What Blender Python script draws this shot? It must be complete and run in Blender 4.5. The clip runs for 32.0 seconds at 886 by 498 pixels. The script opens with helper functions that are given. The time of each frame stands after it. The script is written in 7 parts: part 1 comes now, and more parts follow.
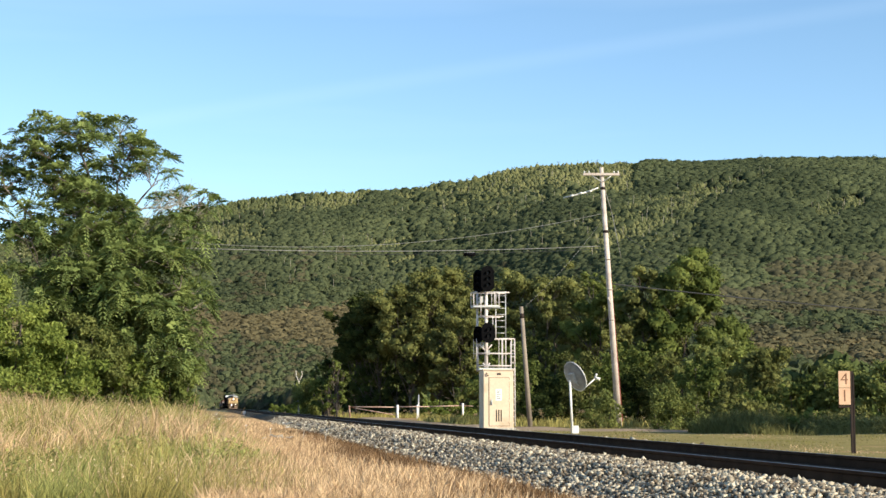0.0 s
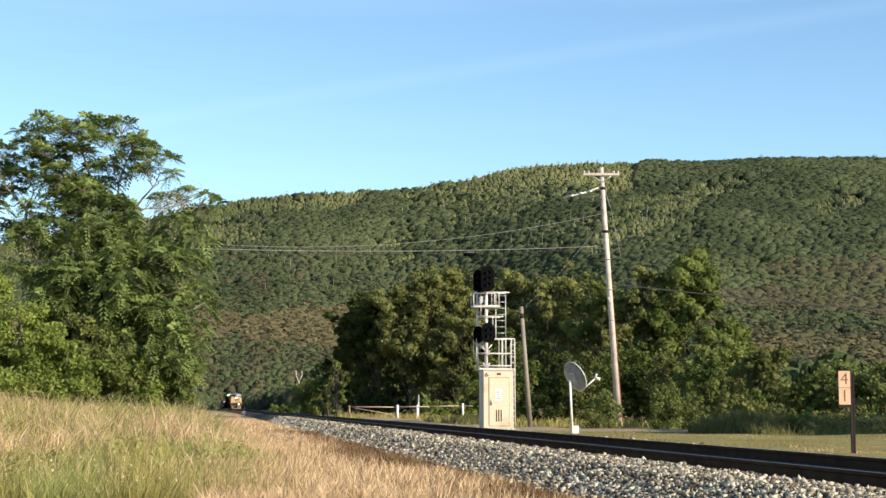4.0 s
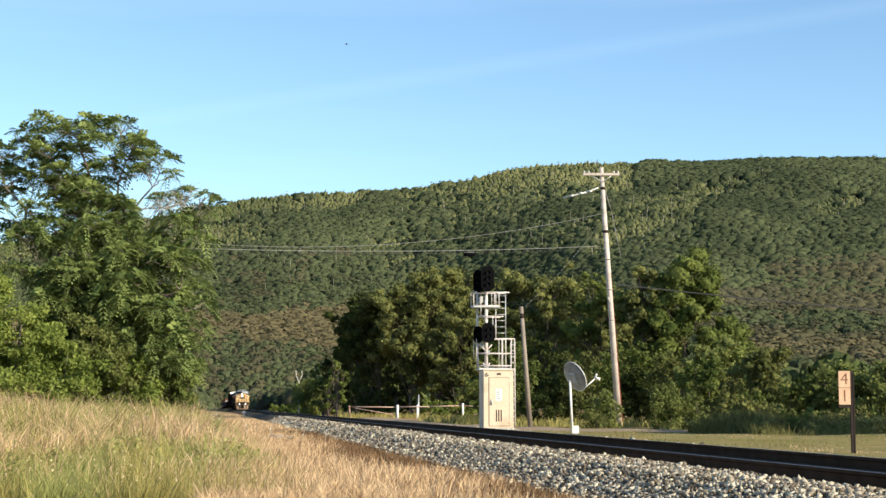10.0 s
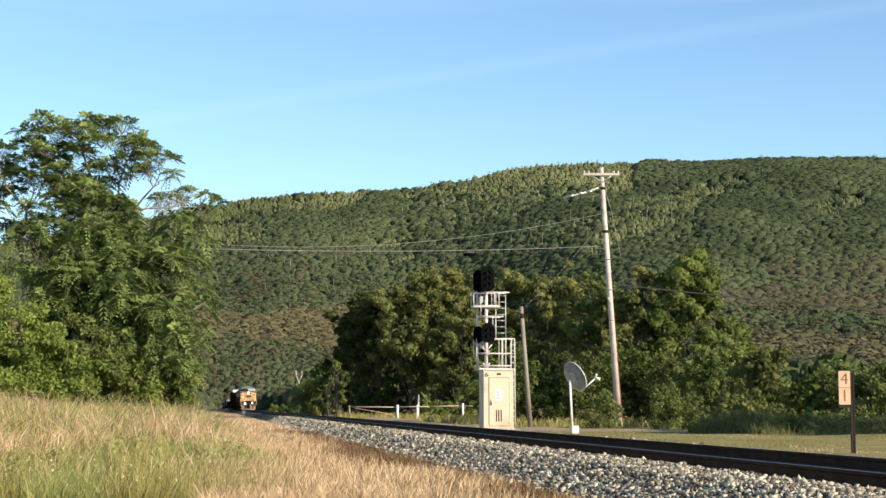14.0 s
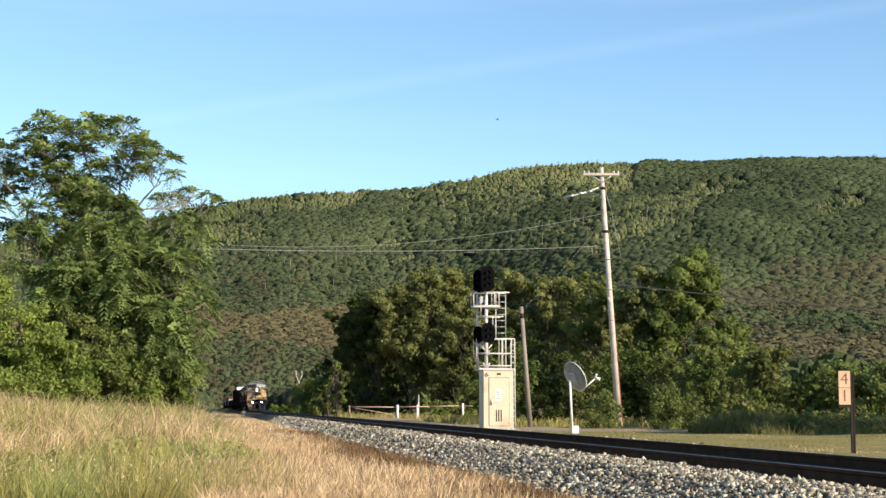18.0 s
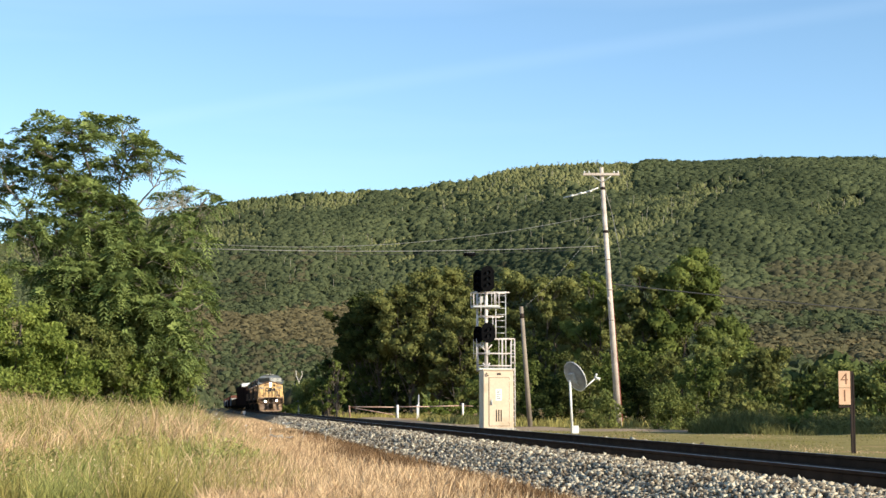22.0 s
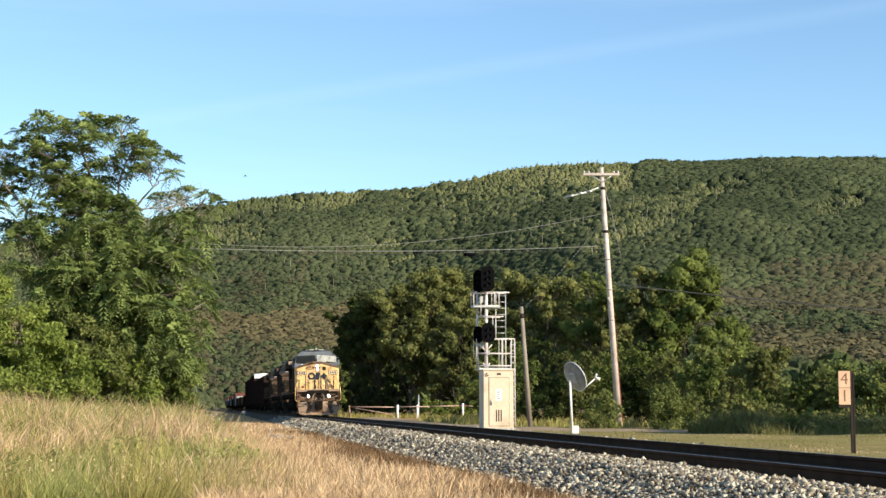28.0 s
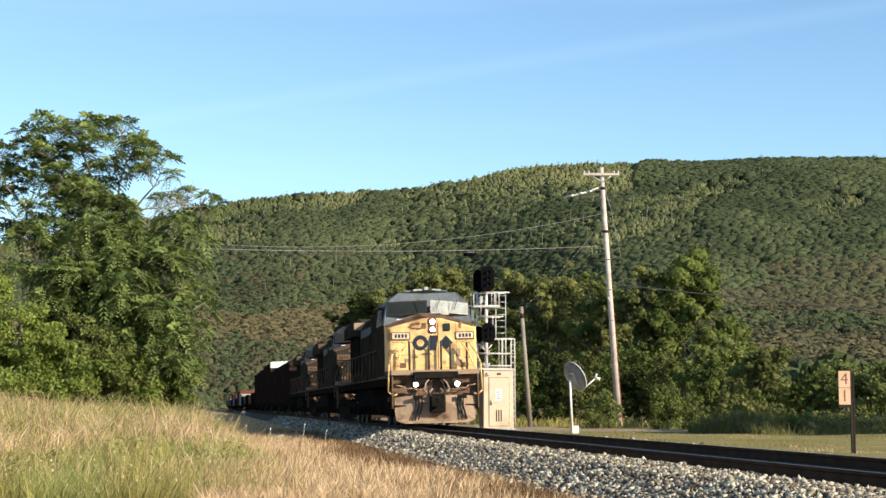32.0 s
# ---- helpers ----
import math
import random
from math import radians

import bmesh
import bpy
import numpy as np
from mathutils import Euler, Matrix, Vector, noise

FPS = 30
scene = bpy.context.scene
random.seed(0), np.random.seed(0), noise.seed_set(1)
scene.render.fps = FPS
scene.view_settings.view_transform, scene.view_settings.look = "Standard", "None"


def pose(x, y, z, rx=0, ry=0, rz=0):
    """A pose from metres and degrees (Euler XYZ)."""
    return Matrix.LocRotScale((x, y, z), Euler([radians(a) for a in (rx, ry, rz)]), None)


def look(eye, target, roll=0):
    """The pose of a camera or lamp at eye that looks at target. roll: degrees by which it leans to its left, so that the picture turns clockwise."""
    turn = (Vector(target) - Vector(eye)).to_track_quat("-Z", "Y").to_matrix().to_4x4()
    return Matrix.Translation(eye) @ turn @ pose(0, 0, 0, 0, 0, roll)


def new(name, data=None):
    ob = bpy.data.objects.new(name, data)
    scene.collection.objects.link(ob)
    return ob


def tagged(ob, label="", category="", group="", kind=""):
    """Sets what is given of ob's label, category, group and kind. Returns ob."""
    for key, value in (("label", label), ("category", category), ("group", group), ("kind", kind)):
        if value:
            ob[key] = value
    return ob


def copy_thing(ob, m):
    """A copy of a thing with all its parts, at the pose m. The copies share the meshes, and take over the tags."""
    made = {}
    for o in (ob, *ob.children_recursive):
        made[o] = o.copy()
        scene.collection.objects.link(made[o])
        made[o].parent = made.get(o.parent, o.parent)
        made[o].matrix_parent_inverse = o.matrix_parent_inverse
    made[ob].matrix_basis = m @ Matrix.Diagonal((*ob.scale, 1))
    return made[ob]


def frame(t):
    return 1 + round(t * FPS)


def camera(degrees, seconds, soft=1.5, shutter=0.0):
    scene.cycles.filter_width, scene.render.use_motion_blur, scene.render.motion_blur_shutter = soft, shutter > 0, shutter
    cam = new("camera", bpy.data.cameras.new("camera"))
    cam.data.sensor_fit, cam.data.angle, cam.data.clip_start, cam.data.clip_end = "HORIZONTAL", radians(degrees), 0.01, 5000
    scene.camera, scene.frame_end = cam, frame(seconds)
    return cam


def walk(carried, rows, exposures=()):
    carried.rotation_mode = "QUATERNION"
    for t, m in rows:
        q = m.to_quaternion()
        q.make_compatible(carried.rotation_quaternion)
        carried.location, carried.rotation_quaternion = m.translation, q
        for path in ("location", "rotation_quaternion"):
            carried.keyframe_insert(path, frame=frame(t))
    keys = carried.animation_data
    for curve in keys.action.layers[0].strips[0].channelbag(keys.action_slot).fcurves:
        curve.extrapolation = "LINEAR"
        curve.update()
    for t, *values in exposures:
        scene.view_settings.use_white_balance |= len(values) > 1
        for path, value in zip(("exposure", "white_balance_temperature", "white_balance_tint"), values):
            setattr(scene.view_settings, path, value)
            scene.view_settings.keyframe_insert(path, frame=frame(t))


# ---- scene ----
EYE = (0.0, 0.0, 0.65)            # above the rail tops, which lie at z = 0
cam = camera(32.4, 32.0, soft=1.5)
walk(cam, [(0.0, pose(*EYE, 95.92, 0, 0)), (32.0, pose(*EYE, 95.92, 0, 0))], exposures=[(0.0, 0.98, 5950, 4), (32.0, 0.98, 5950, 4)])

# ---------------------------------------------------------------- light
SUN_AZIMUTH, SUN_ELEVATION = 126.0, 24.0     # clockwise from +y; degrees
world = bpy.data.worlds.new("sky")
scene.world = world
world.use_nodes = True
wn = world.node_tree
sky = wn.nodes.new("ShaderNodeTexSky")
sky.sky_type = "NISHITA"
sky.sun_disc = False
sky.sun_elevation, sky.sun_rotation = radians(SUN_ELEVATION), radians(SUN_AZIMUTH)
sky.altitude, sky.air_density, sky.dust_density, sky.ozone_density = 300, 1.0, 0.0, 1.75
# faint high streaks of thin cloud
wco, wmap, wnoise, wfade, wmix = (wn.nodes.new("ShaderNode" + k) for k in ("TexCoord", "Mapping", "TexNoise", "MapRange", "Mix"))
wmap.inputs["Rotation"].default_value, wmap.inputs["Scale"].default_value = (0.0, radians(14), 0.0), (0.9, 1.0, 9.0)
wnoise.inputs["Scale"].default_value, wnoise.inputs["Detail"].default_value = 1.6, 4
wfade.inputs[1].default_value, wfade.inputs[2].default_value, wfade.inputs[4].default_value = 0.5, 0.78, 0.16
wmix.data_type, wmix.inputs[7].default_value = "RGBA", (7.0, 7.4, 7.8, 1)
wn.links.new(wco.outputs["Generated"], wmap.inputs[0])
wn.links.new(wmap.outputs[0], wnoise.inputs["Vector"])
wn.links.new(wnoise.outputs[0], wfade.inputs[0])
wn.links.new(wfade.outputs[0], wmix.inputs[0])
wn.links.new(sky.outputs[0], wmix.inputs[6])
# and an old contrail, spread wide, in the plane through the eye with this normal
trail, tabs, tfade, tmix = wn.nodes.new("ShaderNodeVectorMath"), wn.nodes.new("ShaderNodeMath"), wn.nodes.new("ShaderNodeMapRange"), wn.nodes.new("ShaderNodeMix")
trail.operation, trail.inputs[1].default_value = "DOT_PRODUCT", Vector((-0.075, 1.0, 0.209)).cross(Vector((0.2903, 1.0, 0.268))).normalized()
tabs.operation = "ABSOLUTE"
tfade.interpolation_type = "SMOOTHSTEP"
tfade.inputs[1].default_value, tfade.inputs[2].default_value, tfade.inputs[3].default_value, tfade.inputs[4].default_value = 0.0, 0.0085, 0.030, 0.0
tmix.data_type, tmix.inputs[7].default_value = "RGBA", (9.0, 9.2, 9.4, 1)
wn.links.new(wco.outputs["Generated"], trail.inputs[0])
wn.links.new(trail.outputs["Value"], tabs.inputs[0])
wn.links.new(tabs.outputs[0], tfade.inputs[0])
wn.links.new(tfade.outputs[0], tmix.inputs[0])
wn.links.new(wmix.outputs[2], tmix.inputs[6])
wn.links.new(tmix.outputs[2], wn.nodes["Background"].inputs[0])
wn.nodes["Background"].inputs[1].default_value = 0.095
sun_lamp = bpy.data.lights.new("sun", "SUN")
sun_lamp.energy, sun_lamp.angle, sun_lamp.color = 4.2, radians(0.55), (1.0, 0.82, 0.58)
sun_at = Vector((math.sin(radians(SUN_AZIMUTH)) * math.cos(radians(SUN_ELEVATION)),
                 math.cos(radians(SUN_AZIMUTH)) * math.cos(radians(SUN_ELEVATION)), math.sin(radians(SUN_ELEVATION))))
new("sun", sun_lamp).matrix_world = look(sun_at * 300, (0, 0, 0))

# ---------------------------------------------------------------- tools
rng = np.random.default_rng(7)


def tone(name, dark, light, scale=4.0, rough=0.8, bump=0.15, metal=0.0, fine=None, island=0.0, dirt=None, gloss=0.3):
    """A procedural surface: two scales of noise between two colours, fine relief, and dirt in patches."""
    m = bpy.data.materials.new(name)
    m.use_nodes = True
    t = m.node_tree
    b = t.nodes["Principled BSDF"]
    co = t.nodes.new("ShaderNodeTexCoord")
    big, small = t.nodes.new("ShaderNodeTexNoise"), t.nodes.new("ShaderNodeTexNoise")
    big.inputs["Scale"].default_value, big.inputs["Detail"].default_value = scale, 4
    small.inputs["Scale"].default_value, small.inputs["Detail"].default_value = fine or scale * 9, 3
    for n in (big, small):
        t.links.new(co.outputs["Object"], n.inputs["Vector"])
    add = t.nodes.new("ShaderNodeMath")
    add.operation = "MULTIPLY_ADD"
    add.inputs[1].default_value = 0.45
    t.links.new(small.outputs[0], add.inputs[0])
    half = t.nodes.new("ShaderNodeMath")
    half.operation = "MULTIPLY"
    half.inputs[1].default_value = 0.55
    t.links.new(big.outputs[0], half.inputs[0])
    t.links.new(half.outputs[0], add.inputs[2])
    value = add.outputs[0]
    if island:
        geo = t.nodes.new("ShaderNodeNewGeometry")
        mix = t.nodes.new("ShaderNodeMix")
        mix.inputs[0].default_value = island
        t.links.new(value, mix.inputs[2])
        t.links.new(geo.outputs["Random Per Island"], mix.inputs[3])
        value = mix.outputs[0]
    ramp = t.nodes.new("ShaderNodeValToRGB")
    ramp.color_ramp.elements[0].position, ramp.color_ramp.elements[1].position = (0.32, 0.68) if island < 0.5 else (0.05, 0.95)
    ramp.color_ramp.elements[0].color, ramp.color_ramp.elements[1].color = (*dark, 1), (*light, 1)
    t.links.new(value, ramp.inputs[0])
    colour = ramp.outputs[0]
    if dirt:
        third = t.nodes.new("ShaderNodeTexNoise")
        third.inputs["Scale"].default_value, third.inputs["Detail"].default_value = scale * 0.7 + 0.3, 6
        t.links.new(co.outputs["Generated" if scale < 0 else "Object"], third.inputs["Vector"])
        step = t.nodes.new("ShaderNodeMapRange")
        step.inputs[1].default_value, step.inputs[2].default_value = 0.52, 0.72
        t.links.new(third.outputs[0], step.inputs[0])
        over = t.nodes.new("ShaderNodeMix")
        over.data_type = "RGBA"
        over.inputs[7].default_value = (*dirt, 1)
        t.links.new(step.outputs[0], over.inputs[0])
        t.links.new(colour, over.inputs[6])
        colour = over.outputs[2]
    t.links.new(colour, b.inputs["Base Color"])
    b.inputs["Roughness"].default_value, b.inputs["Metallic"].default_value = rough, metal
    b.inputs["Specular IOR Level"].default_value = gloss
    if bump:
        bp = t.nodes.new("ShaderNodeBump")
        bp.inputs["Strength"].default_value, bp.inputs["Distance"].default_value = bump, 0.02
        t.links.new(small.outputs[0], bp.inputs["Height"])
        t.links.new(bp.outputs[0], b.inputs["Normal"])
    return m


def leafy(name, dark, light, through_light=0.3, patch=0.12, spread=0.65, grain=0.0, by="island"):
    """Foliage: colour by leaf and by patch, with some light passing through the leaf."""
    m = bpy.data.materials.new(name)
    m.use_nodes = True
    t = m.node_tree
    t.nodes.remove(t.nodes["Principled BSDF"])
    geo, co, big = t.nodes.new("ShaderNodeNewGeometry"), t.nodes.new("ShaderNodeTexCoord"), t.nodes.new("ShaderNodeTexNoise")
    big.inputs["Scale"].default_value, big.inputs["Detail"].default_value = patch, 3
    t.links.new(co.outputs["Object"], big.inputs["Vector"])
    wide = t.nodes.new("ShaderNodeMapRange")
    wide.inputs[1].default_value, wide.inputs[2].default_value = 0.3, 0.7
    t.links.new(big.outputs[0], wide.inputs[0])
    mix = t.nodes.new("ShaderNodeMix")
    mix.inputs[0].default_value = spread
    if by == "island":
        t.links.new(geo.outputs["Random Per Island"], mix.inputs[2])
    else:
        tree_tone = t.nodes.new("ShaderNodeAttribute")
        tree_tone.attribute_name = by
        t.links.new(tree_tone.outputs["Fac"], mix.inputs[2])
    t.links.new(wide.outputs[0], mix.inputs[3])
    ramp = t.nodes.new("ShaderNodeValToRGB")
    ramp.color_ramp.elements[0].position, ramp.color_ramp.elements[1].position = 0.1, 0.9
    ramp.color_ramp.elements[0].color, ramp.color_ramp.elements[1].color = (*dark, 1), (*light, 1)
    value = mix.outputs[0]
    if grain:
        fine = t.nodes.new("ShaderNodeTexNoise")
        fine.inputs["Scale"].default_value, fine.inputs["Detail"].default_value, fine.inputs["Roughness"].default_value = grain, 5, 0.75
        t.links.new(co.outputs["Object"], fine.inputs["Vector"])
        more = t.nodes.new("ShaderNodeMapRange")
        more.inputs[1].default_value, more.inputs[2].default_value, more.inputs[3].default_value, more.inputs[4].default_value = 0.3, 0.7, -0.45, 0.45
        t.links.new(fine.outputs[0], more.inputs[0])
        both = t.nodes.new("ShaderNodeMath")
        t.links.new(value, both.inputs[0])
        t.links.new(more.outputs[0], both.inputs[1])
        value = both.outputs[0]
    t.links.new(value, ramp.inputs[0])
    dif, tra, mx = t.nodes.new("ShaderNodeBsdfDiffuse"), t.nodes.new("ShaderNodeBsdfTranslucent"), t.nodes.new("ShaderNodeMixShader")
    mx.inputs[0].default_value = through_light
    for n in (dif, tra):
        t.links.new(ramp.outputs[0], n.inputs[0])
    if grain:
        relief = t.nodes.new("ShaderNodeBump")
        relief.inputs["Strength"].default_value, relief.inputs["Distance"].default_value = 0.35, 1.0
        t.links.new(fine.outputs[0], relief.inputs["Height"])
        t.links.new(relief.outputs[0], dif.inputs["Normal"])
    t.links.new(dif.outputs[0], mx.inputs[1])
    t.links.new(tra.outputs[0], mx.inputs[2])
    t.links.new(mx.outputs[0], t.nodes["Material Output"].inputs[0])
    return m


def glow(name, colour, strength):
    m = bpy.data.materials.new(name)
    m.use_nodes = True
    b = m.node_tree.nodes["Principled BSDF"]
    b.inputs["Base Color"].default_value = (*colour, 1)
    b.inputs["Emission Color"].default_value = (*colour, 1)
    b.inputs["Emission Strength"].default_value = strength
    return m


def sheet_mesh(name, v, f, mat, smooth=False):
    """A mesh from arrays of corners and of equal-sided faces."""
    v, f = np.asarray(v, dtype=np.float32), np.asarray(f, dtype=np.int32)
    me = bpy.data.meshes.new(name)
    me.vertices.add(len(v))
    me.vertices.foreach_set("co", v.ravel())
    me.loops.add(f.size)
    me.polygons.add(len(f))
    me.loops.foreach_set("vertex_index", f.ravel())
    me.polygons.foreach_set("loop_start", np.arange(len(f), dtype=np.int32) * f.shape[1])
    if smooth:
        me.polygons.foreach_set("use_smooth", np.ones(len(f), dtype=bool))
    me.update(calc_edges=True)
    me.materials.append(mat)
    return me


def part(name, bm, material, parent=None, label=""):
    """Links a bmesh as one mesh object, under a thing or a part."""
    me = bpy.data.meshes.new(name)
    bm.normal_update()
    bm.to_mesh(me)
    bm.free()
    me.materials.append(material)
    ob = new(name, me)
    ob.parent = parent
    return tagged(ob, label)


def piece(name, me, parent, m=None, label=""):
    ob = new(name, me)
    ob.parent = parent
    if m is not None:
        ob.matrix_basis = m
    return tagged(ob, label)


def thing(name, label, category, at=None, group=""):
    ob = new(name)
    ob.empty_display_size = 0.2
    if at is not None:
        ob.matrix_basis = at
    return tagged(ob, label, category, group)


def box(bm, x0, x1, y0, y1, z0, z1, bevel=0.0):
    vs = [bm.verts.new((x, y, z)) for x in (x0, x1) for y in (y0, y1) for z in (z0, z1)]
    fs = [bm.faces.new([vs[i] for i in q]) for q in ((0, 1, 3, 2), (4, 6, 7, 5), (0, 4, 5, 1), (2, 3, 7, 6), (0, 2, 6, 4), (1, 5, 7, 3))]
    if bevel:
        edges = list({e for f in fs for e in f.edges})
        bmesh.ops.bevel(bm, geom=edges, offset=bevel, segments=2, affect="EDGES", profile=0.6)
    return bm


def tube(bm, a, b, r0, r1=None, n=8, caps=True):
    a, b = Vector(a), Vector(b)
    r1 = r0 if r1 is None else r1
    w = (b - a).normalized()
    u = w.cross(Vector((0, 0, 1)) if abs(w.z) < 0.9 else Vector((1, 0, 0))).normalized()
    v = w.cross(u)
    ring = [[bm.verts.new(p + (u * math.cos(k * math.tau / n) + v * math.sin(k * math.tau / n)) * r) for k in range(n)] for p, r in ((a, r0), (b, r1))]
    for k in range(n):
        f = bm.faces.new((ring[0][k], ring[0][(k + 1) % n], ring[1][(k + 1) % n], ring[1][k]))
        f.smooth = n > 5
    if caps:
        bm.faces.new(ring[0][::-1])
        bm.faces.new(ring[1])
    return bm


def rod(bm, points, r, n=6):
    for a, b in zip(points, points[1:]):
        tube(bm, a, b, r, n=n)
    return bm


def prism(bm, outline, a, b, axis="x"):
    """Extrudes an outline, given in the two other axes, from a to b along an axis."""
    def at(p, q):
        return {"x": (q, p[0], p[1]), "y": (p[0], q, p[1]), "z": (p[0], p[1], q)}[axis]
    lo, hi = [bm.verts.new(at(p, a)) for p in outline], [bm.verts.new(at(p, b)) for p in outline]
    n = len(outline)
    for k in range(n):
        bm.faces.new((lo[k], lo[(k + 1) % n], hi[(k + 1) % n], hi[k]))
    bm.faces.new(lo[::-1])
    bm.faces.new(hi)
    bmesh.ops.recalc_face_normals(bm, faces=bm.faces[:])
    return bm


def loft(bm, sections):
    """Joins closed outlines of equal length, one after the other, and closes both ends."""
    rings = [[bm.verts.new(p) for p in s] for s in sections]
    n = len(rings[0])
    for a, b in zip(rings, rings[1:]):
        for k in range(n):
            bm.faces.new((a[k], a[(k + 1) % n], b[(k + 1) % n], b[k]))
    bm.faces.new(rings[0][::-1])
    bm.faces.new(rings[-1])
    bmesh.ops.recalc_face_normals(bm, faces=bm.faces[:])
    return bm


def B():
    return bmesh.new()


# ---------------------------------------------------------------- the plan
TRACK_TURN = 8.64                       # degrees by which the track leans from the line of sight
SLOPE, OFFSET = math.tan(radians(TRACK_TURN)), 7.6
CANT = 1.3                              # degrees by which the track is banked towards its left rail


def track_x(y):
    return OFFSET - SLOPE * y


def aside(x, y):
    """Distance to the right of the track's middle."""
    return (x - track_x(y)) * math.cos(radians(TRACK_TURN))


def on_track(y, side=0.0, z=0.0):
    """The pose of a thing on the track at depth y, its front (-y of its own space) towards the near end."""
    return pose(track_x(y) + side, y, z, 0, 0, TRACK_TURN) @ pose(0, 0, 0, 0, -CANT, 0)


def smooth(a, b, v):
    t = np.clip((v - a) / (b - a), 0, 1)
    return t * t * (3 - 2 * t)


RIDGE_AT = [-0.60, -0.40, -0.29, -0.165, -0.13, -0.083, -0.035, 0.006, 0.043, 0.074, 0.117, 0.154, 0.20, 0.25, 0.29, 0.40, 0.60]
RIDGE_UP = [0.060, 0.080, 0.106, 0.128, 0.1355, 0.1398, 0.1407, 0.1460, 0.1548, 0.1584, 0.159, 0.1583, 0.1592, 0.1605, 0.160, 0.148, 0.118]
FOOT, CREST = 760.0, 1750.0


def bank_side(x, y):
    """Distance from the track, counted so that the foot of the bank lies at -7 all along."""
    return aside(x, y) - np.interp(y, [25, 45, 60], [1.5, 0.9, 0.0])


def ground_z(x, y):
    x, y = np.asarray(x, float), np.asarray(y, float)
    o = aside(x, y)
    e = bank_side(x, y)
    z = -0.58 + 0.24 * smooth(2.0, 5.0, o) + 0.0 * x
    z = z + (0.55 * smooth(-6.8, -8.8, e) + 0.46 * smooth(-8.6, -18.0, e)) * smooth(18, 52, y)
    z = z + 0.5 * smooth(12, 30, o) * smooth(30, 70, y)
    z = z + 0.04 * np.sin(x * 1.3 + 0.5 * y) * np.sin(y * 0.7 - 0.3 * x) * smooth(3.5, 5.0, np.abs(o))
    u = x / np.maximum(y, 1)
    foot = FOOT + 380 * (1 - smooth(-0.06, 0.17, u))       # the valley runs on along the track
    t = np.clip((y - foot) / (CREST - foot), 0, 1.6)
    hill = np.interp(u, RIDGE_AT, RIDGE_UP) * CREST * np.where(t < 1, np.maximum(t, 1e-6) ** 0.95, 1 - (t - 1) * 0.9)
    hill = hill * (1 + 0.035 * np.sin(x * 0.013 + y * 0.004) * np.sin(y * 0.011) * smooth(0, 0.15, t) * (1 - smooth(0.75, 0.97, t)))
    return z + np.maximum(hill, -30) * smooth(foot, foot + 60, y)

# ---------------------------------------------------------------- materials
M_SOIL = tone("dry_soil", (0.22, 0.14, 0.065), (0.42, 0.30, 0.15), 0.35, 0.95, 0.6, fine=9, gloss=0.04)
M_VERGE = tone("mown_grass", (0.17, 0.145, 0.05), (0.31, 0.25, 0.10), 0.5, 0.95, 0.6, fine=14, gloss=0.04)
M_DIRT = tone("packed_gravel", (0.22, 0.16, 0.105), (0.40, 0.31, 0.215), 0.8, 0.95, 0.5, fine=22, gloss=0.04)
M_STONE = tone("ballast_stone", (0.050, 0.040, 0.028), (0.72, 0.645, 0.50), 3, 0.9, 0.3, fine=40, island=0.75, gloss=0.04)
stone_ramp = [n for n in M_STONE.node_tree.nodes if n.type == "VALTORGB"][0].color_ramp
for at, shade in ((0.28, (0.16, 0.125, 0.092, 1)), (0.60, (0.385, 0.338, 0.262, 1))):
    stone_ramp.elements.new(at).color = shade
# Bed colour darkened to give the shaded gaps between the loose stones.
M_BED = tone("ballast_bed", (0.022, 0.019, 0.015), (0.16, 0.135, 0.10), 16, 0.95, 0.9, fine=34, gloss=0.04)
M_RAIL = tone("rusty_rail", (0.025, 0.014, 0.009), (0.07, 0.04, 0.025), 3, 0.75, 0.2, fine=50, gloss=0.04)
M_RAILHEAD = tone("worn_railhead", (0.09, 0.08, 0.075), (0.19, 0.17, 0.16), 2, 0.4, 0.02, metal=0.9)
M_TIE = tone("creosoted_tie", (0.03, 0.02, 0.015), (0.10, 0.07, 0.05), 2, 0.9, 0.5, fine=30, gloss=0.04)
# Floor colour lightened so the shaded gaps between crowns don't go black.
M_FLOOR = tone("lightened_forest_floor", (0.055, 0.065, 0.036), (0.11, 0.12, 0.066), 0.05, 1.0, 0.0)
M_BARK = tone("bark", (0.035, 0.028, 0.022), (0.12, 0.10, 0.08), 3, 0.95, 0.8, fine=25)
M_PALEBARK = tone("dead_wood", (0.32, 0.29, 0.25), (0.60, 0.56, 0.50), 3, 0.9, 0.4)
M_SNAG = tone("grey_snags", (0.20, 0.18, 0.14), (0.40, 0.36, 0.29), 0.3, 0.9, 0.0)
L_TREE = leafy("locust_leaves", (0.044, 0.076, 0.028), (0.30, 0.355, 0.115), 0.27, 0.5, 0.3, 0.0, "leaf_tone")
L_SHRUB = leafy("shrub_leaves", (0.10, 0.14, 0.03), (0.34, 0.39, 0.10), 0.4, 0.7)
L_MID = leafy("thicket_leaves", (0.036, 0.046, 0.016), (0.250, 0.254, 0.086), 0.28, 0.25)
L_VINE = leafy("vine_leaves", (0.045, 0.066, 0.018), (0.21, 0.24, 0.068), 0.3, 0.5)
# Hill foliage colours are shifted bluer and paler to stand in for haze.
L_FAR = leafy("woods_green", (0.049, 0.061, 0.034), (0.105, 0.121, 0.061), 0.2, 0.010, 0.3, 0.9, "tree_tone")
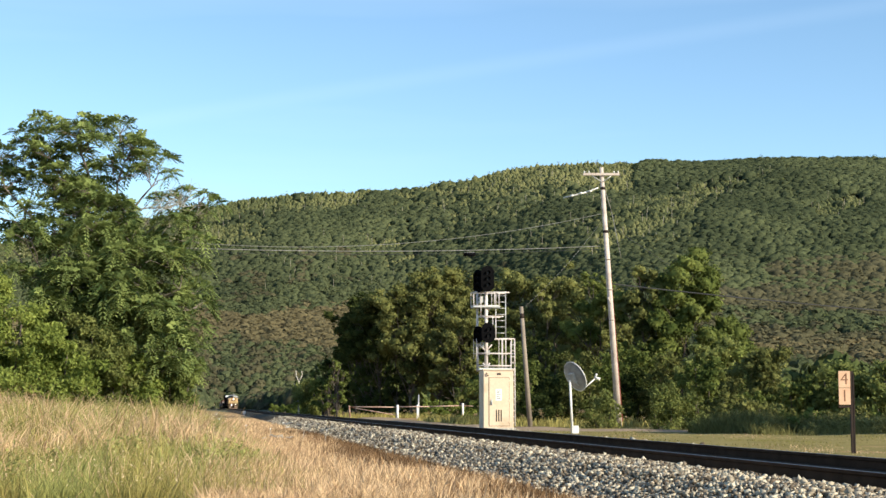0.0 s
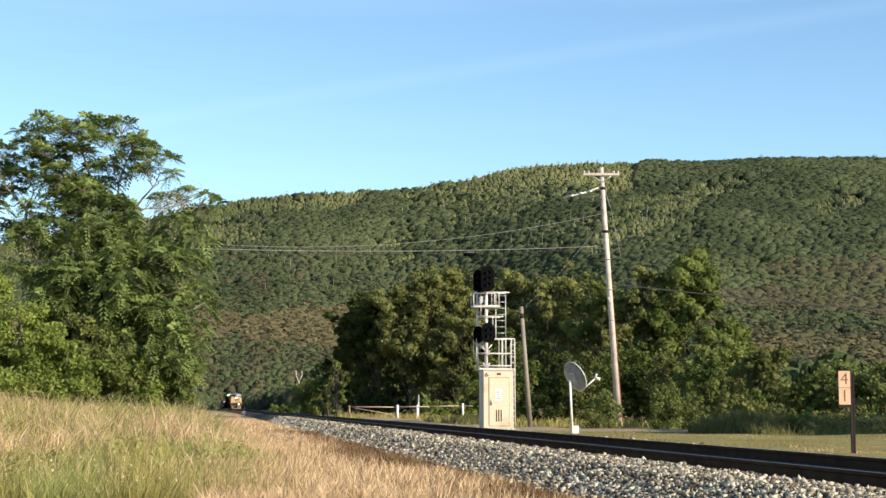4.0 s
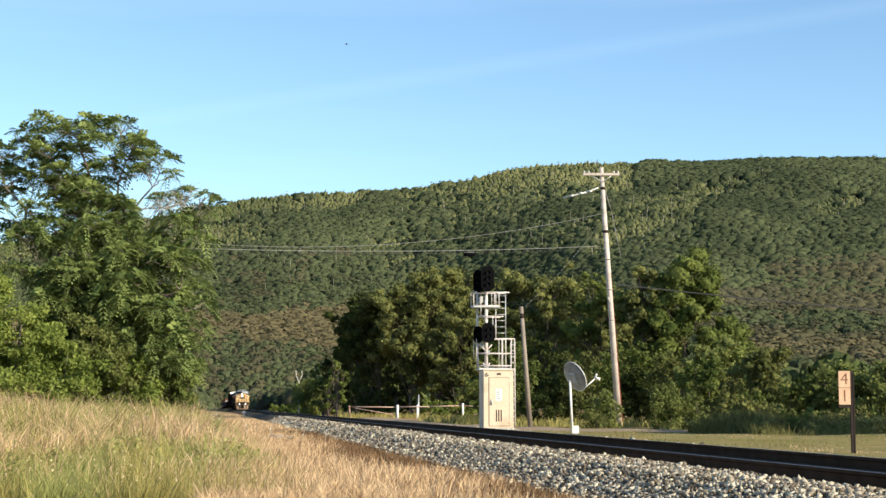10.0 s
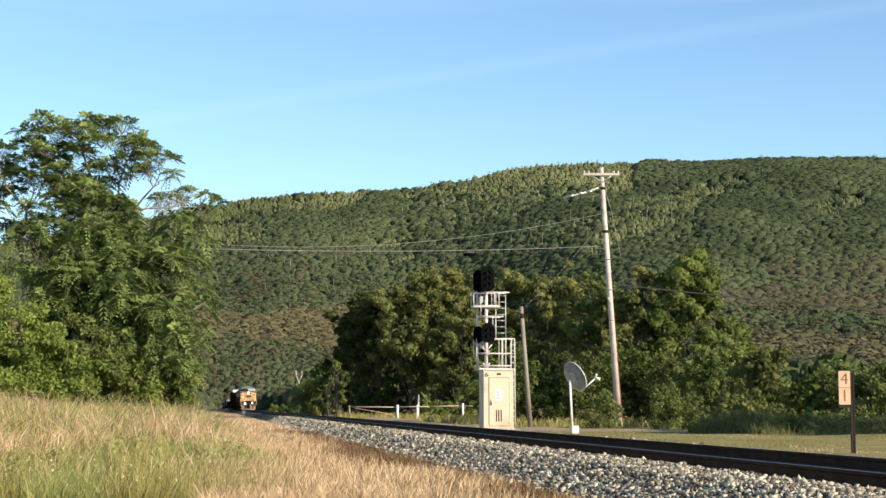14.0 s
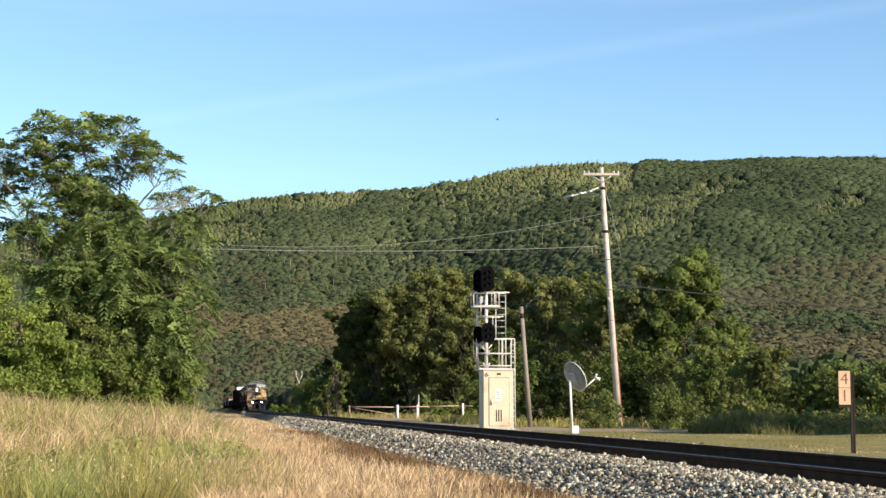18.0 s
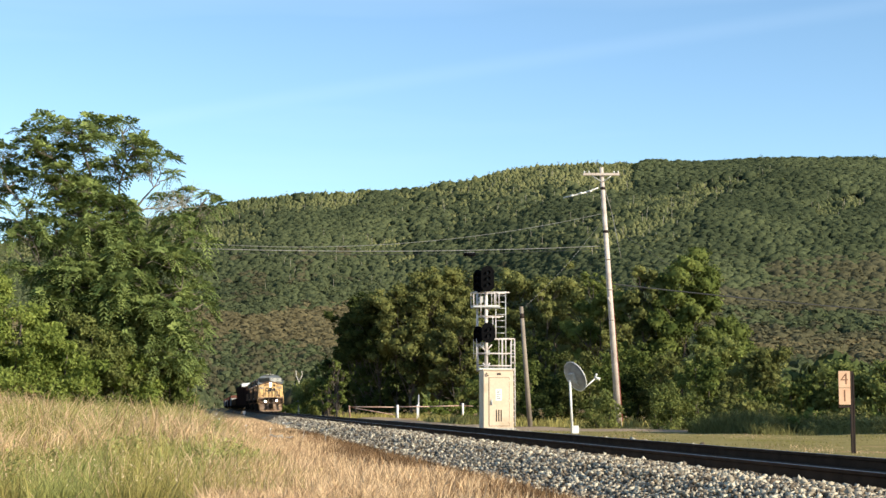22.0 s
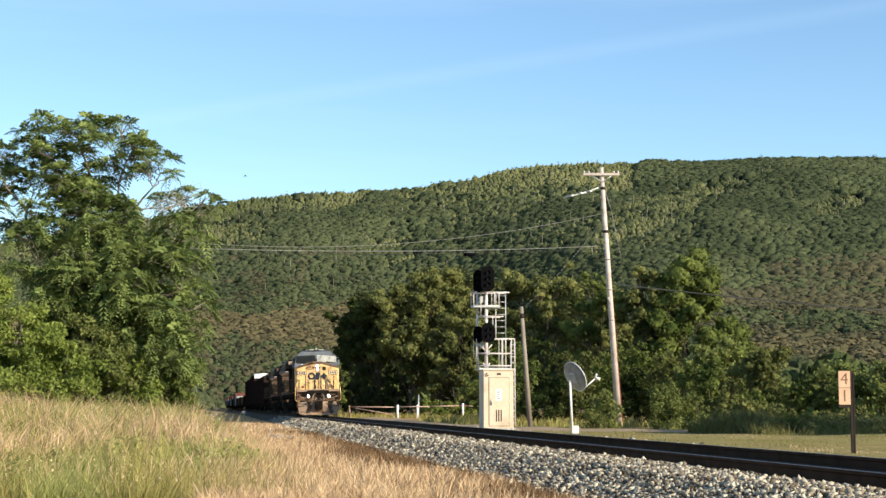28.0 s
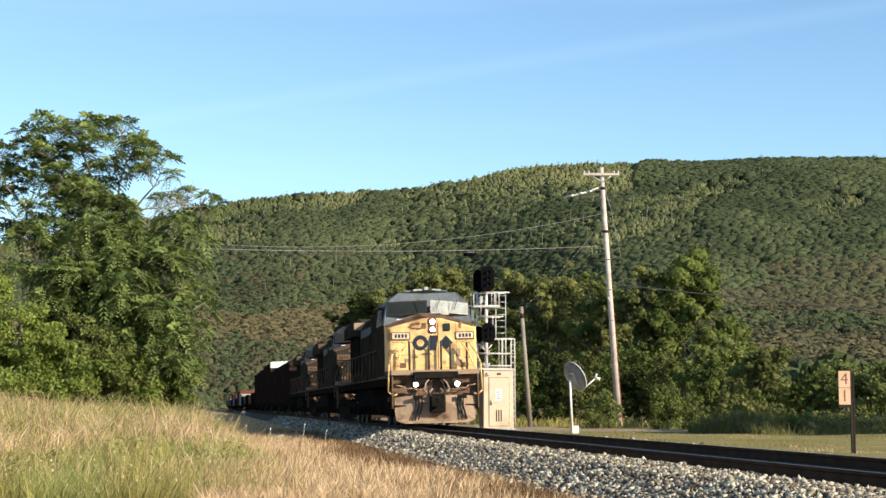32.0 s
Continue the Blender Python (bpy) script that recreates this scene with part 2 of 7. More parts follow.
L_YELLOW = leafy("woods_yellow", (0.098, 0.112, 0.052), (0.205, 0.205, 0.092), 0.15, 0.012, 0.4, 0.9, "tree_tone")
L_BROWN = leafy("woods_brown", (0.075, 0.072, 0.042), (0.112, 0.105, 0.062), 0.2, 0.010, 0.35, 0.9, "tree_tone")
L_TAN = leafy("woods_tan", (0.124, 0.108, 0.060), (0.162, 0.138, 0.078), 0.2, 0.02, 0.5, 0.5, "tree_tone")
L_SCRUB = leafy("valley_scrub", (0.040, 0.058, 0.026), (0.13, 0.155, 0.055), 0.2, 0.03, 0.55)
L_BUSH = leafy("bush_leaves", (0.075, 0.098, 0.028), (0.28, 0.30, 0.10), 0.35, 0.6)
L_DRY = leafy("dry_grass", (0.26, 0.158, 0.078), (0.90, 0.665, 0.415), 0.3, 2.4, 0.6)
L_LUSH = leafy("lush_grass", (0.17, 0.185, 0.058), (0.46, 0.45, 0.16), 0.35, 2.4, 0.6)
L_GREENGRASS = leafy("green_grass", (0.16, 0.145, 0.043), (0.50, 0.435, 0.155), 0.3, 2.4, 0.6)
L_VERGE = leafy("verge_blades", (0.105, 0.100, 0.028), (0.32, 0.285, 0.092), 0.3, 0.4, 0.5)
L_WEED = leafy("roadside_weeds", (0.075, 0.080, 0.028), (0.27, 0.25, 0.095), 0.3, 0.8, 0.5)
# Leaf colour darkened to stand in for foliage lying in shade.
L_SHADED = leafy("shaded_leaves", (0.020, 0.032, 0.012), (0.085, 0.10, 0.030), 0.25, 0.6)
M_LIMB = tone("grey_limb_bark", (0.09, 0.075, 0.06), (0.26, 0.22, 0.18), 3, 0.95, 0.6, fine=25)
L_SEED = leafy("seed_heads", (0.45, 0.32, 0.17), (0.85, 0.70, 0.46), 0.3, 0.8, 0.3)
L_SAPLING = leafy("sapling_leaves", (0.075, 0.090, 0.035), (0.20, 0.20, 0.08), 0.15, 0.02, 0.4)
L_RUSSET = leafy("russet_weeds", (0.095, 0.058, 0.032), (0.30, 0.19, 0.105), 0.25, 0.6, 0.5)


# ---------------------------------------------------------------- ground
def spaced(near, far, n, power):
    t = np.linspace(0, 1, n) ** power
    return near + (far - near) * t


def build_ground():
    right = spaced(0, 2600, 110, 3.2)
    xs = np.concatenate([-right[::-1], right[1:]])
    ys = np.concatenate([-spaced(1, 900, 25, 2.5)[::-1], spaced(0, 2600, 190, 1.6)])
    gx, gy = np.meshgrid(xs, ys)
    v = np.stack([gx, gy, ground_z(gx, gy)], -1).reshape(-1, 3)
    nx, ny = len(xs), len(ys)
    i = (np.arange(ny - 1)[:, None] * nx + np.arange(nx - 1)[None, :]).ravel()
    f = np.stack([i, i + 1, i + nx + 1, i + nx], -1)
    me = sheet_mesh("ground", v, f, M_SOIL, True)
    me.materials.append(M_FLOOR)
    far = (v[f[:, 0], 1] > 330).astype(np.int32)
    me.polygons.foreach_set("material_index", far)
    tagged(new("ground", me), "dry grassy ground rising to a wooded ridge", "ground", kind="structure")


def strip(name, mat, line, half, lift, label, category, wobble=0.0):
    """A band of ground cover along a line of (x, y), lying just over the ground."""
    line = np.array(line, float)
    n = 60
    t = np.linspace(0, 1, n)
    d = np.concatenate([[0], np.cumsum(np.hypot(*np.diff(line, axis=0).T))])
    d /= d[-1]
    cx, cy = np.interp(t, d, line[:, 0]), np.interp(t, d, line[:, 1])
    hw = np.interp(t, d, half)
    dx, dy = np.gradient(cx), np.gradient(cy)
    ln = np.hypot(dx, dy)
    rows = []
    for s in np.linspace(-1, 1, 9):
        w = hw * s + wobble * np.sin(t * 40 + s * 7) * (abs(s) == 1)
        x, y = cx - dy / ln * w, cy + dx / ln * w
        rows.append(np.stack([x, y, ground_z(x, y) + lift * (1 - 0.9 * (abs(s) == 1))], -1))
    v = np.stack(rows, 1).reshape(-1, 3)
    i = (np.arange(n - 1)[:, None] * 9 + np.arange(8)[None, :]).ravel()
    f = np.stack([i, i + 9, i + 10, i + 1], -1)
    tagged(new(name, sheet_mesh(name, v, f, mat, True)), label, category, kind="structure")


build_ground()
strip("verge", M_VERGE, [(track_x(y) + 11.0, y) for y in (8, 20, 34, 50, 75, 110)], [7.6, 7.6, 7.6, 6.5, 5, 3], 0.03,
      "short yellow-green mown grass beside the railway", "grass verge", 0.3)
ROAD = [(26, 63.0), (17, 62.0), (10, 60.8), (4.5, 64.5), (-1, 86), (-4, 112), (-6, 140)]
strip("service_road", M_DIRT, ROAD, [1.0, 1.4, 2.8, 3.0, 1.8, 1.6, 1.6], 0.055,
      "worn gravel service road beside the railway", "road", 0.2)

# ---------------------------------------------------------------- railway
TRACK_FROM, TRACK_TO = -30.0, 1500.0


def along(y, o, z):
    """A point at depth y along the track and o metres to the right of its middle."""
    c, s = math.cos(radians(TRACK_TURN)), math.sin(radians(TRACK_TURN))
    return (track_x(y) + o * c, y + o * s, z + np.clip(o, -1.6, 1.6) * math.sin(radians(CANT)))


def build_bed():
    bm = B()
    prof = [(-3.0, -0.62), (-2.65, -0.52), (-1.78, -0.17), (-1.3, -0.155), (1.3, -0.155), (1.75, -0.17), (2.7, -0.45), (3.1, -0.6)]
    loft(bm, [[along(y, o, z) for o, z in prof] for y in (TRACK_FROM, 10, 40, 120, 400, TRACK_TO)])
    ob = part("ballast_bed", bm, M_BED)
    tagged(ob, "crushed stone ballast bank under the railway, dark for the gaps", "ballast", kind="structure")


def build_stones():
    """Loose crushed stone over the near flank and shoulder, thinning out with distance."""
    cube = np.array([(x, y, z) for x in (-1, 1) for y in (-1, 1) for z in (-0.8, 0.8)]) * 0.62
    tri = np.array([(0, 1, 3), (0, 3, 2), (4, 6, 7), (4, 7, 5), (0, 4, 5), (0, 5, 1), (2, 3, 7), (2, 7, 6), (0, 2, 6), (0, 6, 4), (1, 5, 7), (1, 7, 3)])
    spots = []
    for y0, y1, per, size in ((13, 22, 430, 0.0265), (22, 38, 280, 0.031), (38, 65, 130, 0.042), (65, 130, 60, 0.05)):
        n = int((y1 - y0) * 1.75 * per)
        y, o = rng.uniform(y0, y1, n), -rng.uniform(1.0, 2.75, n)
        o = np.where(rng.random(n) < 0.06, o - rng.exponential(0.35, n), o)
        z = np.interp(o, [-5, -2.65, -1.78, -0.9], [-0.57, -0.52, -0.17, -0.155])
        spots.append(np.stack([*np.array([along(a, b, c) for a, b, c in zip(y, o, z)]).T, size * rng.uniform(0.6, 1.5, n)], -1))
    for y0, y1, per in ((9, 60, 60),):
        n = int((y1 - y0) * per)
        y, o = rng.uniform(y0, y1, n), rng.uniform(1.1, 2.9, n)
        z = np.interp(o, [0.9, 1.75, 2.7, 3.2], [-0.155, -0.17, -0.45, -0.5])
        spots.append(np.stack([*np.array([along(a, b, c) for a, b, c in zip(y, o, z)]).T, 0.05 * rng.uniform(0.6, 1.5, n)], -1))
    s = np.concatenate(spots)
    n = len(s)
    jag = rng.uniform(0.5, 1.4, (n, 8, 1)) * (cube[None] + rng.normal(0, 0.16, (n, 8, 3))) * rng.uniform(0.55, 1.35, (n, 1, 3))
    a = rng.uniform(0, math.tau, n)
    c, d = np.cos(a)[:, None], np.sin(a)[:, None]
    turned = np.stack([jag[..., 0] * c - jag[..., 1] * d, jag[..., 0] * d + jag[..., 1] * c, jag[..., 2]], -1)
    b = rng.uniform(-1.5, 1.5, n)
    c, d = np.cos(b)[:, None], np.sin(b)[:, None]
    turned = np.stack([turned[..., 0], turned[..., 1] * c - turned[..., 2] * d, turned[..., 1] * d + turned[..., 2] * c], -1)
    v = turned * s[:, None, 3:4] + s[:, None, :3] + np.array([0, 0, 0.012]) + np.stack([np.zeros((n, 1)), np.zeros((n, 1)), rng.uniform(-0.3, 0.6, (n, 1)) * s[:, 3:4]], -1)
    f = (tri[None] + 8 * np.arange(n)[:, None, None]).reshape(-1, 3)
    tagged(new("ballast_stones", sheet_mesh("ballast_stones", v.reshape(-1, 3), f, M_STONE)),
           "loose pale grey crushed stones of the ballast", "gravel", kind="stuff")


def build_rails():
    head = [(-0.036, 0), (0.036, 0), (0.036, -0.035), (0.010, -0.05), (0.010, -0.145), (0.07, -0.16), (0.07, -0.175), (-0.07, -0.175), (-0.07, -0.16),
            (-0.010, -0.145), (-0.010, -0.05), (-0.036, -0.035)]
    for o in (-0.752, 0.752):
        rail = thing("rail", "long rusty steel rail with a bright worn top", "rail", group="rails of the track")
        bm = B()
        loft(bm, [[along(y, o + a, z) for a, z in head] for y in (TRACK_FROM, 12, 60, 300, TRACK_TO)])
        part("rail_body", bm, M_RAIL, rail)
        bm = B()
        loft(bm, [[along(y, o + a, z) for a, z in ((-0.020, 0.0015), (0.020, 0.0015), (0.024, -0.001), (-0.024, -0.001))] for y in (TRACK_FROM, 12, 60, 300, TRACK_TO)])
        part("running_surface", bm, M_RAILHEAD, rail, "bright polished running surface")
        tagged(rail, kind="structure")


def build_ties():
    bm = B()
    box(bm, -1.28, 1.28, -0.11, 0.11, -0.36, -0.145, 0.012)
    me = bpy.data.meshes.new("tie")
    bm.to_mesh(me)
    bm.free()
    me.materials.append(M_TIE)
    bed = thing("ties", "dark creosoted wooden ties under the rails", "railway ties")
    tagged(bed, kind="structure")
    y = 8.0
    while y < 118:
        piece("tie", me, bed, on_track(y) @ pose(0, 0, random.uniform(-0.012, 0.006), 0, 0, random.uniform(-1.2, 1.2)))
        y += 0.535


build_bed()
build_rails()
build_ties()
build_stones()


# ---------------------------------------------------------------- far woods
def crown_cards(n):
    """Leafy patches over a rounded crown of unit radius: corners (n, 4, 3)."""
    d = rng.normal(size=(n, 3))
    d /= np.linalg.norm(d, axis=1)[:, None]
    d[:, 2] = np.abs(d[:, 2]) * 1.1 - 0.25
    r = rng.uniform(0.72, 1.08, (n, 1))
    c = d * r * np.array([1, 1, 0.75])
    up = d + rng.normal(size=(n, 3)) * 0.38
    up /= np.linalg.norm(up, axis=1)[:, None]
    s = np.cross(up, rng.normal(size=(n, 3)))
    s /= np.linalg.norm(s, axis=1)[:, None]
    t = np.cross(up, s)
    k = rng.uniform(0.14, 0.32, (n, 1))
    k2 = k * rng.uniform(0.6, 1.1, (n, 1))
    return np.stack([c - s * k, c - t * k2 + up * 0.06, c + s * k, c + t * k2 + up * 0.06], 1)


def woods(name, at, radius, mat, label, cards=40):
    """Crowns at (x, y, z of the crown's middle), joined, of leafy sprays."""
    vs, which = [], rng.integers(0, 9, len(at))
    for k in range(9):
        t = crown_cards(cards).reshape(-1, 3)[None]
        m = which == k
        c = int(m.sum())
        a = rng.uniform(0, math.tau, c)
        co, si = np.cos(a)[:, None], np.sin(a)[:, None]
        v = np.stack([t[..., 0] * co - t[..., 1] * si, t[..., 0] * si + t[..., 1] * co, t[..., 2] + 0 * co], -1)
        vs.append((v * radius[m][:, None, None] * rng.uniform(0.8, 1.25, (c, 1, 3)) + at[m][:, None, :]).reshape(-1, 3))
    v = np.concatenate(vs)
    tagged(new(name, sheet_mesh(name, v, np.arange(len(v)).reshape(-1, 4), mat)), label, "woods", kind="stuff")


def blotch(x, y, scale, seed):
    """Soft patches from 0 to 1 over the hill."""
    r = np.random.default_rng(seed)
    out = 0
    for _ in range(7):
        a, b, c = r.normal(size=3)
        out = out + np.sin((x * a + y * b * 0.6) * scale + c * 5)
    return 0.5 + out / 7


def zones(x, y, jitter):
    """Which growth stands where on the hill: 0 old green woods, 1 young yellow-green growth, 2 brownish woods, 3 tan woods. Also how tall the old woods stand."""
    # u and v are angles from the eye: zones are placed to fit the camera's view.
    u = 1000 * x / y + 2.5 * jitter
    v = 1000 * (ground_z(x, y) + 5) / y + 1.3 * rng.normal(size=np.shape(u))
    below = 1000 * np.interp(x / y, RIDGE_AT, RIDGE_UP) + 3 - v
    p1, p2 = blotch(x, y, 0.010, 3), blotch(x, y, 0.022, 5)
    lots = rng.random(np.shape(u))
    # the thinned crest
    young = (u < -53) & (below < 11 + 9 * (p2 - 0.5)) & (lots < 0.97)
    young |= (u < -112) & (below < 28) & (p2 + 0.4 * lots > 0.66)
    young |= (u > -53) & (u < 15) & (below < 50) & (lots < 0.24 + 0.5 * (p2 - 0.5))
    young |= (u >= 15) & (u < 150) & (below < 17 + 8 * (p1 - 0.5)) & (lots < 0.97)
    young |= (u > -30) & (u < 112) & (below < 62) & (lots < 0.72 - 0.009 * below + 0.5 * (p2 - 0.5))
    # a cleared band that climbs to the ridge, under the tall trees of the crest
    band, half = 119 + 0.346 * (u - 113), np.interp(u, [105, 130, 165, 217], [14, 13, 10, 2.5])
    tall = (u > 132) & (v > band + half) & (v > 112)
    young &= ~((u > 132) & (v > band + half))
    young |= (u > 100) & (u < 219) & (np.abs(v - band) < half) & (lots < 0.93)
    young |= (u > 105) & (u < 168) & (v > 105) & (v < 128) & (lots < 0.42)
    clearing = (np.abs(u - 260) < 22) & (np.abs(v - 132 - 0.1 * (u - 260)) < 8 * np.sqrt(np.clip(1 - ((u - 260) / 24) ** 2, 0, 1)))
    young |= clearing & (lots < 0.9)
    tall |= (u > 172) & (v > 108) & ~clearing
    # brownish woods in bands low on the flank
    wave = v + 5 * (p1 - 0.5) + 0.03 * (u - 230)
    lots = 0.45 * lots + 0.55 * blotch(x, y, 0.06, 14)
    dull = (u > 215) & (np.abs(wave - 95) < 8) & (lots < 0.7)
    dull |= (u > 172) & (np.abs(wave - 73) < 8) & (lots < 0.95)
    dull |= (u > 195) & (np.abs(wave - 43) < 10) & (lots < 0.96)
    dull |= (u > 90) & (v < 108) & (lots < 0.27)
    dull |= (u < -45) & (v < 44) & (lots < 0.5)
    tan_right = (u > 200) & (np.abs(wave - 42) < 7) & (lots < 0.6)
    rusty = tan_right | (u < -45) & (np.abs(v + 3 * (p1 - 0.5) - 53) < 12 + 6 * (p2 - 0.5)) & (lots < 0.92)
    dull |= (u < 60) & (v < 112) & (lots < 0.22)
    tall = np.where(tall & ~young, np.clip((v - 104 - 10 * (p2 - 0.5)) / 16, 0, 1) * np.where(u > 172, 1, np.clip((v - band - half) / 6, 0, 1)), 0)
    return np.where(young, 1, np.where(rusty, 3, np.where(dull, 2, 0))), tall, below, p2


def dome(segments, rings):
    """A rounded crown of unit radius, spreading into its neighbours below where it has few rings: corners and triangles."""
    line = {2: ((1.15, -0.95), (0.84, 0.42)), 3: ((1.18, -1.1), (0.97, 0.05), (0.64, 0.70)), 4: ((0.9, -0.43), (1.0, 0.02), (0.88, 0.45), (0.55, 0.82))}[rings]
    v, f = [], []
    for k, (r, z) in enumerate(line):
        for q in range(segments):
            t = (q + 0.5 * (k % 2)) * math.tau / segments
            v.append((math.cos(t) * r, math.sin(t) * r, z))
    v.append((0, 0, 1))
    for k in range(rings - 1):
        for q in range(segments):
            a, b = k * segments + q, k * segments + (q + 1) % segments
            f += [(a, b, b + segments), (a, b + segments, a + segments)]
    top = (rings - 1) * segments
    f += [(top + q, top + (q + 1) % segments, top + segments) for q in range(segments)]
    return np.array(v), np.array(f)


def canopy(x, y, z, r, up, tint, segments, rings, rough, cards=0):
    """Uneven lobed crowns, one at each place, r wide and up high, with leafy sprays standing out of them."""
    v0, f0 = dome(segments, rings)
    n, m = len(x), len(v0)
    a = rng.uniform(0, math.tau, n)
    c, s = np.cos(a)[:, None], np.sin(a)[:, None]
    lobe = 1 + 0.16 * np.sin(v0[None, :, 0] * rng.uniform(2, 6, (n, 1)) + rng.uniform(0, 6, (n, 1))) * np.cos(v0[None, :, 1] * rng.uniform(2, 6, (n, 1)) + rng.uniform(0, 6, (n, 1)))
    lobe = (lobe + rng.normal(0, rough, (n, m))) * r[:, None] * (0.9 if cards else 1.0)
    px, py = v0[None, :, 0] * lobe, v0[None, :, 1] * lobe
    v = np.stack([px * c - py * s + x[:, None], px * s + py * c + y[:, None], v0[None, :, 2] * lobe * (up / r)[:, None] + z[:, None]], -1)
    f = (f0[None] + m * np.arange(n)[:, None, None]).reshape(-1, 3)
    v, tone_of = v.reshape(-1, 3), np.repeat(tint, m)
    if cards:
        k = n * cards
        d = rng.normal(size=(k, 3))
        d[:, 2] = np.abs(d[:, 2]) - 0.1
        d /= np.linalg.norm(d, axis=1)[:, None]
        rr, uu = np.repeat(r, cards)[:, None], np.repeat(up / r, cards)[:, None]
        mid = d * rr * rng.uniform(0.86, 1.08, (k, 1)) * np.concatenate([np.ones((k, 2)), uu], 1) + np.repeat(np.stack([x, y, z], -1), cards, 0)
        n1 = d / np.concatenate([np.ones((k, 2)), uu], 1) + rng.normal(size=(k, 3)) * 0.3
        n1 /= np.linalg.norm(n1, axis=1)[:, None]
        e1 = np.cross(n1, rng.normal(size=(k, 3)))
        e1 /= np.linalg.norm(e1, axis=1)[:, None]
        e2 = np.cross(n1, e1)
        w = rr * rng.uniform(0.16, 0.40, (k, 1)) * np.interp(cards, [9, 28, 50], [0.85, 0.7, 0.55])
        w2 = w * rng.uniform(0.55, 1.1, (k, 1))
        q = np.stack([mid - e1 * w, mid - e2 * w2 + n1 * w * 0.25, mid + e1 * w, mid + e2 * w2 + n1 * w * 0.25], 1).reshape(-1, 3)
        g = (np.array([(0, 1, 2), (0, 2, 3)])[None] + 4 * np.arange(k)[:, None, None]).reshape(-1, 3)
        f = np.concatenate([f, g + len(v)])
        v = np.concatenate([v, q])
        tone_of = np.concatenate([tone_of, np.repeat(np.clip(np.repeat(tint, cards) + rng.normal(0, 0.09, k), 0, 1), 4)])
    return v, f, tone_of


def build_woods():
    # the woods: one rounded crown beside the other, all over the hill
    rows = []
    for u0, u1, finer in ((-0.298, -0.02, 0.80), (-0.02, 0.298, 0.9)):
        y = 335.0
        while y < 1800:
            s = finer * np.interp(y, [335, 640, 900, 1850], [5.2, 7.0, 8.4, 10.2])
            k = int((u1 - u0) * y / s)
            rows.append(np.stack([u0 * y + (np.arange(k) + rng.uniform(0, 1, k)) * s, y + rng.uniform(-0.5, 0.5, k) * s, np.full(k, s)], -1))
            y += s * 0.9
    cx, cy, cs = np.concatenate(rows).T
    keep = ~((np.abs(aside(cx, cy)) < 13) & (cy < 1130)) & ((cy > 640) | (cx / cy < -0.06) | (cx / cy > 0.14))
    cx, cy, cs = cx[keep], cy[keep], cs[keep]
    ck, tall, below, p2 = zones(cx, cy, rng.normal(size=len(cx)))
    # each tree is a heap of overlapping crowns, low and small where the growth is young
    # The widest tint patches stand in for lit ridges and shaded hollows.
    tint = np.clip(rng.normal(0.5, 0.20, len(cx)) + 0.5 * (blotch(cx, cy, 0.045, 27) - 0.5) + 0.6 * (blotch(cx, cy, 0.017, 44) - 0.5) - 0.14 * tall + 0.3 * (ground_z(cx, cy) / cy < 0.042) * (cx / cy < -0.04), 0, 1)
    heap = np.where(ck == 1, 4, 3)
    lift = rng.normal(0, 0.15, len(cx)) + 2.5 * blotch(cx, cy, 0.03, 8) + 3.0 * tall
    cx, cy, cs, ck, below, p2, tint, lift = (np.repeat(a, heap) for a in (cx, cy, cs, ck, below, p2, tint, lift))
    near = np.where(cy < 640, 0, np.where((cy < 950) | ((cy < 1420) & (cx / cy < -0.045) & (cx / cy > -0.18)), 1, 2))
    young = ck == 1
    n = len(cx)
    off = np.where(young, 0.6, 0.55) * cs
    cx, cy = cx + rng.uniform(-1, 1, n) * off, cy + rng.uniform(-1, 1, n) * off
    cu = cx / cy
    r = cs * np.where(ck == 3, 1.25, 1.0) * np.where(young, rng.uniform(0.17, 0.36, n), np.interp(cy, [900, 1300], [0.56, 0.50]) + 0.34 * rng.random(n) ** 1.4)
    up = r * np.where(young, rng.uniform(1.0, 2.1, n), np.where(ck == 3, 0.35, rng.uniform(0.48, 0.75, n)))
    mid = ground_z(cx, cy) + np.where(young, rng.uniform(0.6, 2.2, n), rng.uniform(2.0, 2.35, n) + lift)
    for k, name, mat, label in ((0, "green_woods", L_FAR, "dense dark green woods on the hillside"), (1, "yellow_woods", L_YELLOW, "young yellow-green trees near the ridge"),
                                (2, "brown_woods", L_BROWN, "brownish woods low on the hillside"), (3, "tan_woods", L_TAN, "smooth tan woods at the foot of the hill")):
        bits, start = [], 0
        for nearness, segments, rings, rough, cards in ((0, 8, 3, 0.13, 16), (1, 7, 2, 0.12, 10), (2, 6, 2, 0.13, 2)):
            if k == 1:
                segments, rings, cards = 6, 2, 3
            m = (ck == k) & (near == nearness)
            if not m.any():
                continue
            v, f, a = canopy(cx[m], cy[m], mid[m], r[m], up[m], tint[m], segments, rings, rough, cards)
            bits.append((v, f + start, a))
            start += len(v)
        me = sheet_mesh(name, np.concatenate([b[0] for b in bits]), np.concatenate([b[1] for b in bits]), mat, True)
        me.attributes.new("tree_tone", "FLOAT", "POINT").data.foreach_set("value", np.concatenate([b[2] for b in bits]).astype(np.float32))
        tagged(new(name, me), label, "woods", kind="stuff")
    # single trees that stand out of the canopy, thin against the sky on the ridge
    for k, name, mat, label, count in ((0, "standing_trees", L_SCRUB, "single taller green trees on the hillside", 420), (1, "saplings", L_SAPLING, "thin yellow-green saplings near the ridge", 1100)):
        pick = rng.choice(np.flatnonzero((ck == k) & (cy > 700)), count, replace=False)
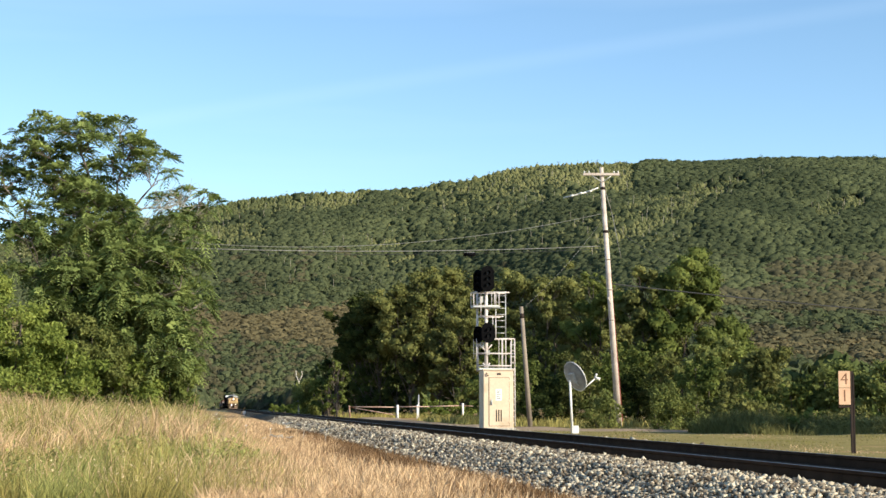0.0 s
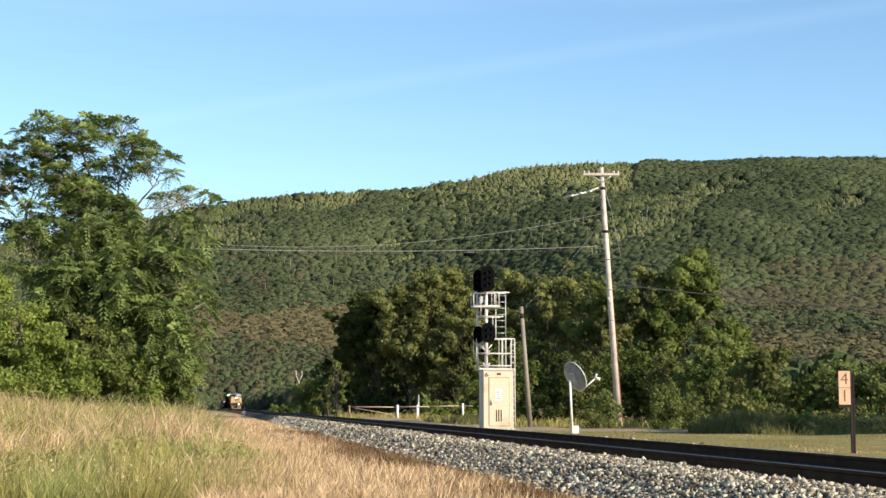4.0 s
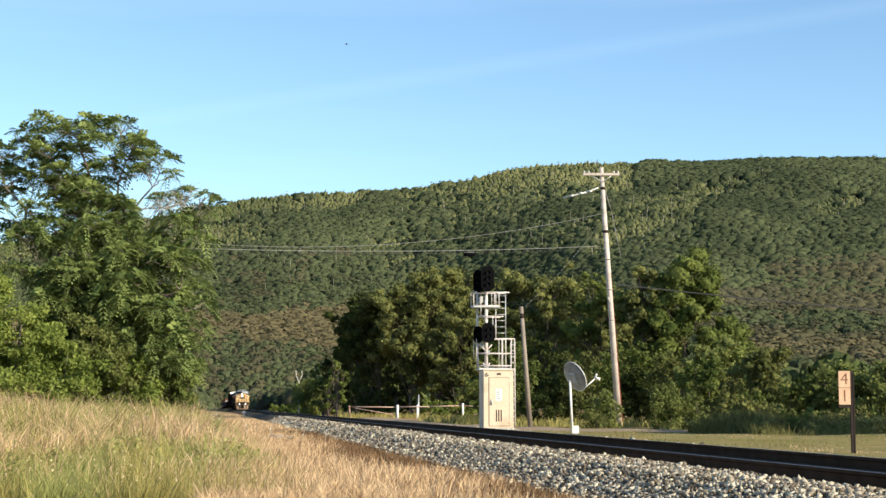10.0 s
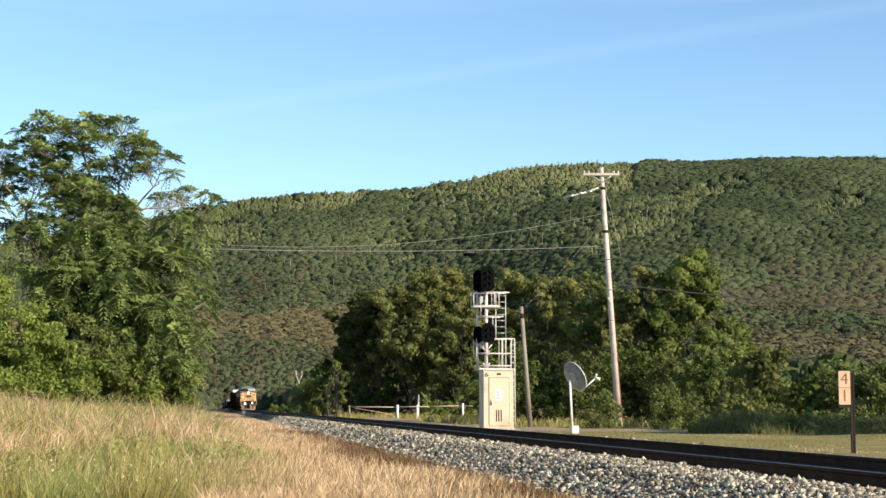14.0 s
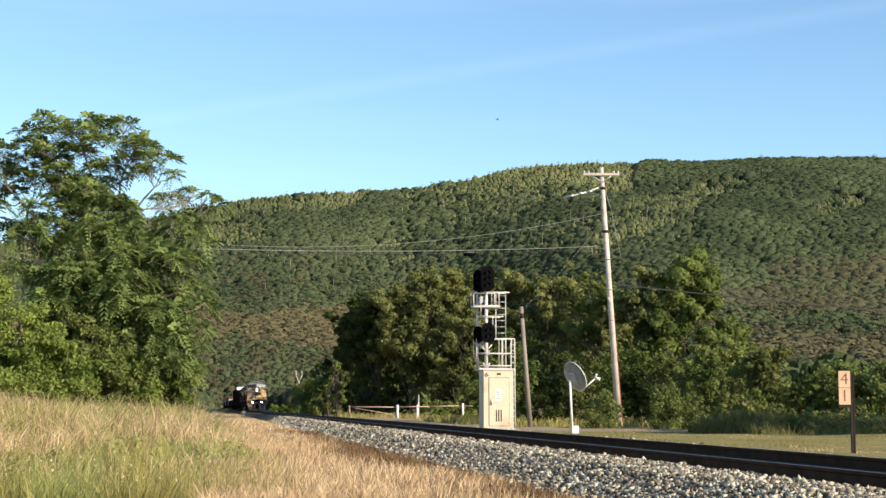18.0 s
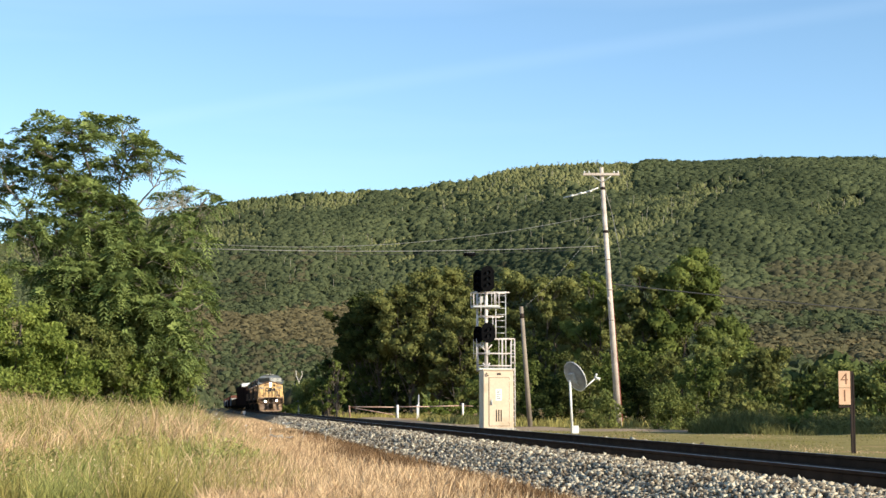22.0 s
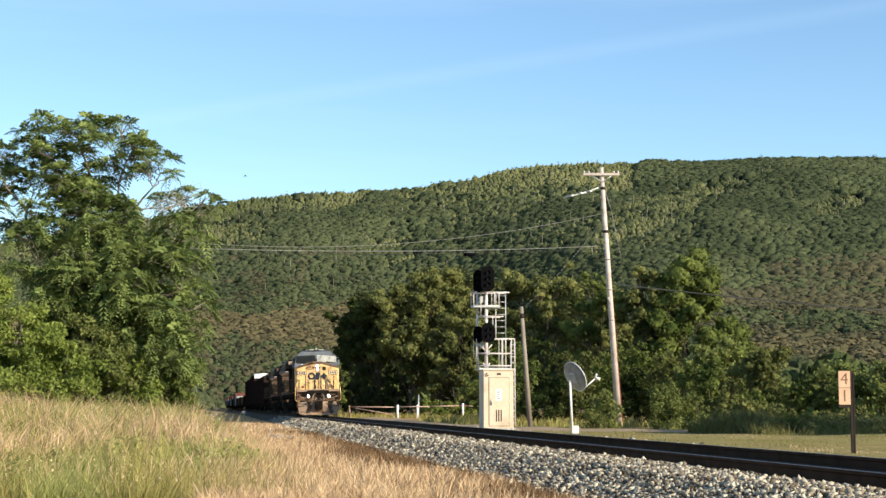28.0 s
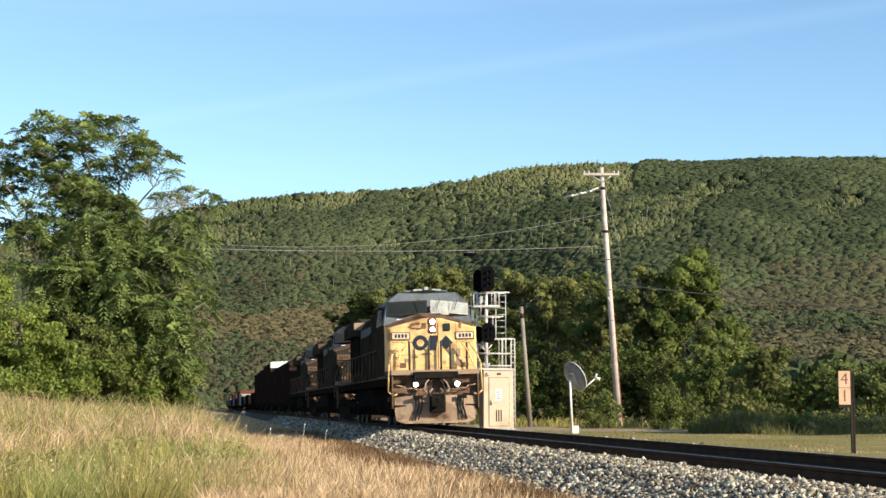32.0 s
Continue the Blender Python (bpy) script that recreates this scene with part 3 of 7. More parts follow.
        woods(name, np.stack([cx[pick], cy[pick], mid[pick] + up[pick] + 0.8], -1), cs[pick] * rng.uniform(0.12, 0.24, count), mat, label, 12)
    # bare pale trunks standing among the young trees
    pick = rng.choice(np.flatnonzero(((ck == 1) & (below > 5)) | ((below < 65) & (p2 > 0.5) & (cu < 0.12) & (cu > -0.12))), 260, replace=False)
    h, w = rng.uniform(4, 10, 260), rng.uniform(0.09, 0.2, 260)
    bx, by, bz = cx[pick], cy[pick] - 4, ground_z(cx[pick], cy[pick]) + 3.0
    lean = rng.normal(0, 0.5, 260)
    v = np.stack([np.stack([bx + w * c + l * lean, by + w * s, bz + hh], -1) for l, hh in ((0, 0 * h), (1, h))
                  for c, s in ((1, -0.6), (-1, -0.6), (0, 1))], 1)
    q = np.array([(0, 1, 4, 3), (1, 2, 5, 4), (2, 0, 3, 5)])
    f = (q[None] + 6 * np.arange(260)[:, None, None]).reshape(-1, 4)
    tagged(new("dead_trunks", sheet_mesh("dead_trunks", v.reshape(-1, 3), f, M_SNAG)), "bare pale dead trunks among young trees", "dead trees", kind="stuff")
    # scrub along the valley floor
    n = 900
    y = 205 + 230 * rng.random(n)
    x = rng.uniform(-0.32, 0.32, n) * y
    ok = np.abs(aside(x, y) + 2) > 15
    x, y, n = x[ok], y[ok], ok.sum()
    rad = rng.uniform(2.0, 3.8, n)
    woods("valley_scrub", np.stack([x, y, ground_z(x, y) + rad * rng.uniform(0.4, 1.5, n)], -1), rad, L_SCRUB, "dark green trees and scrub along the valley floor", 60)


build_woods()


# ---------------------------------------------------------------- trees
def leaf_cloud(centres, radii, counts, size, slim=0.5, flat=0.8, shell=0.45, droop=0.0, facing=0.55):
    """Folded leaves scattered through round clumps: corners (n, 4, 3)."""
    out = []
    for c, r, k in zip(centres, radii, counts):
        k = int(k)
        d = rng.normal(size=(k, 3))
        d /= np.linalg.norm(d, axis=1)[:, None]
        p = d * (rng.random((k, 1)) ** shell) * r * np.array([1, 1, flat]) * (1 + 0.25 * np.sin(d[:, :1] * 5 + d[:, 2:] * 4 + c[0]))
        up = d * facing + rng.normal(size=(k, 3)) * 0.6 + np.array([0, 0, 0.12])
        up /= np.linalg.norm(up, axis=1)[:, None]
        s = np.cross(up, rng.normal(size=(k, 3)))
        s /= np.linalg.norm(s, axis=1)[:, None]
        s[:, 2] -= droop
        t = np.cross(up, s)
        ln = size * rng.uniform(0.6, 1.4, (k, 1))
        m = p + np.asarray(c)
        out.append(np.stack([m - s * ln, m - t * ln * slim + up * ln * 0.12, m + s * ln, m + t * ln * slim + up * ln * 0.12], 1))
    return np.concatenate(out)


def leaves_mesh(name, v, mat):
    n = len(v)
    f = np.array([(0, 1, 2), (0, 2, 3)])[None] + 4 * np.arange(n)[:, None, None]
    return sheet_mesh(name, v.reshape(-1, 3), f.reshape(-1, 3), mat)


def bough(bm, a, b, r0, r1, steps=4, bend=0.12, r=None):
    """A crooked tapering limb."""
    r = r or random
    a, b = Vector(a), Vector(b)
    ln = (b - a).length
    pts = [a + (b - a) * (k / steps) + Vector((r.uniform(-1, 1), r.uniform(-1, 1), r.uniform(-0.4, 1))) * ln * bend * (0 < k < steps) for k in range(steps + 1)]
    for k in range(steps):
        tube(bm, pts[k], pts[k + 1], r0 + (r1 - r0) * k / steps, r0 + (r1 - r0) * (k + 1) / steps, 7, False)
    return pts


def tree(name, x, y, clumps, trunk_r, leaf, label, mat, density, slim=0.5, category="tree", limbs=True, flat=0.8, shell=0.45, sprays=7, reach=1.05, facing=0.55, core=0.0):
    """clumps: (dx, dy, height over the foot, radius)."""
    ob = thing(name, label, category, pose(x, y, float(ground_z(x, y)) - 0.05))
    top = max(c[2] for c in clumps)
    bm = B()
    if limbs:
        pts = bough(bm, (0, 0, 0), (0, 0, top * 0.72), trunk_r, trunk_r * 0.35, 6, 0.025)
        part("trunk", bm, M_BARK, ob)
        for dx, dy, h, r in clumps:
            bm = B()
            k = max(1, min(5, int(6 * max(0.35, (h - 2.2) / top) * 0.8)))
            bough(bm, pts[k], (dx, dy, h), trunk_r * (0.34 if h < 0.6 * top else 0.22), 0.015, 4, 0.10)
            for _ in range(3):
                e = Vector((dx, dy, h)) + Vector((random.uniform(-1, 1), random.uniform(-1, 1), random.uniform(-0.6, 0.8))) * r * 0.8
                bough(bm, Vector((dx, dy, h)).lerp(pts[k], 0.25), e, 0.035, 0.012, 3, 0.12)
            part("limb", bm, M_BARK, ob)
    else:
        for dx, dy, h, r in clumps[::4]:
            part("stem", rod(B(), [(dx * 0.5, dy * 0.5, 0), (dx * 0.8, dy * 0.7, h * 0.5), (dx, dy, h)], trunk_r * 0.7), M_BARK, ob)
    cl = np.array(clumps)
    # each clump breaks up into sprays of its own, uneven in size
    k = sprays
    d = rng.normal(size=(len(cl), k, 3))
    d /= np.linalg.norm(d, axis=2)[..., None]
    mid = cl[:, None, :3] + d * cl[:, None, 3:4] * rng.uniform(0.25, reach, (len(cl), k, 1)) * np.array([1, 1, 0.8])
    rad = cl[:, None, 3] * rng.uniform(0.25, 0.62, (len(cl), k))
    v = leaf_cloud(mid.reshape(-1, 3), rad.ravel(), density * 1.5 * rad.ravel() ** 2, leaf, slim, flat, shell, 0.0, facing)
    if core:
        # the close-grown inside of each spray
        c = mid.reshape(-1, 3)
        w = rad.ravel() * core
        cv, cf, _ = canopy(c[:, 0], c[:, 1], c[:, 2], w, w * flat, w, 9, 4, 0.09)
        n = len(v) * 4
        cv, v = np.concatenate([v.reshape(-1, 3), cv]), np.arange(n).reshape(-1, 4)
        piece("crown", sheet_mesh("crown", cv, np.concatenate([v[:, [0, 1, 2]], v[:, [0, 2, 3]], cf + n]), mat), ob)
    else:
        piece("crown", leaves_mesh("crown", v, mat), ob)
    return ob


def clumped(width, height, seed, n=16, low=0.12, depth=None, r0=0.16, r1=0.26):
    """Clumps that fill an uneven crown."""
    r = np.random.default_rng(seed)
    out = []
    for k in range(n):
        t = (k + 0.5) / n
        h = height * (low + (0.9 - low) * t)
        wide = (0.5 * width) * (0.45 + 0.75 * math.sin(math.pi * min(1, 0.25 + 0.72 * t))) * 0.72
        a = k * 2.4 + r.uniform(-0.5, 0.5)
        rad = width * r.uniform(r0, r1)
        out.append((math.cos(a) * wide * r.uniform(0.4, 1), math.sin(a) * wide * (depth or 0.8) * r.uniform(0.3, 1), h, min(rad, height * 0.3)))
    return out


def feathered(at, out, length, leaves=7, pairs=5):
    """Rosettes of drooping feathered leaves, one at each place, opening along out: corners (n, 4, 3), and a tone for each leaflet."""
    n = len(at)
    out = out / np.linalg.norm(out, axis=1)[:, None]
    e1 = np.cross(out, rng.normal(size=(n, 3)))
    e1 /= np.linalg.norm(e1, axis=1)[:, None]
    e2 = np.cross(out, e1)
    a = (np.arange(leaves) * math.tau / leaves)[None, :] + rng.uniform(-0.4, 0.4, (n, leaves))
    way = out[:, None] * rng.uniform(0.1, 0.8, (n, leaves, 1)) + e1[:, None] * np.cos(a)[..., None] + e2[:, None] * np.sin(a)[..., None]
    way /= np.linalg.norm(way, axis=2)[..., None]
    ln = (length[:, None] * rng.uniform(0.7, 1.3, (n, leaves)))[..., None]
    side = np.cross(way, np.array([0, 0, 1.0]) + 0.35 * rng.normal(size=(n, leaves, 3)))
    side /= np.linalg.norm(side, axis=2)[..., None]
    bits, tones = [], []
    tone_of = np.clip(rng.normal(0.5, 0.18, (n, 1)) + rng.normal(0, 0.12, (n, leaves)), 0, 1)
    for t in np.linspace(0.28, 1.0, pairs):
        p = at[:, None] + ln * (way * t - np.array([0, 0, 0.42]) * t * t)
        fall = np.array([0, 0, -0.12]) * ln
        for s in (-1, 1):
            tip = p + side * s * ln * (0.40 - 0.16 * t) + way * ln * 0.16 + fall * rng.uniform(0.2, 1.4, (n, leaves, 1))
            mid, w = (p + tip) / 2, way * ln * 0.092
            bits.append(np.stack([p, mid - w, tip, mid + w], 2).reshape(-1, 4, 3))
            tones.append(tone_of.ravel())
    return np.concatenate(bits), np.concatenate(tones)


def build_big_tree():
    # the tall open tree on the bank: plates of feathered leaves over its uneven outline, with gaps of sky between its upper limbs
    y, x0 = 62.0, -14.6
    z0 = float(ground_z(x0, y))
    high = [1.2, 2.5, 3.8, 5.4, 7.0, 8.0, 9.2, 10.3, 11.2, 11.9, 12.4]
    right = [-10.8, -10.3, -9.7, -9.2, -9.5, -9.8, -10.8, -11.8, -11.9, -12.5, -13.2]
    left = [-15.0, -15.2, -15.4, -16.2, -18.2, -18.6, -18.8, -18.8, -18.6, -17.2, -16.2]
    gaps = ((-17.6, 8.6, 1.0, 0.6), (-16.6, 9.5, 0.9, 0.45), (-11.9, 8.6, 1.3, 0.55), (-12.9, 9.6, 0.7, 0.6), (-13.6, 10.3, 0.9, 0.35), (-16.4, 6.9, 0.7, 0.4), (-17.6, 7.2, 1.0, 0.6), (-12.6, 8.0, 0.7, 0.35), (-12.0, 9.9, 0.9, 0.4))
    r = random.Random(31)
    spots = []
    for _ in range(7000):
        z = r.uniform(1.2, 12.4)
        rad = r.uniform(0.5, 0.95) if z > 8.6 else r.uniform(0.65, 1.15)
        x = r.uniform(float(np.interp(z, high, left)), float(np.interp(z, high, right)) - 0.5 * rad)
        if any(((x - a) / c) ** 2 + ((z - b) / d) ** 2 < 1 for a, b, c, d in gaps):
            continue
        if all(math.hypot(x - a, (z - b) * 1.6) > (0.54 if z > 8.0 else 0.62) * (rad + q) for a, b, q in spots):
            spots.append((x, z, rad))
    clumps = [(x - x0, r.uniform(-1.6, 1.6), z - z0, rad) for x, z, rad in spots]
    clumps += [(c[0] + r.uniform(-0.6, 0.6), r.uniform(0.6, 2.2), c[2] + r.uniform(-0.5, 0.5), c[3]) for c in clumps if c[2] < 6.8 and r.random() < 0.5]
    clumps += [(r.uniform(-16.6, -10.8) - x0, r.uniform(-2.4, -1.2), r.uniform(4.6, 8.0) - z0, r.uniform(0.55, 0.9)) for _ in range(30)]
    clumps += [(r.uniform(-15.0, -10.4) - x0, r.uniform(-2.2, -1.0), r.uniform(2.0, 5.0) - z0, r.uniform(0.55, 0.9)) for _ in range(26)]
    clumps += [(r.uniform(-15.8, -12.9) - x0, r.uniform(-0.9, 1.2), r.uniform(6.8, 10.0) - z0, r.uniform(0.5, 0.85)) for _ in range(24)]
    clumps += [(a - x0, b, c - z0, d) for a, b, c, d in ((-14.8, 0.2, 12.5, 0.6), (-15.7, -0.4, 12.2, 0.6), (-13.3, 0.3, 12.4, 0.55), (-16.9, 0.2, 11.5, 0.7), (-18.0, -0.3, 11.2, 0.6), (-12.5, -0.2, 11.5, 0.6))]
    clumps += [(-9.3 - x0, 0.0, 9.0 - z0, 0.26), (-9.9 - x0, 0.2, 8.7 - z0, 0.3), (-10.4 - x0, 0.1, 8.5 - z0, 0.35), (-10.5 - x0, 0.2, 9.5 - z0, 0.32), (-11.2 - x0, 0.0, 10.2 - z0, 0.34), (-9.7 - x0, -0.1, 9.3 - z0, 0.26), (-11.5 - x0, 0.1, 10.9 - z0, 0.36)]
    ob = thing("locust_tree", "tall open-crowned green tree with feathered leaves on the grassy bank", "tree", pose(x0, y, z0 - 0.05))
    bm = B()
    stem = bough(bm, (0, 0, 0), (0.35, 0, 6.6), 0.24, 0.15, 6, 0.02, r)
    part("trunk", bm, M_BARK, ob)
    joints = [(p, 0.10) for p in stem[2:]]
    for ex, ey, ez, k in ((-3.2, -0.4, 9.6, 4), (-1.7, 0.6, 11.0, 6), (-0.2, -0.3, 11.6, 6), (1.5, 0.4, 10.8, 5), (2.8, -0.5, 9.6, 5), (4.2, 0.2, 7.6, 4), (4.0, -0.6, 5.4, 3), (-2.8, 0.5, 6.9, 3), (3.0, -1.0, 4.2, 2), (-1.4, -1.3, 5.8, 3)):
        bm = B()
        pts = bough(bm, stem[k], (ex, ey, ez - z0), 0.105, 0.028, 6, 0.07, r)
        part("limb", bm, M_LIMB, ob, "pale grey crooked limb")
        joints += [(p, 0.07 - 0.009 * i) for i, p in enumerate(pts[1:])]
    for dx, dy, h, rad in clumps:
        c = Vector((dx, dy, h - 0.2 * rad))
        p, thick = min(joints, key=lambda j: (j[0] - c).length + 2.0 * max(0.0, j[0].z - c.z + 0.2))
        bm = B()
        pts = bough(bm, p, c, min(thick, 0.045), 0.014, 4, 0.10, r)
        for _ in range(4):
            e = c + Vector((r.uniform(-1, 1), r.uniform(-1, 1), r.uniform(-0.2, 0.5))) * rad
            bough(bm, pts[3], e, 0.016, 0.007, 3, 0.14, r)
        part("branch", bm, M_LIMB, ob)
    at, out, length = [], [], []
    for dx, dy, h, rad in clumps:
        upper = h + z0 > 8.2
        k = max(4, int((18 if upper else 23) * rad ** 1.6))
        d = rng.normal(size=(k, 3))
        d /= np.linalg.norm(d, axis=1)[:, None]
        d[:, 2] = np.abs(d[:, 2]) - (0.12 if upper else 0.4)
        flat = 0.36 if upper else 0.62
        at.append(np.array([dx, dy, h]) + d * rad * np.array([1, 1, flat]) * rng.uniform(0.55, 1.05, (k, 1)))
        out.append(d + np.array([0, 0, 0.55]) + 0.25 * rng.normal(size=(k, 3)))
        length.append(rng.uniform(0.30, 0.52, k))
    v, tones = feathered(np.concatenate(at), np.concatenate(out), np.concatenate(length))
    me = leaves_mesh("crown", v, L_TREE)
    me.attributes.new("leaf_tone", "FLOAT", "POINT").data.foreach_set("value", np.repeat(tones, 4).astype(np.float32))
    piece("crown", me, ob)
    # a half-dead limb reaches out over the bank
    for k in range(26):
        bm = B()
        a = Vector((r.uniform(2.0, 4.2), r.uniform(-0.5, 0.3), r.uniform(7.6, 8.9) - z0))
        e = Vector((r.uniform(3.2, 5.3), r.uniform(-0.8, 0.5), r.uniform(8.2, 10.2) - z0))
        pts = bough(bm, a, e, 0.018, 0.006, 4, 0.16, r)
        for q in pts[2:4]:
            tube(bm, q, q + Vector((r.uniform(-0.2, 0.5), 0, r.uniform(0.2, 0.6))), 0.008, 0.004, 5, False)
        part("bare_twig", bm, M_SNAG, ob, "bare grey twig")


def build_bank_shrubs():
    group = "shrubs on the bank"
    # The darkened shrub at the back stands in for the shady hollow under the tree.
    for x, y, w, h, seed, mat in ((-16.4, 56, 3.8, 5.4, 11, L_SHRUB), (-14.6, 57, 3.2, 3.9, 12, L_SHRUB), (-18.6, 57, 4.2, 6.0, 13, L_SHRUB), (-13.4, 64.6, 3.6, 5.4, 19, L_SHADED), (-15.9, 60.6, 2.4, 4.6, 20, L_VINE),
                                  (-11.9, 60, 2.2, 2.8, 14, L_SHRUB), (-10.6, 61, 2.0, 2.6, 15, L_VINE), (-13.2, 59.4, 2.8, 4.3, 16, L_BUSH), (-11.9, 61.2, 2.8, 4.6, 17, L_BUSH), (-22.5, 60, 4.5, 6.0, 18, L_SHRUB)):
        ob = tree("shrub", x, y, clumped(w, h, seed, 13, 0.1, r0=0.2, r1=0.3), 0.05, 0.078, "bright green leafy shrub on the grassy bank", mat, 640, 0.5, limbs=False, category="shrub")
        tagged(ob, group=group)


def build_thicket():
    group = "trees behind the signal"
    # Darkened leaves on the left trees stand in for the thicket's deep shade.
    for x, y, w, h, seed, n, mat, low in ((-10.1, 147, 2.4, 6.2, 21, 13, L_VINE, 0.25), (-11.2, 150, 2.0, 4.4, 52, 11, L_VINE, 0.1), (-11.4, 162, 3.6, 8.0, 53, 12, L_SHADED, 0.1), (-7.2, 153, 4.5, 5.6, 54, 13, L_SHADED, 0.04), (-4.6, 152, 4.6, 5.2, 55, 13, L_SHADED, 0.04), (-7.8, 155, 8.0, 13.0, 22, 20, L_SHADED, 0.45), (-6.2, 152, 8.0, 12.6, 37, 20, L_SHADED, 0.5), (-3.0, 149, 9.0, 14.2, 34, 24, L_MID, 0.42), (-0.4, 150, 10.0, 15.4, 23, 26, L_MID, 0.2), (3.6, 152, 10.0, 14.8, 24, 25, L_MID, 0.12),
                                          (1.6, 145, 7.5, 10.0, 38, 18, L_MID, 0.2), (7.2, 148, 10.0, 14.6, 25, 24, L_MID, 0.12), (10.8, 146, 9.5, 14.2, 26, 22, L_MID, 0.12), (14.2, 140, 9.0, 13.0, 27, 20, L_MID, 0.12),
                                          (-12.9, 166, 4.0, 6.6, 28, 12, L_VINE, 0.1), (-14.6, 190, 5.0, 4.0, 29, 11, L_MID, 0.12)):
        ob = tree("thicket_tree", x, y, clumped(w, h, seed, n, low, r0=0.13, r1=0.21), 0.16, 0.135, "dense olive-green broadleaf tree behind the railway signal" if mat is L_MID else "thicket tree behind the railway signal, vine-grown or darkened for shade", mat, 175, 0.62,
                  category="tree", shell=0.3, sprays=6, reach=1.2, facing=0.9, core=0.68)
        tagged(ob, group=group)
    for x, y, w, h, seed in ((-9.3, 164, 5.0, 11.0, 41), (-7.5, 171, 6.5, 13.0, 42), (-8.5, 177, 5.0, 12.5, 46), (-9.0, 198, 7.0, 13.0, 43), (-10.5, 208, 7.0, 13.5, 44), (-11.0, 222, 7.0, 14.0, 45), (-13.0, 236, 7.0, 14.0, 47), (-15.0, 250, 7.0, 14.0, 48), (-16.5, 262, 6.0, 12.0, 49)):
        ob = tree("thicket_tree", x, y, clumped(w, h, seed, 13, r0=0.16, r1=0.26), 0.16, 0.22, "dark green tree whose shadow falls across the railway", L_SHADED, 90, 0.62, shell=0.2, sprays=5, facing=1.0, core=0.86)
        tagged(ob, group=group)
    # This tree stands out of view, added only to shade the weeds.
    ob = tree("roadside_tree", 27.0, 45.2, clumped(4.4, 11.0, 51, 16, 0.66, r0=0.18, r1=0.28), 0.13, 0.16, "unseen tree added to throw shade on the roadside weeds", L_SHADED, 160, 0.6, shell=0.25, facing=0.9, core=0.85)
    tagged(ob, group="roadside trees")
    for x, y, w, h, seed in ((12.4, 92, 4.4, 10.2, 31), (14.6, 93, 7.2, 9.9, 32), (10.0, 97, 4.6, 10.4, 33), (6.6, 98, 4.4, 9.6, 36)):
        ob = tree("roadside_tree", x, y, clumped(w, h, seed, 24 if seed == 32 else 13, r0=0.12, r1=0.24), 0.10, 0.11, "vine-hung green tree behind the utility pole", L_VINE if seed in (32, 33) else L_MID, 430, 0.55, shell=0.25, facing=0.9, reach=1.25, core=0.8)
        tagged(ob, group="trees behind the utility pole")


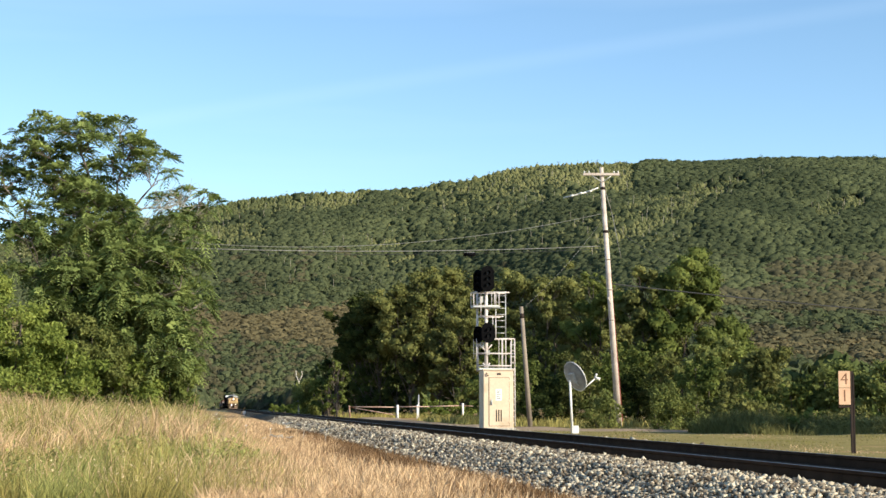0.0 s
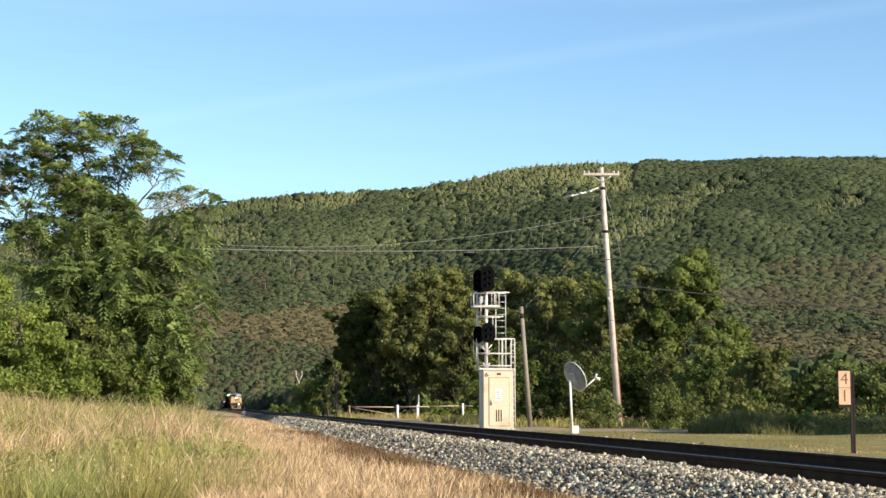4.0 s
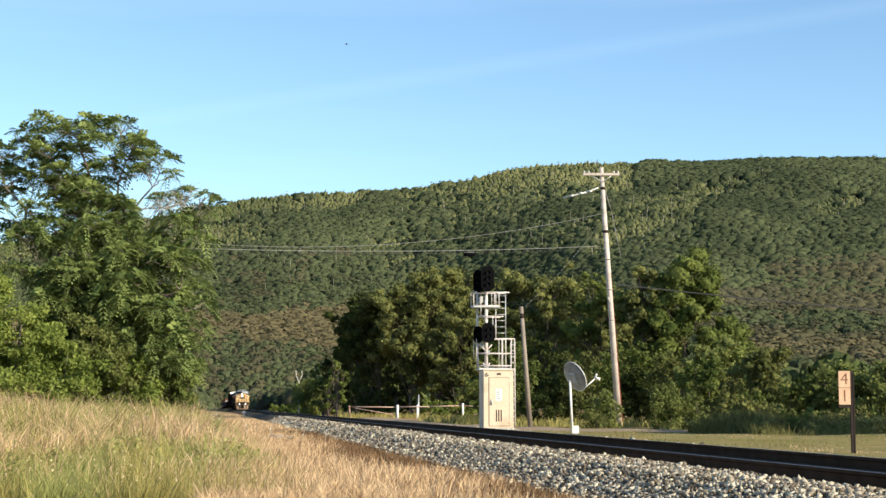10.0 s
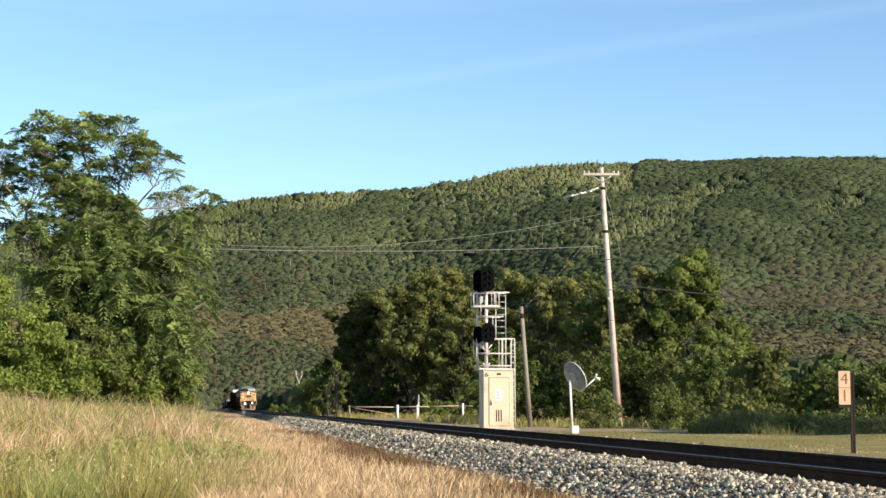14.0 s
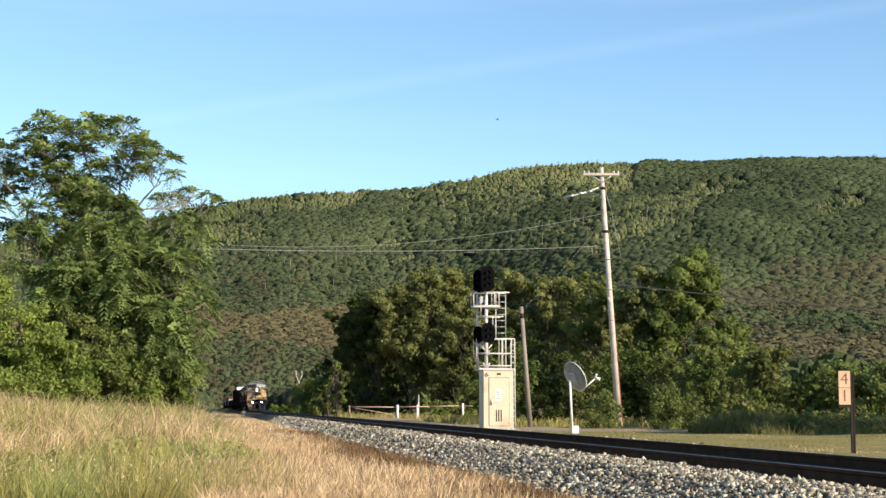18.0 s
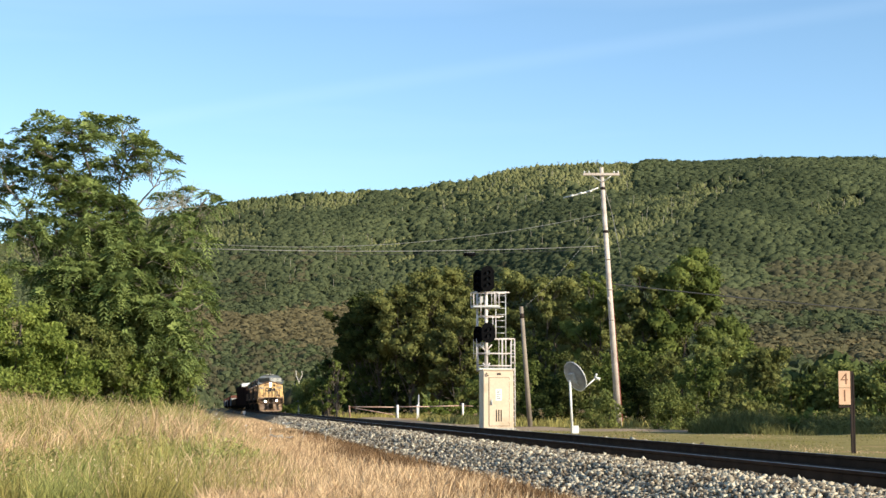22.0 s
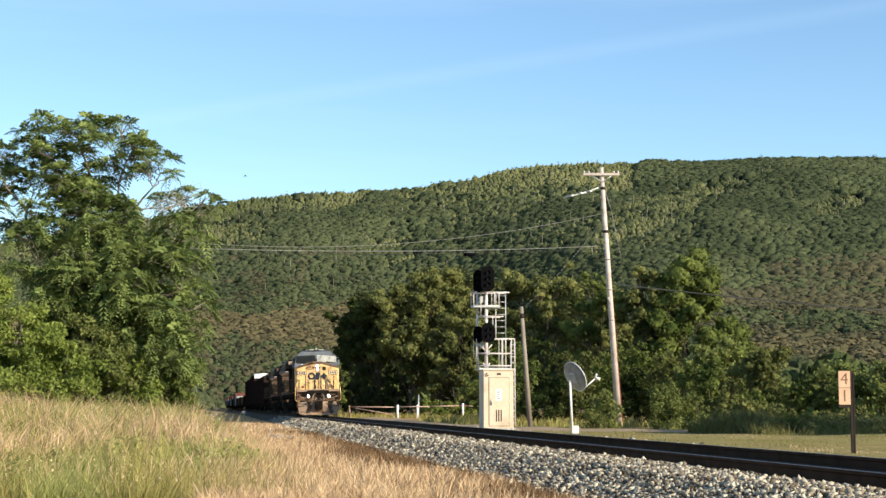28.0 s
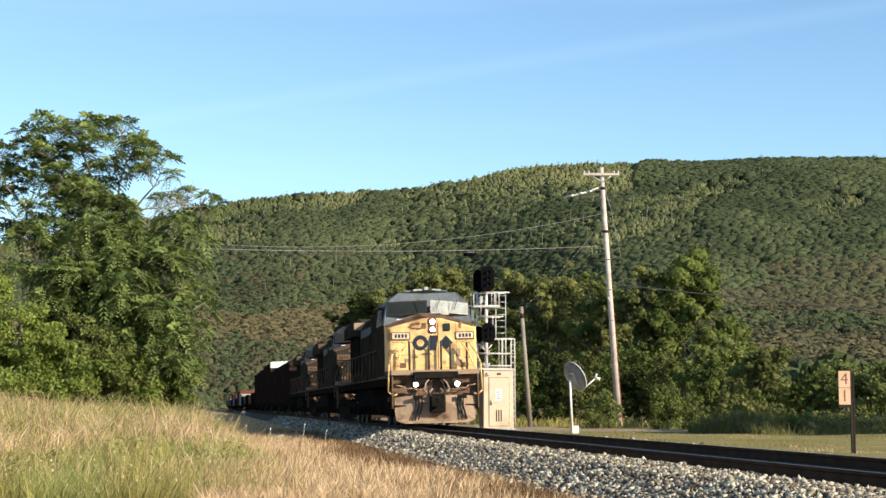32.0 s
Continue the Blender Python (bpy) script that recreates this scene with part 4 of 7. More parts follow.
def build_hedge():
    r = np.random.default_rng(5)
    k = 0
    for y, x0, x1, step, h0, h1 in ((83, 4.4, 12.5, 1.6, 2.0, 4.2), (59, 13.5, 20.5, 1.5, 0.5, 1.1), (90, 3.5, 12, 2.4, 3.5, 6.0), (84, 12, 30, 2.8, 2.0, 3.2)):
        x = x0
        while x < x1:
            h = r.uniform(h0, h1)
            # Every third shrub is coloured darker, for shady gaps in the hedge.
            ob = tree("shrub", x, y + r.uniform(-1.8, 1.8), clumped(step * 1.7, h, 60 + k, 11, 0.08, 1.4, r0=0.16, r1=0.28), 0.04, 0.095, "tangled green roadside shrub with vines", (L_VINE, L_SHADED, L_MID)[k % 3], 330, 0.5, limbs=False, category="shrub")
            tagged(ob, group="roadside shrubs")
            x += step * r.uniform(0.8, 1.2)
            k += 1
    for x, y, w, h, mat, label in ((14.9, 72.0, 3.8, 3.9, L_MID, "rounded dark green tree-like shrub at the roadside"), (17.3, 66.5, 4.2, 2.7, L_BUSH, "bright green mound of vines at the roadside"), (19.0, 64.5, 3.6, 2.9, L_BUSH, "bright green mound of vines at the roadside"),
                                   (15.7, 66.8, 2.8, 2.0, L_VINE, "tangled green roadside shrub with vines"), (11.9, 70.5, 2.8, 3.4, L_VINE, "tangled green roadside shrub with vines"), (13.3, 75.0, 3.2, 2.3, L_MID, "tangled green roadside shrub with vines"),
                                   (13.7, 79.0, 3.4, 4.6, L_BUSH, "bright green vines heaped over a roadside shrub"), (12.4, 76.5, 2.6, 3.2, L_BUSH, "bright green vines heaped over a roadside shrub"), (11.3, 60.6, 2.8, 1.5, L_MID, "low dark shrub among roadside weeds"), (12.8, 61.2, 2.6, 1.2, L_MID, "low dark shrub among roadside weeds"), (21.5, 68.0, 4.0, 3.2, L_VINE, "tangled green roadside shrub with vines"), (13.6, 67.4, 2.4, 1.6, L_VINE, "tangled green roadside shrub with vines")):
        ob = tree("shrub", x, y, clumped(w, h, 400 + int(x * 10), 14, 0.08, 1.0, r0=0.14, r1=0.24), 0.04, 0.085, label, mat, 430, 0.5, limbs=False, category="shrub", shell=0.3, facing=0.8, reach=1.15, core=0.6)
        tagged(ob, group="roadside shrubs")
    for x, y, w, h in ((9.6, 66.2, 2.2, 1.9), (10.9, 66.8, 2.0, 1.6), (7.4, 70.0, 1.8, 1.7)):
        ob = tree("shrub", x, y, clumped(w, h, 300 + int(x * 10), 11, 0.08, 1.0, r0=0.18, r1=0.28), 0.03, 0.07, "rounded pale green bush beside the gravel road", L_BUSH, 520, 0.45, limbs=False, category="shrub", shell=0.25, facing=0.9)
        tagged(ob, group="roadside shrubs")
    for x, y in ((-1.2, 141), (0.8, 138.5), (2.9, 138), (-16.6, 186), (-18.2, 196), (-19.4, 212), (-23, 232), (-27, 262), (-33, 300)):
        ob = tree("shrub", x, y, clumped(3.0, 1.5, 90 + int(y), 10, 0.1), 0.03, 0.13, "low grassy green bush behind the gate", L_SHRUB, 330, 0.4, limbs=False, category="shrub")
        tagged(ob, group="roadside shrubs")
    ob = tree("shrub", -15.0, 171, clumped(4.0, 4.3, 97, 12, 0.1, r0=0.2, r1=0.3), 0.03, 0.12, "rounded bright green bush at the edge of the dark trees", L_BUSH, 420, 0.45, limbs=False, category="shrub", shell=0.25, facing=0.9)
    tagged(ob, group="roadside shrubs")


def build_snag():
    # a bleached forked trunk above the bush at the edge of the trees
    x, y = -16.2, 171.5
    ob = thing("dead_tree", "bleached bare forked tree behind a green bush", "dead tree", pose(x, y, float(ground_z(x, y)) - 0.1))
    bm = B()
    rod(bm, [(0.1, 0, 0), (0, 0, 2.2), (0.06, 0, 4.2)], 0.10)
    part("trunk", bm, M_PALEBARK, ob)
    for pts in (((0.06, 0, 4.15), (-0.25, 0, 4.8), (-0.3, 0.1, 5.4)), ((0.06, 0, 4.15), (0.42, 0, 4.9), (0.36, 0, 5.35)), ((0.03, 0, 3.4), (-0.5, 0.1, 3.9))):
        part("limb", rod(B(), pts, 0.055), M_PALEBARK, ob)


build_big_tree()
build_snag()
build_bank_shrubs()
build_thicket()
build_hedge()


# ---------------------------------------------------------------- grass
def blades(name, x, y, h, w, mat, label, lean=0.25, z=None, tilt=None):
    """Bent tapering blades, one for each place."""
    n = len(x)
    z = ground_z(x, y) if z is None else z
    a = rng.uniform(0, math.tau, n)
    bx, by = rng.normal(0, lean, n) * h + 0.06 * h, rng.normal(0, lean, n) * h
    if tilt is not None:
        bx, by = bx + tilt[0] * h, by + tilt[1] * h
    c, s = np.cos(a) * w, np.sin(a) * w
    base = np.stack([x, y, z - 0.02], -1)
    side = np.stack([c, s, 0 * c], -1)
    mid = base + np.stack([bx * 0.35, by * 0.35, h * 0.55], -1)
    tip = base + np.stack([bx, by, h], -1)
    v = np.stack([base - side, base + side, mid - side * 0.75, mid + side * 0.75, tip], 1)
    f = np.array([(0, 1, 3), (0, 3, 2), (2, 3, 4)])[None] + 5 * np.arange(n)[:, None, None]
    tagged(new(name, sheet_mesh(name, v.reshape(-1, 3), f.reshape(-1, 3), mat)), label, "grass", kind="stuff")


def scatter(n, y0, y1, o0, o1, power=1.0):
    """Places between two depths and two distances from the track, denser towards the near end."""
    y = y0 + (y1 - y0) * rng.random(n) ** power
    o = rng.uniform(o0, o1, n)
    return track_x(y) + o / math.cos(radians(TRACK_TURN)), y, o


def off_road(x, y, half=2.3):
    """True where a place lies clear of the gravel road."""
    far = np.full(len(x), 99.0)
    for (ax, ay), (bx, by) in zip(ROAD, ROAD[1:]):
        t = np.clip(((x - ax) * (bx - ax) + (y - ay) * (by - ay)) / ((bx - ax) ** 2 + (by - ay) ** 2), 0, 1)
        far = np.minimum(far, np.hypot(x - ax - t * (bx - ax), y - ay - t * (by - ay)))
    return far > half


def build_grass():
    # tall grass on the bank: straw and green in drifts
    x, y, o = scatter(130000, 19, 66, -20, -5.4, 1.6)
    tx, ty, _ = scatter(3800, 19, 66, -20, -5.4, 1.6)          # tufts, each leaning its own way
    tuft = rng.integers(0, len(tx), len(x))
    inside = rng.random(len(x)) < 0.84
    spread = 0.05 + 0.004 * ty[tuft]
    gx, gy = rng.normal(0, 1, len(x)) * spread, rng.normal(0, 1, len(x)) * spread
    x, y = np.where(inside, tx[tuft] + gx, x), np.where(inside, ty[tuft] + gy, y)
    big = (0.6 + 0.8 * rng.random(len(tx)))[tuft]
    tilt = np.stack([np.where(inside, rng.normal(0.06, 0.30, len(tx))[tuft] + gx * 1.6, 0), np.where(inside, rng.normal(0, 0.28, len(tx))[tuft] + gy, 0)])
    keep = np.abs(x / y) < 0.36
    x, y, big, tilt = x[keep], y[keep], big[keep], tilt[:, keep]
    o = bank_side(x, y)
    tall = (smooth(-6.4, -9.5, o) * 0.55 + 0.17) * (0.72 + 0.56 * blotch(x, y, 1.3, 33))
    drift = 0.5 * blotch(x, y, 0.6, 9) + 0.5 * blotch(x, y, 1.7, 19)
    low = smooth(31, 24, y) * smooth(-0.13, -0.21, x / y)            # greener down by the near end of the bank
    drift = drift + 0.10 * low + 0.11 * smooth(-8.0, -10.5, o)
    green = (drift + rng.normal(0, 0.12, len(x)) > 0.45) & (o < -7.0)
    lush = green & (blotch(x, y, 1.6, 15) + rng.normal(0, 0.14, len(x)) + 0.16 * low > 0.53)
    dry = ~green
    green &= ~lush
    h = tall * big * (0.3 + 0.9 * rng.random(len(x))) * (0.7 + 0.3 * smooth(20, 34, y))
    blades("tall_dry_grass", x[dry], y[dry], h[dry], (0.006 + 0.015 * rng.random(dry.sum()) ** 2) * (0.45 + 0.55 * smooth(20, 34, y[dry])), L_DRY, "tall straw-coloured dry grass on the bank", 0.25, None, tilt[:, dry])
    blades("tall_green_grass", x[green], y[green], h[green] * 0.85, (0.006 + 0.015 * rng.random(green.sum()) ** 2) * (0.45 + 0.55 * smooth(20, 34, y[green])), L_GREENGRASS, "tall yellow-green grass on the bank", 0.3, None, tilt[:, green])
    blades("lush_green_grass", x[lush], y[lush], h[lush] * 0.8, (0.006 + 0.016 * rng.random(lush.sum()) ** 2) * (0.45 + 0.55 * smooth(20, 34, y[lush])), L_LUSH, "patches of lush green grass and weeds on the bank", 0.3, None, tilt[:, lush])
    # broad-leaved weeds in the grass
    x, y, o = scatter(420, 20, 50, -19, -6.6, 1.4)
    keep = (np.abs(x / y) < 0.33) & (blotch(x, y, 0.7, 41) > 0.58)
    x, y = x[keep], y[keep]
    r = rng.uniform(0.10, 0.26, len(x))
    v = leaf_cloud(np.stack([x, y, ground_z(x, y) + r * 1.4], -1), r, 24 + 150 * r, 0.045, 0.42, 1.3, 0.4)
    tagged(new("bank_weeds", leaves_mesh("bank_weeds", v, L_LUSH)), "leafy green weeds standing in the grass", "weeds", kind="stuff")
    # shorter dry growth between bank and ballast
    x, y, o = scatter(66000, 17, 75, -7.6, -2.2, 1.7)
    russet = (blotch(x, y, 0.8, 4) + 0.62 * smooth(-4.6, -3.0, o) + rng.normal(0, 0.12, len(x)) > 0.54) & (o > -4.9 + rng.normal(0, 0.4, len(x)))
    thin = rng.random(len(x)) < 0.10 + 0.25 * smooth(-2.2, -2.6, o) * (blotch(x, y, 0.9, 6) > 0.45) + 0.65 * smooth(-2.6, -3.3, o) - 0.42 * smooth(-3.2, -3.8, o) * smooth(-5.4, -4.6, o)
    h = rng.uniform(0.10, 0.34, len(x)) * (0.6 + 0.5 * smooth(-2.6, -4.5, o))
    m = ~russet & thin
    blades("short_dry_grass", x[m], y[m], h[m], 0.006 + 0.010 * rng.random(m.sum()), L_DRY, "short dry grass beside the ballast", 0.35)
    m = russet & thin
    blades("russet_weeds", x[m], y[m], h[m] * 0.9, 0.007 + 0.006 * rng.random(m.sum()), L_RUSSET, "reddish brown dead weeds at the foot of the ballast", 0.4)
    # seed heads over the tall grass
    x, y, o = scatter(1300, 19, 48, -20, -7.0, 1.3)
    keep = np.abs(x / y) < 0.33
    x, y = x[keep], y[keep]
    c = np.stack([x, y, ground_z(x, y) + rng.uniform(0.55, 1.0, len(x)) * (0.45 + 0.5 * smooth(19, 45, y))], -1)
    v = leaf_cloud(c, np.full(len(x), 0.035), np.full(len(x), 3), 0.022, 0.3, 1.6, 0.5)
    tagged(new("seed_heads", leaves_mesh("seed_heads", v, L_SEED)), "pale seed heads of the tall dry grass", "grass", kind="stuff")
    x, y, o = scatter(14000, 70, 260, -6.6, -3.2, 1.4)
    blades("far_dry_grass", x, y, rng.uniform(0.08, 0.25, len(x)), 0.02 + 0.02 * rng.random(len(x)), L_DRY, "dry grass along the far trackside", 0.35)
    # verge on the other side
    x, y, o = scatter(44000, 24, 72, 3.0, 20, 1.3)
    m = off_road(x, y)
    x, y = x[m], y[m]
    m = (blotch(x, y, 0.5, 12) + rng.normal(0, 0.2, len(x))) > 0.68
    blades("verge_straw", x[m], y[m], rng.uniform(0.03, 0.09, m.sum()), 0.007 + 0.006 * rng.random(m.sum()), L_DRY, "short straw-coloured verge grass", 0.5)
    x, y = x[~m], y[~m]
    blades("verge_grass", x, y, rng.uniform(0.03, 0.10, len(x)), 0.008 + 0.006 * rng.random(len(x)), L_VERGE, "short yellow-green verge grass", 0.4)
    x, y, o = scatter(15000, 52.5, 61, 11.4, 26, 1.0)
    m = off_road(x, y)
    x, y = x[m], y[m]
    blades("roadside_weeds", x, y, rng.uniform(0.12, 0.6, len(x)) * (0.25 + 1.3 * blotch(x, y, 1.1, 21)), 0.006 + 0.006 * rng.random(len(x)), L_WEED, "tall weeds along the edge of the shrubs", 0.45)
    x, y = rng.uniform(9.2, 13.2, 5200), rng.uniform(55.6, 58.6, 5200)
    h = (0.3 + 0.75 * rng.random(5200)) * np.sqrt(np.clip(1 - ((x - 11.3) / 2.3) ** 2 - ((y - 57.2) / 1.7) ** 2, 0, 1)) + 0.08
    blades("tall_weeds", x, y, h, 0.008 + 0.008 * rng.random(5200), L_WEED, "tall tangled weeds heaped beside the gravel road", 0.5)
    # broad-leaved growth among the weeds
    x, y, o = scatter(620, 53.5, 62, 11.8, 26, 1.0)
    m = off_road(x, y, 1.9)
    x, y = x[m], y[m]
    r = rng.uniform(0.16, 0.42, len(x)) * (0.6 + 0.9 * blotch(x, y, 0.7, 23))
    v = leaf_cloud(np.stack([x, y, ground_z(x, y) + r * 0.7], -1), r, 20 + 160 * r, 0.06, 0.45, 1.0, 0.35)
    tagged(new("leafy_weeds", leaves_mesh("leafy_weeds", v, L_WEED)), "low leafy weeds along the edge of the shrubs", "weeds", kind="stuff")
    x, y, o = scatter(14000, 72, 150, 4.5, 14, 1.0)
    m = off_road(x, y, 1.9) & ((y > 136) | (y < 110))
    x, y = x[m], y[m]
    blades("gate_weeds", x, y, rng.uniform(0.15, 0.6, len(x)), 0.02 + 0.015 * rng.random(len(x)), L_GREENGRASS, "yellow-green grass round the gate", 0.35)


build_grass()

# ---------------------------------------------------------------- railway furniture
M_TAN = tone("tan_enamel", (0.58, 0.45, 0.33), (0.70, 0.57, 0.44), 1.2, 0.5, 0.03, fine=14, dirt=(0.45, 0.34, 0.23))
M_SEAM = tone("brown_seam", (0.10, 0.07, 0.05), (0.18, 0.13, 0.09), 4, 0.9, 0.0)
M_MASTPAINT = tone("chalky_mast_paint", (0.52, 0.46, 0.44), (0.76, 0.70, 0.68), 3, 0.6, 0.05, dirt=(0.42, 0.33, 0.29))
M_WHITE = tone("white_paint", (0.62, 0.60, 0.58), (0.82, 0.80, 0.78), 3, 0.5, 0.05)
M_GALV = tone("galvanised_steel", (0.38, 0.38, 0.38), (0.60, 0.60, 0.60), 6, 0.45, 0.03, metal=0.5)
M_BLACK = tone("matt_black", (0.003, 0.003, 0.0035), (0.008, 0.008, 0.009), 6, 0.9, 0.05, gloss=0.0)
M_LENS = tone("dark_lens", (0.006, 0.004, 0.004), (0.012, 0.008, 0.007), 8, 0.3, 0.0, gloss=0.15)
M_PAPER = tone("white_notice", (0.70, 0.70, 0.68), (0.85, 0.85, 0.83), 6, 0.8, 0.0)
M_INK = tone("dark_print", (0.02, 0.02, 0.02), (0.05, 0.05, 0.05), 6, 0.8, 0.0)
M_CONCRETE = tone("concrete", (0.34, 0.32, 0.29), (0.52, 0.49, 0.45), 5, 0.9, 0.3)
M_POLE = tone("weathered_pole", (0.38, 0.31, 0.27), (0.72, 0.63, 0.57), 1.1, 0.9, 0.35, fine=22, dirt=(0.30, 0.23, 0.19))
M_OLDPOLE = tone("grey_pole", (0.16, 0.13, 0.10), (0.32, 0.27, 0.22), 1.5, 0.9, 0.4, fine=22)
M_WIRE = tone("weathered_cable", (0.12, 0.12, 0.11), (0.34, 0.33, 0.31), 2, 0.5, 0.0)
M_REDWIRE = tone("red_cable", (0.16, 0.035, 0.025), (0.30, 0.07, 0.05), 3, 0.6, 0.0)
M_DARKWIRE = tone("black_cable", (0.02, 0.02, 0.02), (0.05, 0.05, 0.05), 2, 0.6, 0.0)
M_RUSTPAINT = tone("peeling_white_paint", (0.20, 0.085, 0.05), (0.62, 0.49, 0.41), 1.6, 0.8, 0.2, fine=9, dirt=(0.20, 0.08, 0.04))
M_SIGN = tone("faded_sign", (0.54, 0.33, 0.21), (0.66, 0.44, 0.30), 5, 0.6, 0.02)
M_NUMERAL = tone("rusty_numeral", (0.11, 0.05, 0.028), (0.24, 0.12, 0.07), 6, 0.8, 0.05)
M_POST = tone("dark_post", (0.014, 0.009, 0.008), (0.04, 0.025, 0.02), 4, 0.8, 0.2)
M_DISH = tone("grey_dish", (0.24, 0.24, 0.24), (0.44, 0.44, 0.43), 5, 0.42, 0.05, metal=0.25)


def build_cabinet():
    c = thing("signal_cabinet", "tall tan steel signal cabinet with a closed door beside the track", "cabinet", pose(2.23, 64.0, -0.26, 0, 0, TRACK_TURN))
    part("body", box(B(), -0.63, 0.63, -0.50, 0.55, 0.05, 2.42, 0.015), M_TAN, c)
    part("plinth", box(B(), -0.70, 0.70, -0.56, 0.62, -0.12, 0.05, 0.01), M_CONCRETE, c, "low concrete plinth")
    part("roof", box(B(), -0.66, 0.66, -0.54, 0.58, 2.42, 2.47, 0.012), M_TAN, c)
    part("door_seam", box(B(), -0.418, 0.458, -0.506, -0.495, 0.122, 2.138), M_SEAM, c, "dark gap round the door")
    d = part("door", box(B(), -0.40, 0.44, -0.53, -0.50, 0.14, 2.12, 0.008), M_TAN, c)
    bm = B()
    rod(bm, [(-0.30, -0.56, 1.02), (-0.30, -0.59, 1.06), (-0.30, -0.59, 1.20)], 0.018)
    box(bm, -0.335, -0.265, -0.545, -0.53, 0.98, 1.24, 0.006)
    part("handle", bm, M_GALV, d, "grey latch handle")
    for x in (-0.10, 0.0, 0.10):
        part("vent_slot", box(B(), x - 0.025, x + 0.025, -0.536, -0.525, 0.32, 0.80), M_POST, d)
    for z in (0.25, 1.12, 1.95):
        part("hinge", box(B(), 0.40, 0.50, -0.55, -0.525, z, z + 0.09, 0.006), M_TAN, d)
    n = part("notice", box(B(), -0.13, 0.12, -0.536, -0.529, 1.18, 1.66), M_PAPER, d, "white printed notice")
    for k in range(5):
        part("print_line", box(B(), -0.09, 0.08 - 0.03 * (k % 2), -0.540, -0.535, 1.56 - 0.075 * k, 1.585 - 0.075 * k), M_INK, n)
    part("number_plate", box(B(), -0.06, 0.10, -0.512, -0.499, 2.24, 2.32), M_INK, c)
    bm = B()
    rod(bm, [(-0.50, -0.52, 2.32), (-0.50, -0.56, 2.28), (-0.50, -0.56, 2.22), (-0.42, -0.56, 2.22)], 0.02)
    part("lifting_hook", bm, M_POST, c)
    for z in (0.5, 1.2, 1.9):
        part("side_rib", box(B(), -0.645, -0.63, -0.40, 0.45, z, z + 0.05), M_TAN, c)


def target_head(parent, x, y, z, turn, lamps, w, h):
    """A black signal head: oval backplate, lamp housings with lenses and hoods. Faces -y before it is turned."""
    m = pose(x, y, z, 0, 0, turn)
    bm = B()
    pts = []
    for k in range(28):
        a = k * math.tau / 28
        cx, cz = math.cos(a), math.sin(a)
        pts.append((cx * w / 2, (h - w) / 2 * (1 if cz > 0 else -1) + cz * w / 2))
    prism(bm, pts, -0.015, 0.015, "y")
    bm.transform(m)
    plate = part("backplate", bm, M_BLACK, parent, "oval black backplate")
    bm = box(B(), -0.14, 0.14, 0.015, 0.24, -h / 2 + 0.14, h / 2 - 0.14, 0.03)
    bm.transform(m)
    part("housing", bm, M_BLACK, plate)
    for k in range(lamps):
        zz = (k - (lamps - 1) / 2) * 0.255
        bm = B()
        n = 16
        rings = []
        for yy, r in ((-0.015, 0.085), (-0.15, 0.088)):
            rings.append([bm.verts.new((math.cos(q * math.pi * 1.5 / n - math.pi * 0.25) * r, yy if yy > -0.1 else yy + 0.08 * (q in (0, n)), zz + math.sin(q * math.pi * 1.5 / n - math.pi * 0.25) * r)) for q in range(n + 1)])
        for q in range(n):
            bm.faces.new((rings[0][q], rings[0][q + 1], rings[1][q + 1], rings[1][q]))
        bmesh.ops.solidify(bm, geom=bm.faces[:], thickness=0.006)
        bm.transform(m)
        part("hood", bm, M_BLACK, plate)
        bm = B()
        tube(bm, (0, -0.02, zz), (0, -0.03, zz), 0.08, n=18)
        bm.transform(m)
        part("lens", bm, M_LENS, plate, "unlit dark lens")


